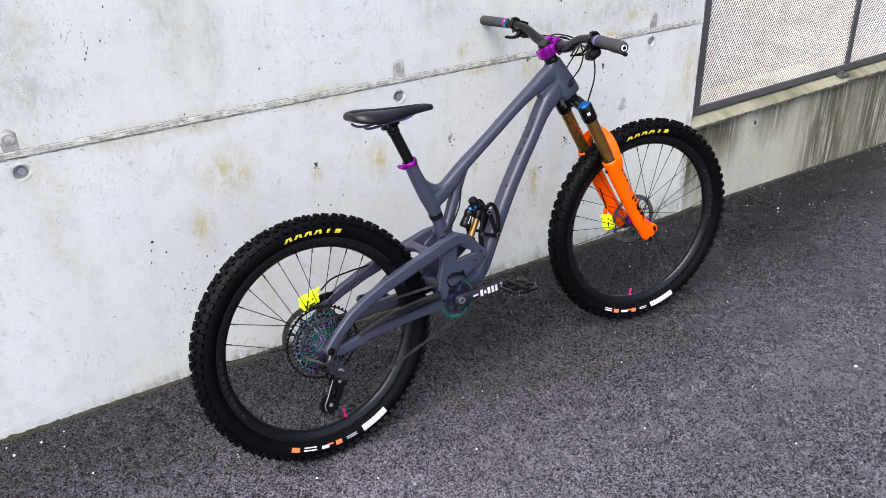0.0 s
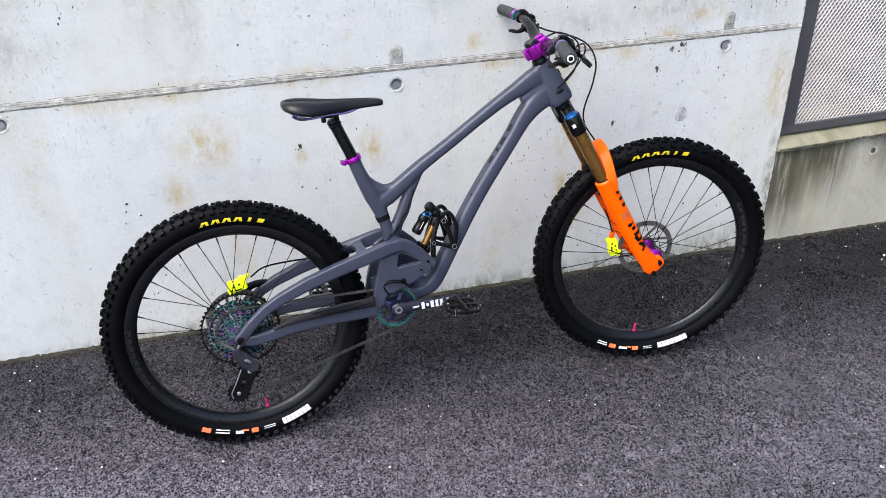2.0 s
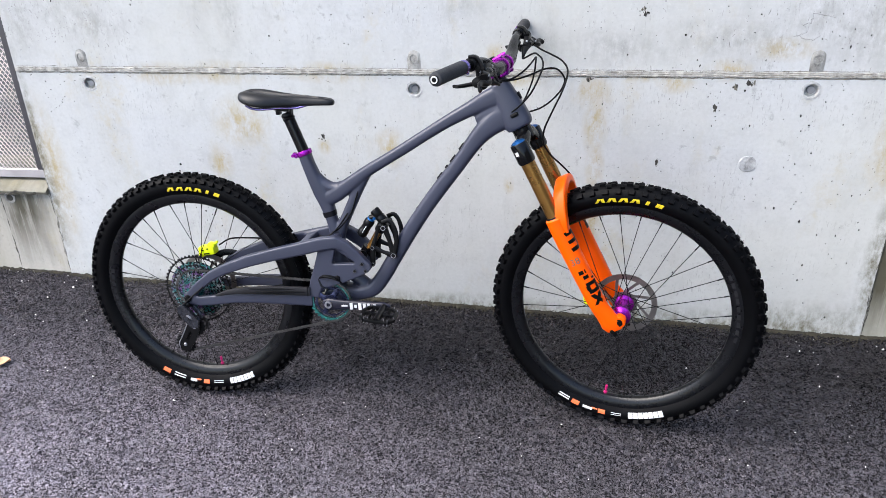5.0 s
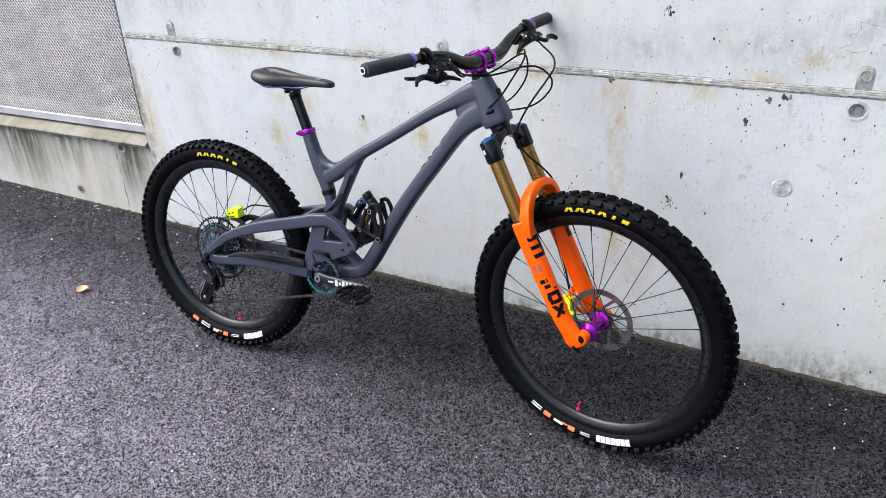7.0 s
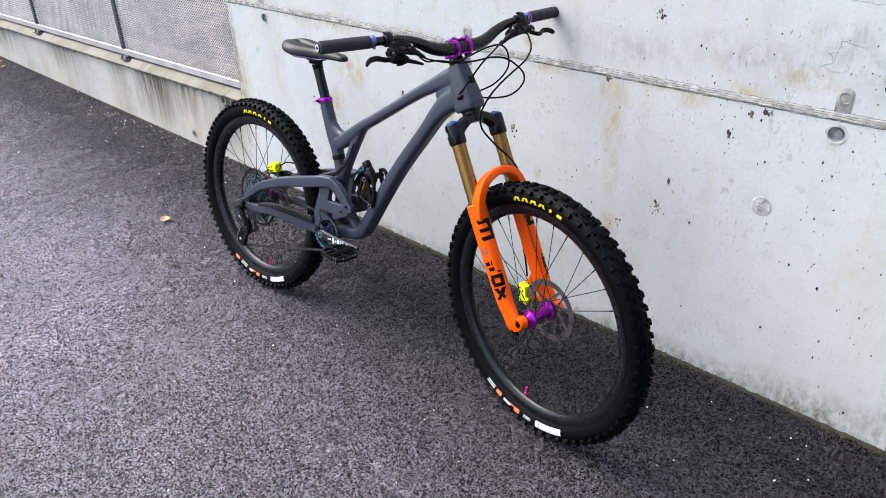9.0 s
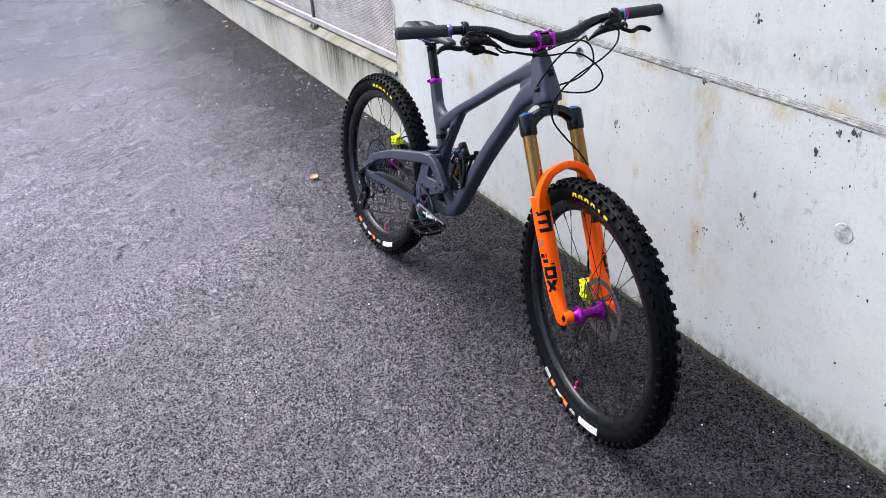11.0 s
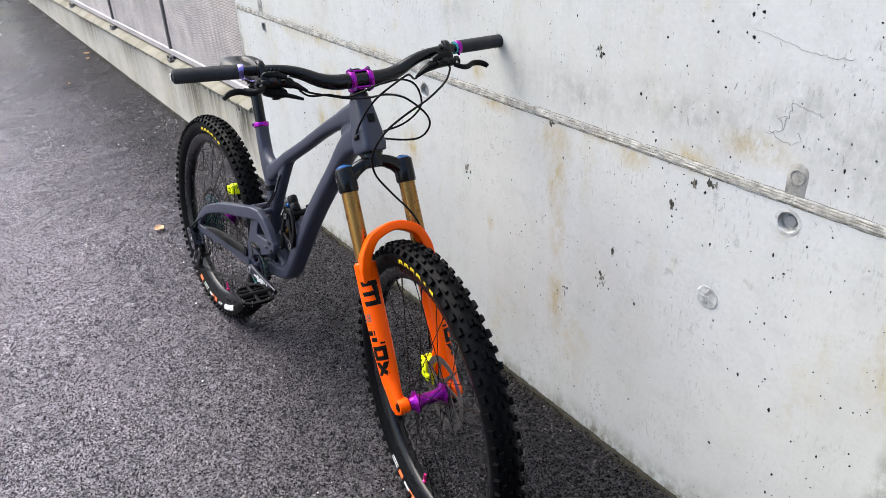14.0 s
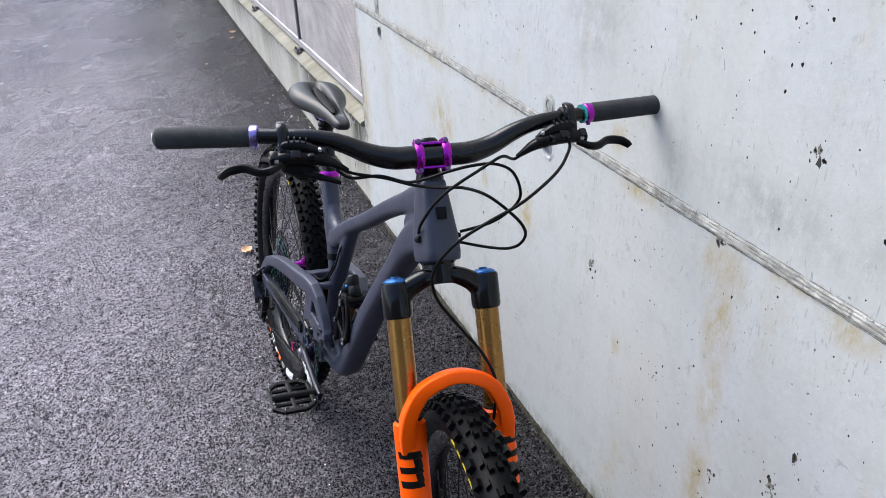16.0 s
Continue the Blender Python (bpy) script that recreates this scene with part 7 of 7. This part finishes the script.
bm = bmesh.new()
ts = [0.398, 0.33, 0.262, 0.225, 0.195, 0.16, 0.13, 0.095, 0.062, 0.030]
pts = [bar_at(t) + Vector((0, -t, 0)) for t in ts] + [bar_at(0)] + [bar_at(t) + Vector((0, t, 0)) for t in ts[::-1]]
rs = [0.0111, 0.0111, 0.0111, 0.0112, 0.0115, 0.0124, 0.0138, 0.0158, 0.0174, 0.0174]
tube(bm, pts, rs + [0.0174] + rs[::-1], 22, (1, 0, 0.2), 2, 5)
spin(bm, STEER)
handlebar = part("handlebar", bm, "bar", bike, "black riser handlebar with one grip touching the wall")
for s in (-1, 1):
    Y = Vector((0, s, 0))

    def on_bar(t, f=0.0, u=0.0):
        return bar_at(t) + Y * t + Vector((f, 0, u))

    bm = bmesh.new()
    along = [(0.268, 0.0150), (0.2715, 0.0158)]
    for k in range(24):
        t = 0.276 + k * 0.0048
        along += [(t, 0.0157), (t + 0.0011, 0.0160), (t + 0.0022, 0.0157)]
    along += [(0.393, 0.0163), (0.399, 0.0150), (0.4015, 0.0115)]
    tube(bm, [on_bar(t) for t, r in along], [r for t, r in along], 28, (1, 0, 0.2))
    spin(bm, STEER)
    grip = part("grip", bm, "grip", handlebar, "dark grey ribbed rubber grip")
    bm = bmesh.new()
    tube(bm, [on_bar(0.2565), on_bar(0.2575), on_bar(0.2665), on_bar(0.268)], [0.0148, 0.0160, 0.0160, 0.0150], 28, (1, 0, 0.2))
    lathe(bm, on_bar(0.262, 0.009, -0.012), on_bar(0.262, 0.011, -0.0165), ((0, 0.0036), (1, 0.0030)), 10)
    spin(bm, STEER)
    part("lock_ring", bm, "violet" if s < 0 else "purple", grip, "iridescent purple lock ring")
    if s > 0:
        bm = bmesh.new()
        tube(bm, [on_bar(0.2505), on_bar(0.2512), on_bar(0.2560), on_bar(0.2566)], [0.0125, 0.0150, 0.0150, 0.0125], 24, (1, 0, 0.2))
        spin(bm, STEER)
        part("spacer_ring", bm, "ring", grip, "teal oil-slick ring")
    bm = bmesh.new()
    lathe(bm, on_bar(0.4005), on_bar(0.4045), ((0, 0.0105), (0.6, 0.0100), (1, 0.007)), 20)
    spin(bm, STEER)
    part("bar_plug", bm, "black", grip)
    bm = bmesh.new()
    ring_band(bm, on_bar(0.4048), (0, s, 0), ((-0.002, 0.0085), (0.0006, 0.0080), (0.0006, 0.0055), (-0.002, 0.0050)), 24)
    spin(bm, STEER)
    part("plug_mark", bm, "white_print", grip)
    # brake lever: clamp, cylinder, blade
    bm = bmesh.new()
    tube(bm, [on_bar(0.214), on_bar(0.216), on_bar(0.227), on_bar(0.229)], [0.0135, 0.0160, 0.0160, 0.0135], 24, (1, 0, 0.2))
    box(bm, on_bar(0.2215, 0.016, -0.006), (0.020, 0.012, 0.016), Matrix.Rotation(radians(25), 4, "Y"), 0.003)
    tube(bm, [on_bar(0.245, 0.040, -0.024), on_bar(0.222, 0.034, -0.020), on_bar(0.190, 0.030, -0.020), on_bar(0.160, 0.027, -0.024), on_bar(0.140, 0.026, -0.029)], [(0.007, 0.009), (0.0105, 0.012), (0.0105, 0.012), (0.008, 0.009), (0.0045, 0.0045)], 14, (0, 0, 1), 2.4, 4)
    tube(bm, [on_bar(0.228, 0.031, -0.006), on_bar(0.220, 0.030, -0.004), on_bar(0.196, 0.028, -0.005), on_bar(0.176, 0.027, -0.010), on_bar(0.166, 0.026, -0.014)], [(0.004, 0.005), (0.0085, 0.0075), (0.0085, 0.0075), (0.0065, 0.006), (0.004, 0.004)], 12, (0, 0, 1), 3.0, 3)
    tube(bm, [on_bar(0.224, 0.008, 0.013), on_bar(0.2215, 0.018, 0.010), on_bar(0.2215, 0.027, 0.0)], [(0.005, 0.004), (0.0055, 0.0045), (0.005, 0.004)], 10, (0, 1, 0), 3.0, 3)
    for k in range(4):
        tube(bm, [on_bar(0.216 - 0.008 * k, 0.0285, 0.0035), on_bar(0.214 - 0.008 * k, 0.0285, 0.0035)], [0.0072 - 0.0005 * k] * 2, 10, (1, 0, 0))
    spin(bm, STEER)
    lever = part("brake_lever", bm, "black", handlebar, "black hydraulic brake lever")
    # clamp bracket, with a hinge pin, that reaches from the top of the bar down to the cylinder
    bm = bmesh.new()
    tube(bm, [on_bar(0.224, -0.004, 0.0185), on_bar(0.2235, 0.010, 0.0185), on_bar(0.223, 0.022, 0.008), on_bar(0.2215, 0.032, -0.010), on_bar(0.219, 0.037, -0.026)], [(0.0065, 0.0035), (0.0075, 0.0045), (0.0070, 0.0050), (0.0085, 0.0065), (0.0070, 0.0060)], 12, (0, 1, 0), 4.0, 3)
    box(bm, on_bar(0.2065, 0.036, -0.014), (0.018, 0.016, 0.012), Matrix.Rotation(radians(35), 4, "Y"), 0.003)
    box(bm, on_bar(0.186, 0.037, -0.015), (0.012, 0.010, 0.010), Matrix.Rotation(radians(20), 4, "Y"), 0.002)
    box(bm, on_bar(0.238, 0.040, -0.018), (0.016, 0.012, 0.014), Matrix.Rotation(radians(30), 4, "Y"), 0.003)
    spin(bm, STEER)
    part("lever_bracket", bm, "gloss", lever)
    bm = bmesh.new()
    tube(bm, [on_bar(0.152, 0.0268, -0.0262), on_bar(0.143, 0.0264, -0.0280), on_bar(0.132, 0.0262, -0.0310)], [0.0062, 0.0052, 0.0034], 12, (0, 0, 1), 2, 3)
    spin(bm, STEER)
    part("hose_boot", bm, "plastic", lever)
    bm = bmesh.new()
    tube(bm, [on_bar(0.228, 0.044, -0.026), on_bar(0.246, 0.056, -0.032), on_bar(0.262, 0.056, -0.034), on_bar(0.280, 0.050, -0.030), on_bar(0.300, 0.054, -0.031), on_bar(0.312, 0.060, -0.036), on_bar(0.316, 0.064, -0.040)], [(0.005, 0.0045), (0.006, 0.005), (0.0065, 0.0045), (0.007, 0.004), (0.007, 0.004), (0.0065, 0.004), (0.005, 0.0035)], 12, (0, 0, 1), 2.6, 4)
    spin(bm, STEER)
    part("lever_blade", bm, "black", lever)
    for t, f, u in ((0.235, 0.047, -0.022), (0.172, 0.030, -0.008), (0.2215, 0.014, 0.0125), (0.2215, 0.022, -0.0175)):
        bm = bmesh.new()
        lathe(bm, on_bar(t, f, u), on_bar(t, f + 0.001, u + 0.0042), ((0, 0.0033), (0.8, 0.0031), (1, 0.0024)), 12)
        spin(bm, STEER)
        part("pivot_screw", bm, "silver", lever)
    # shifter pod on the right, dropper remote on the left
    bm = bmesh.new()
    if s < 0:
        tube(bm, [on_bar(0.206, 0.012, -0.032), on_bar(0.202, 0.013, -0.033), on_bar(0.192, 0.014, -0.034), on_bar(0.174, 0.015, -0.036), on_bar(0.160, 0.017, -0.037), on_bar(0.154, 0.018, -0.037)], [(0.006, 0.005), (0.016, 0.011), (0.020, 0.0135), (0.020, 0.0135), (0.014, 0.010), (0.005, 0.004)], 18, (1, 0, 0.3), 2.3, 3)
        lathe(bm, on_bar(0.182, 0.010, -0.020), on_bar(0.182, 0.007, -0.008), ((0, 0.009), (1, 0.007)), 12)
        lathe(bm, on_bar(0.178, 0.016, -0.048), on_bar(0.178, 0.017, -0.052), ((0, 0.010), (0.5, 0.010), (1, 0.007)), 16)
        tube(bm, [on_bar(0.185, -0.004, -0.040), on_bar(0.215, -0.020, -0.042), on_bar(0.235, -0.026, -0.040)], [(0.004, 0.010), (0.004, 0.008), (0.004, 0.009)], 10, (0, 0, 1), 3, 3)
        tube(bm, [on_bar(0.175, 0.030, -0.036), on_bar(0.150, 0.036, -0.036), on_bar(0.125, 0.036, -0.036)], [0.006, 0.005, 0.0032], 10, (0, 0, 1), 2, 3)
        bmesh.ops.translate(bm, verts=bm.verts, vec=(0, -0.020, -0.006))
    else:
        tube(bm, [on_bar(0.198, 0.004, -0.014), on_bar(0.190, -0.004, -0.028), on_bar(0.200, -0.018, -0.036), on_bar(0.222, -0.028, -0.036)], [(0.008, 0.007), (0.008, 0.008), (0.005, 0.009), (0.004, 0.010)], 12, (0, 0, 1), 3, 3)
        lathe(bm, on_bar(0.190, 0.010, -0.030), on_bar(0.165, 0.018, -0.030), ((0, 0.009), (0.6, 0.007), (1, 0.0035)), 12)
    spin(bm, STEER)
    part("shifter" if s < 0 else "dropper_remote", bm, "plastic", handlebar, "black gear shifter pod" if s < 0 else "black seatpost remote lever")
    bm = bmesh.new()
    lathe(bm, on_bar(0.165, 0.026, -0.022), on_bar(0.180, 0.031, -0.020), ((0, 0.0105), (1, 0.0105)), 14)
    spin(bm, STEER)
    part("print_band", bm, "plastic", lever)

# hoses from bar to frame
HP = [STEER @ (bar_at(t) + Vector((f, -t, u))) for t, f, u in ((0.150, 0.0265, -0.0265), (0.128, 0.027, -0.033))]


def routed(pts, r):
    part("control_hose", hose(pts, r, 10, 8), "plastic", bike)



routed([(0.925, 0.190, 1.068), (0.965, 0.200, 1.070), (0.995, 0.178, 1.058), (1.023, 0.148, 1.049), (1.050, 0.108, 1.039), (1.067, 0.064, 1.022), (1.066, 0.018, 0.998), (1.056, -0.016, 0.970), (1.042, -0.033, 0.940), (1.029, -0.040, 0.910), (1.018, -0.037, 0.880), (1.016, -0.022, 0.843), (1.036, 0.010, 0.803), (1.066, 0.038, 0.770), (1.092, 0.052, 0.738), (1.100, 0.054, 0.700), (1.104, 0.056, 0.640), (1.122, 0.060, 0.560), (1.148, 0.060, 0.480), (1.160, 0.058, 0.440)], 0.0025)
routed([STEER @ (bar_at(0.150) + Vector((0.0265, 0.150, -0.0265))), STEER @ (bar_at(0.128) + Vector((0.027, 0.128, -0.032))), (0.976, 0.079, 1.059), (0.991, 0.052, 1.057), (1.002, 0.025, 1.049), (1.006, -0.002, 1.036), (1.001, -0.022, 1.018), (0.992, -0.036, 0.995), (0.980, -0.041, 0.972), (0.966, -0.041, 0.953), (0.950, -0.036, 0.936), (0.932, -0.028, 0.920)], 0.0024)
routed([*HP, (0.905, -0.080, 1.006), (0.935, -0.048, 1.005), (0.972, -0.022, 1.014), (1.010, 0.000, 1.028), (1.040, 0.026, 1.026), (1.060, 0.062, 1.000), (1.058, 0.084, 0.976), (1.046, 0.094, 0.954), (1.024, 0.097, 0.930), (1.000, 0.090, 0.914), (0.975, 0.065, 0.908), (0.952, 0.034, 0.908)], 0.0024)
routed([*[q + Vector((0.003, 0, -0.007)) for q in HP], (0.900, -0.086, 1.008), (0.930, -0.055, 1.008), (0.955, -0.034, 1.022), (0.972, -0.010, 1.038), (0.981, 0.024, 1.049), (0.984, 0.060, 1.051), (0.982, 0.092, 1.038), (0.979, 0.112, 1.012), (0.974, 0.120, 0.985), (0.966, 0.108, 0.960), (0.957, 0.080, 0.938), (0.948, 0.036, 0.924)], 0.0024)
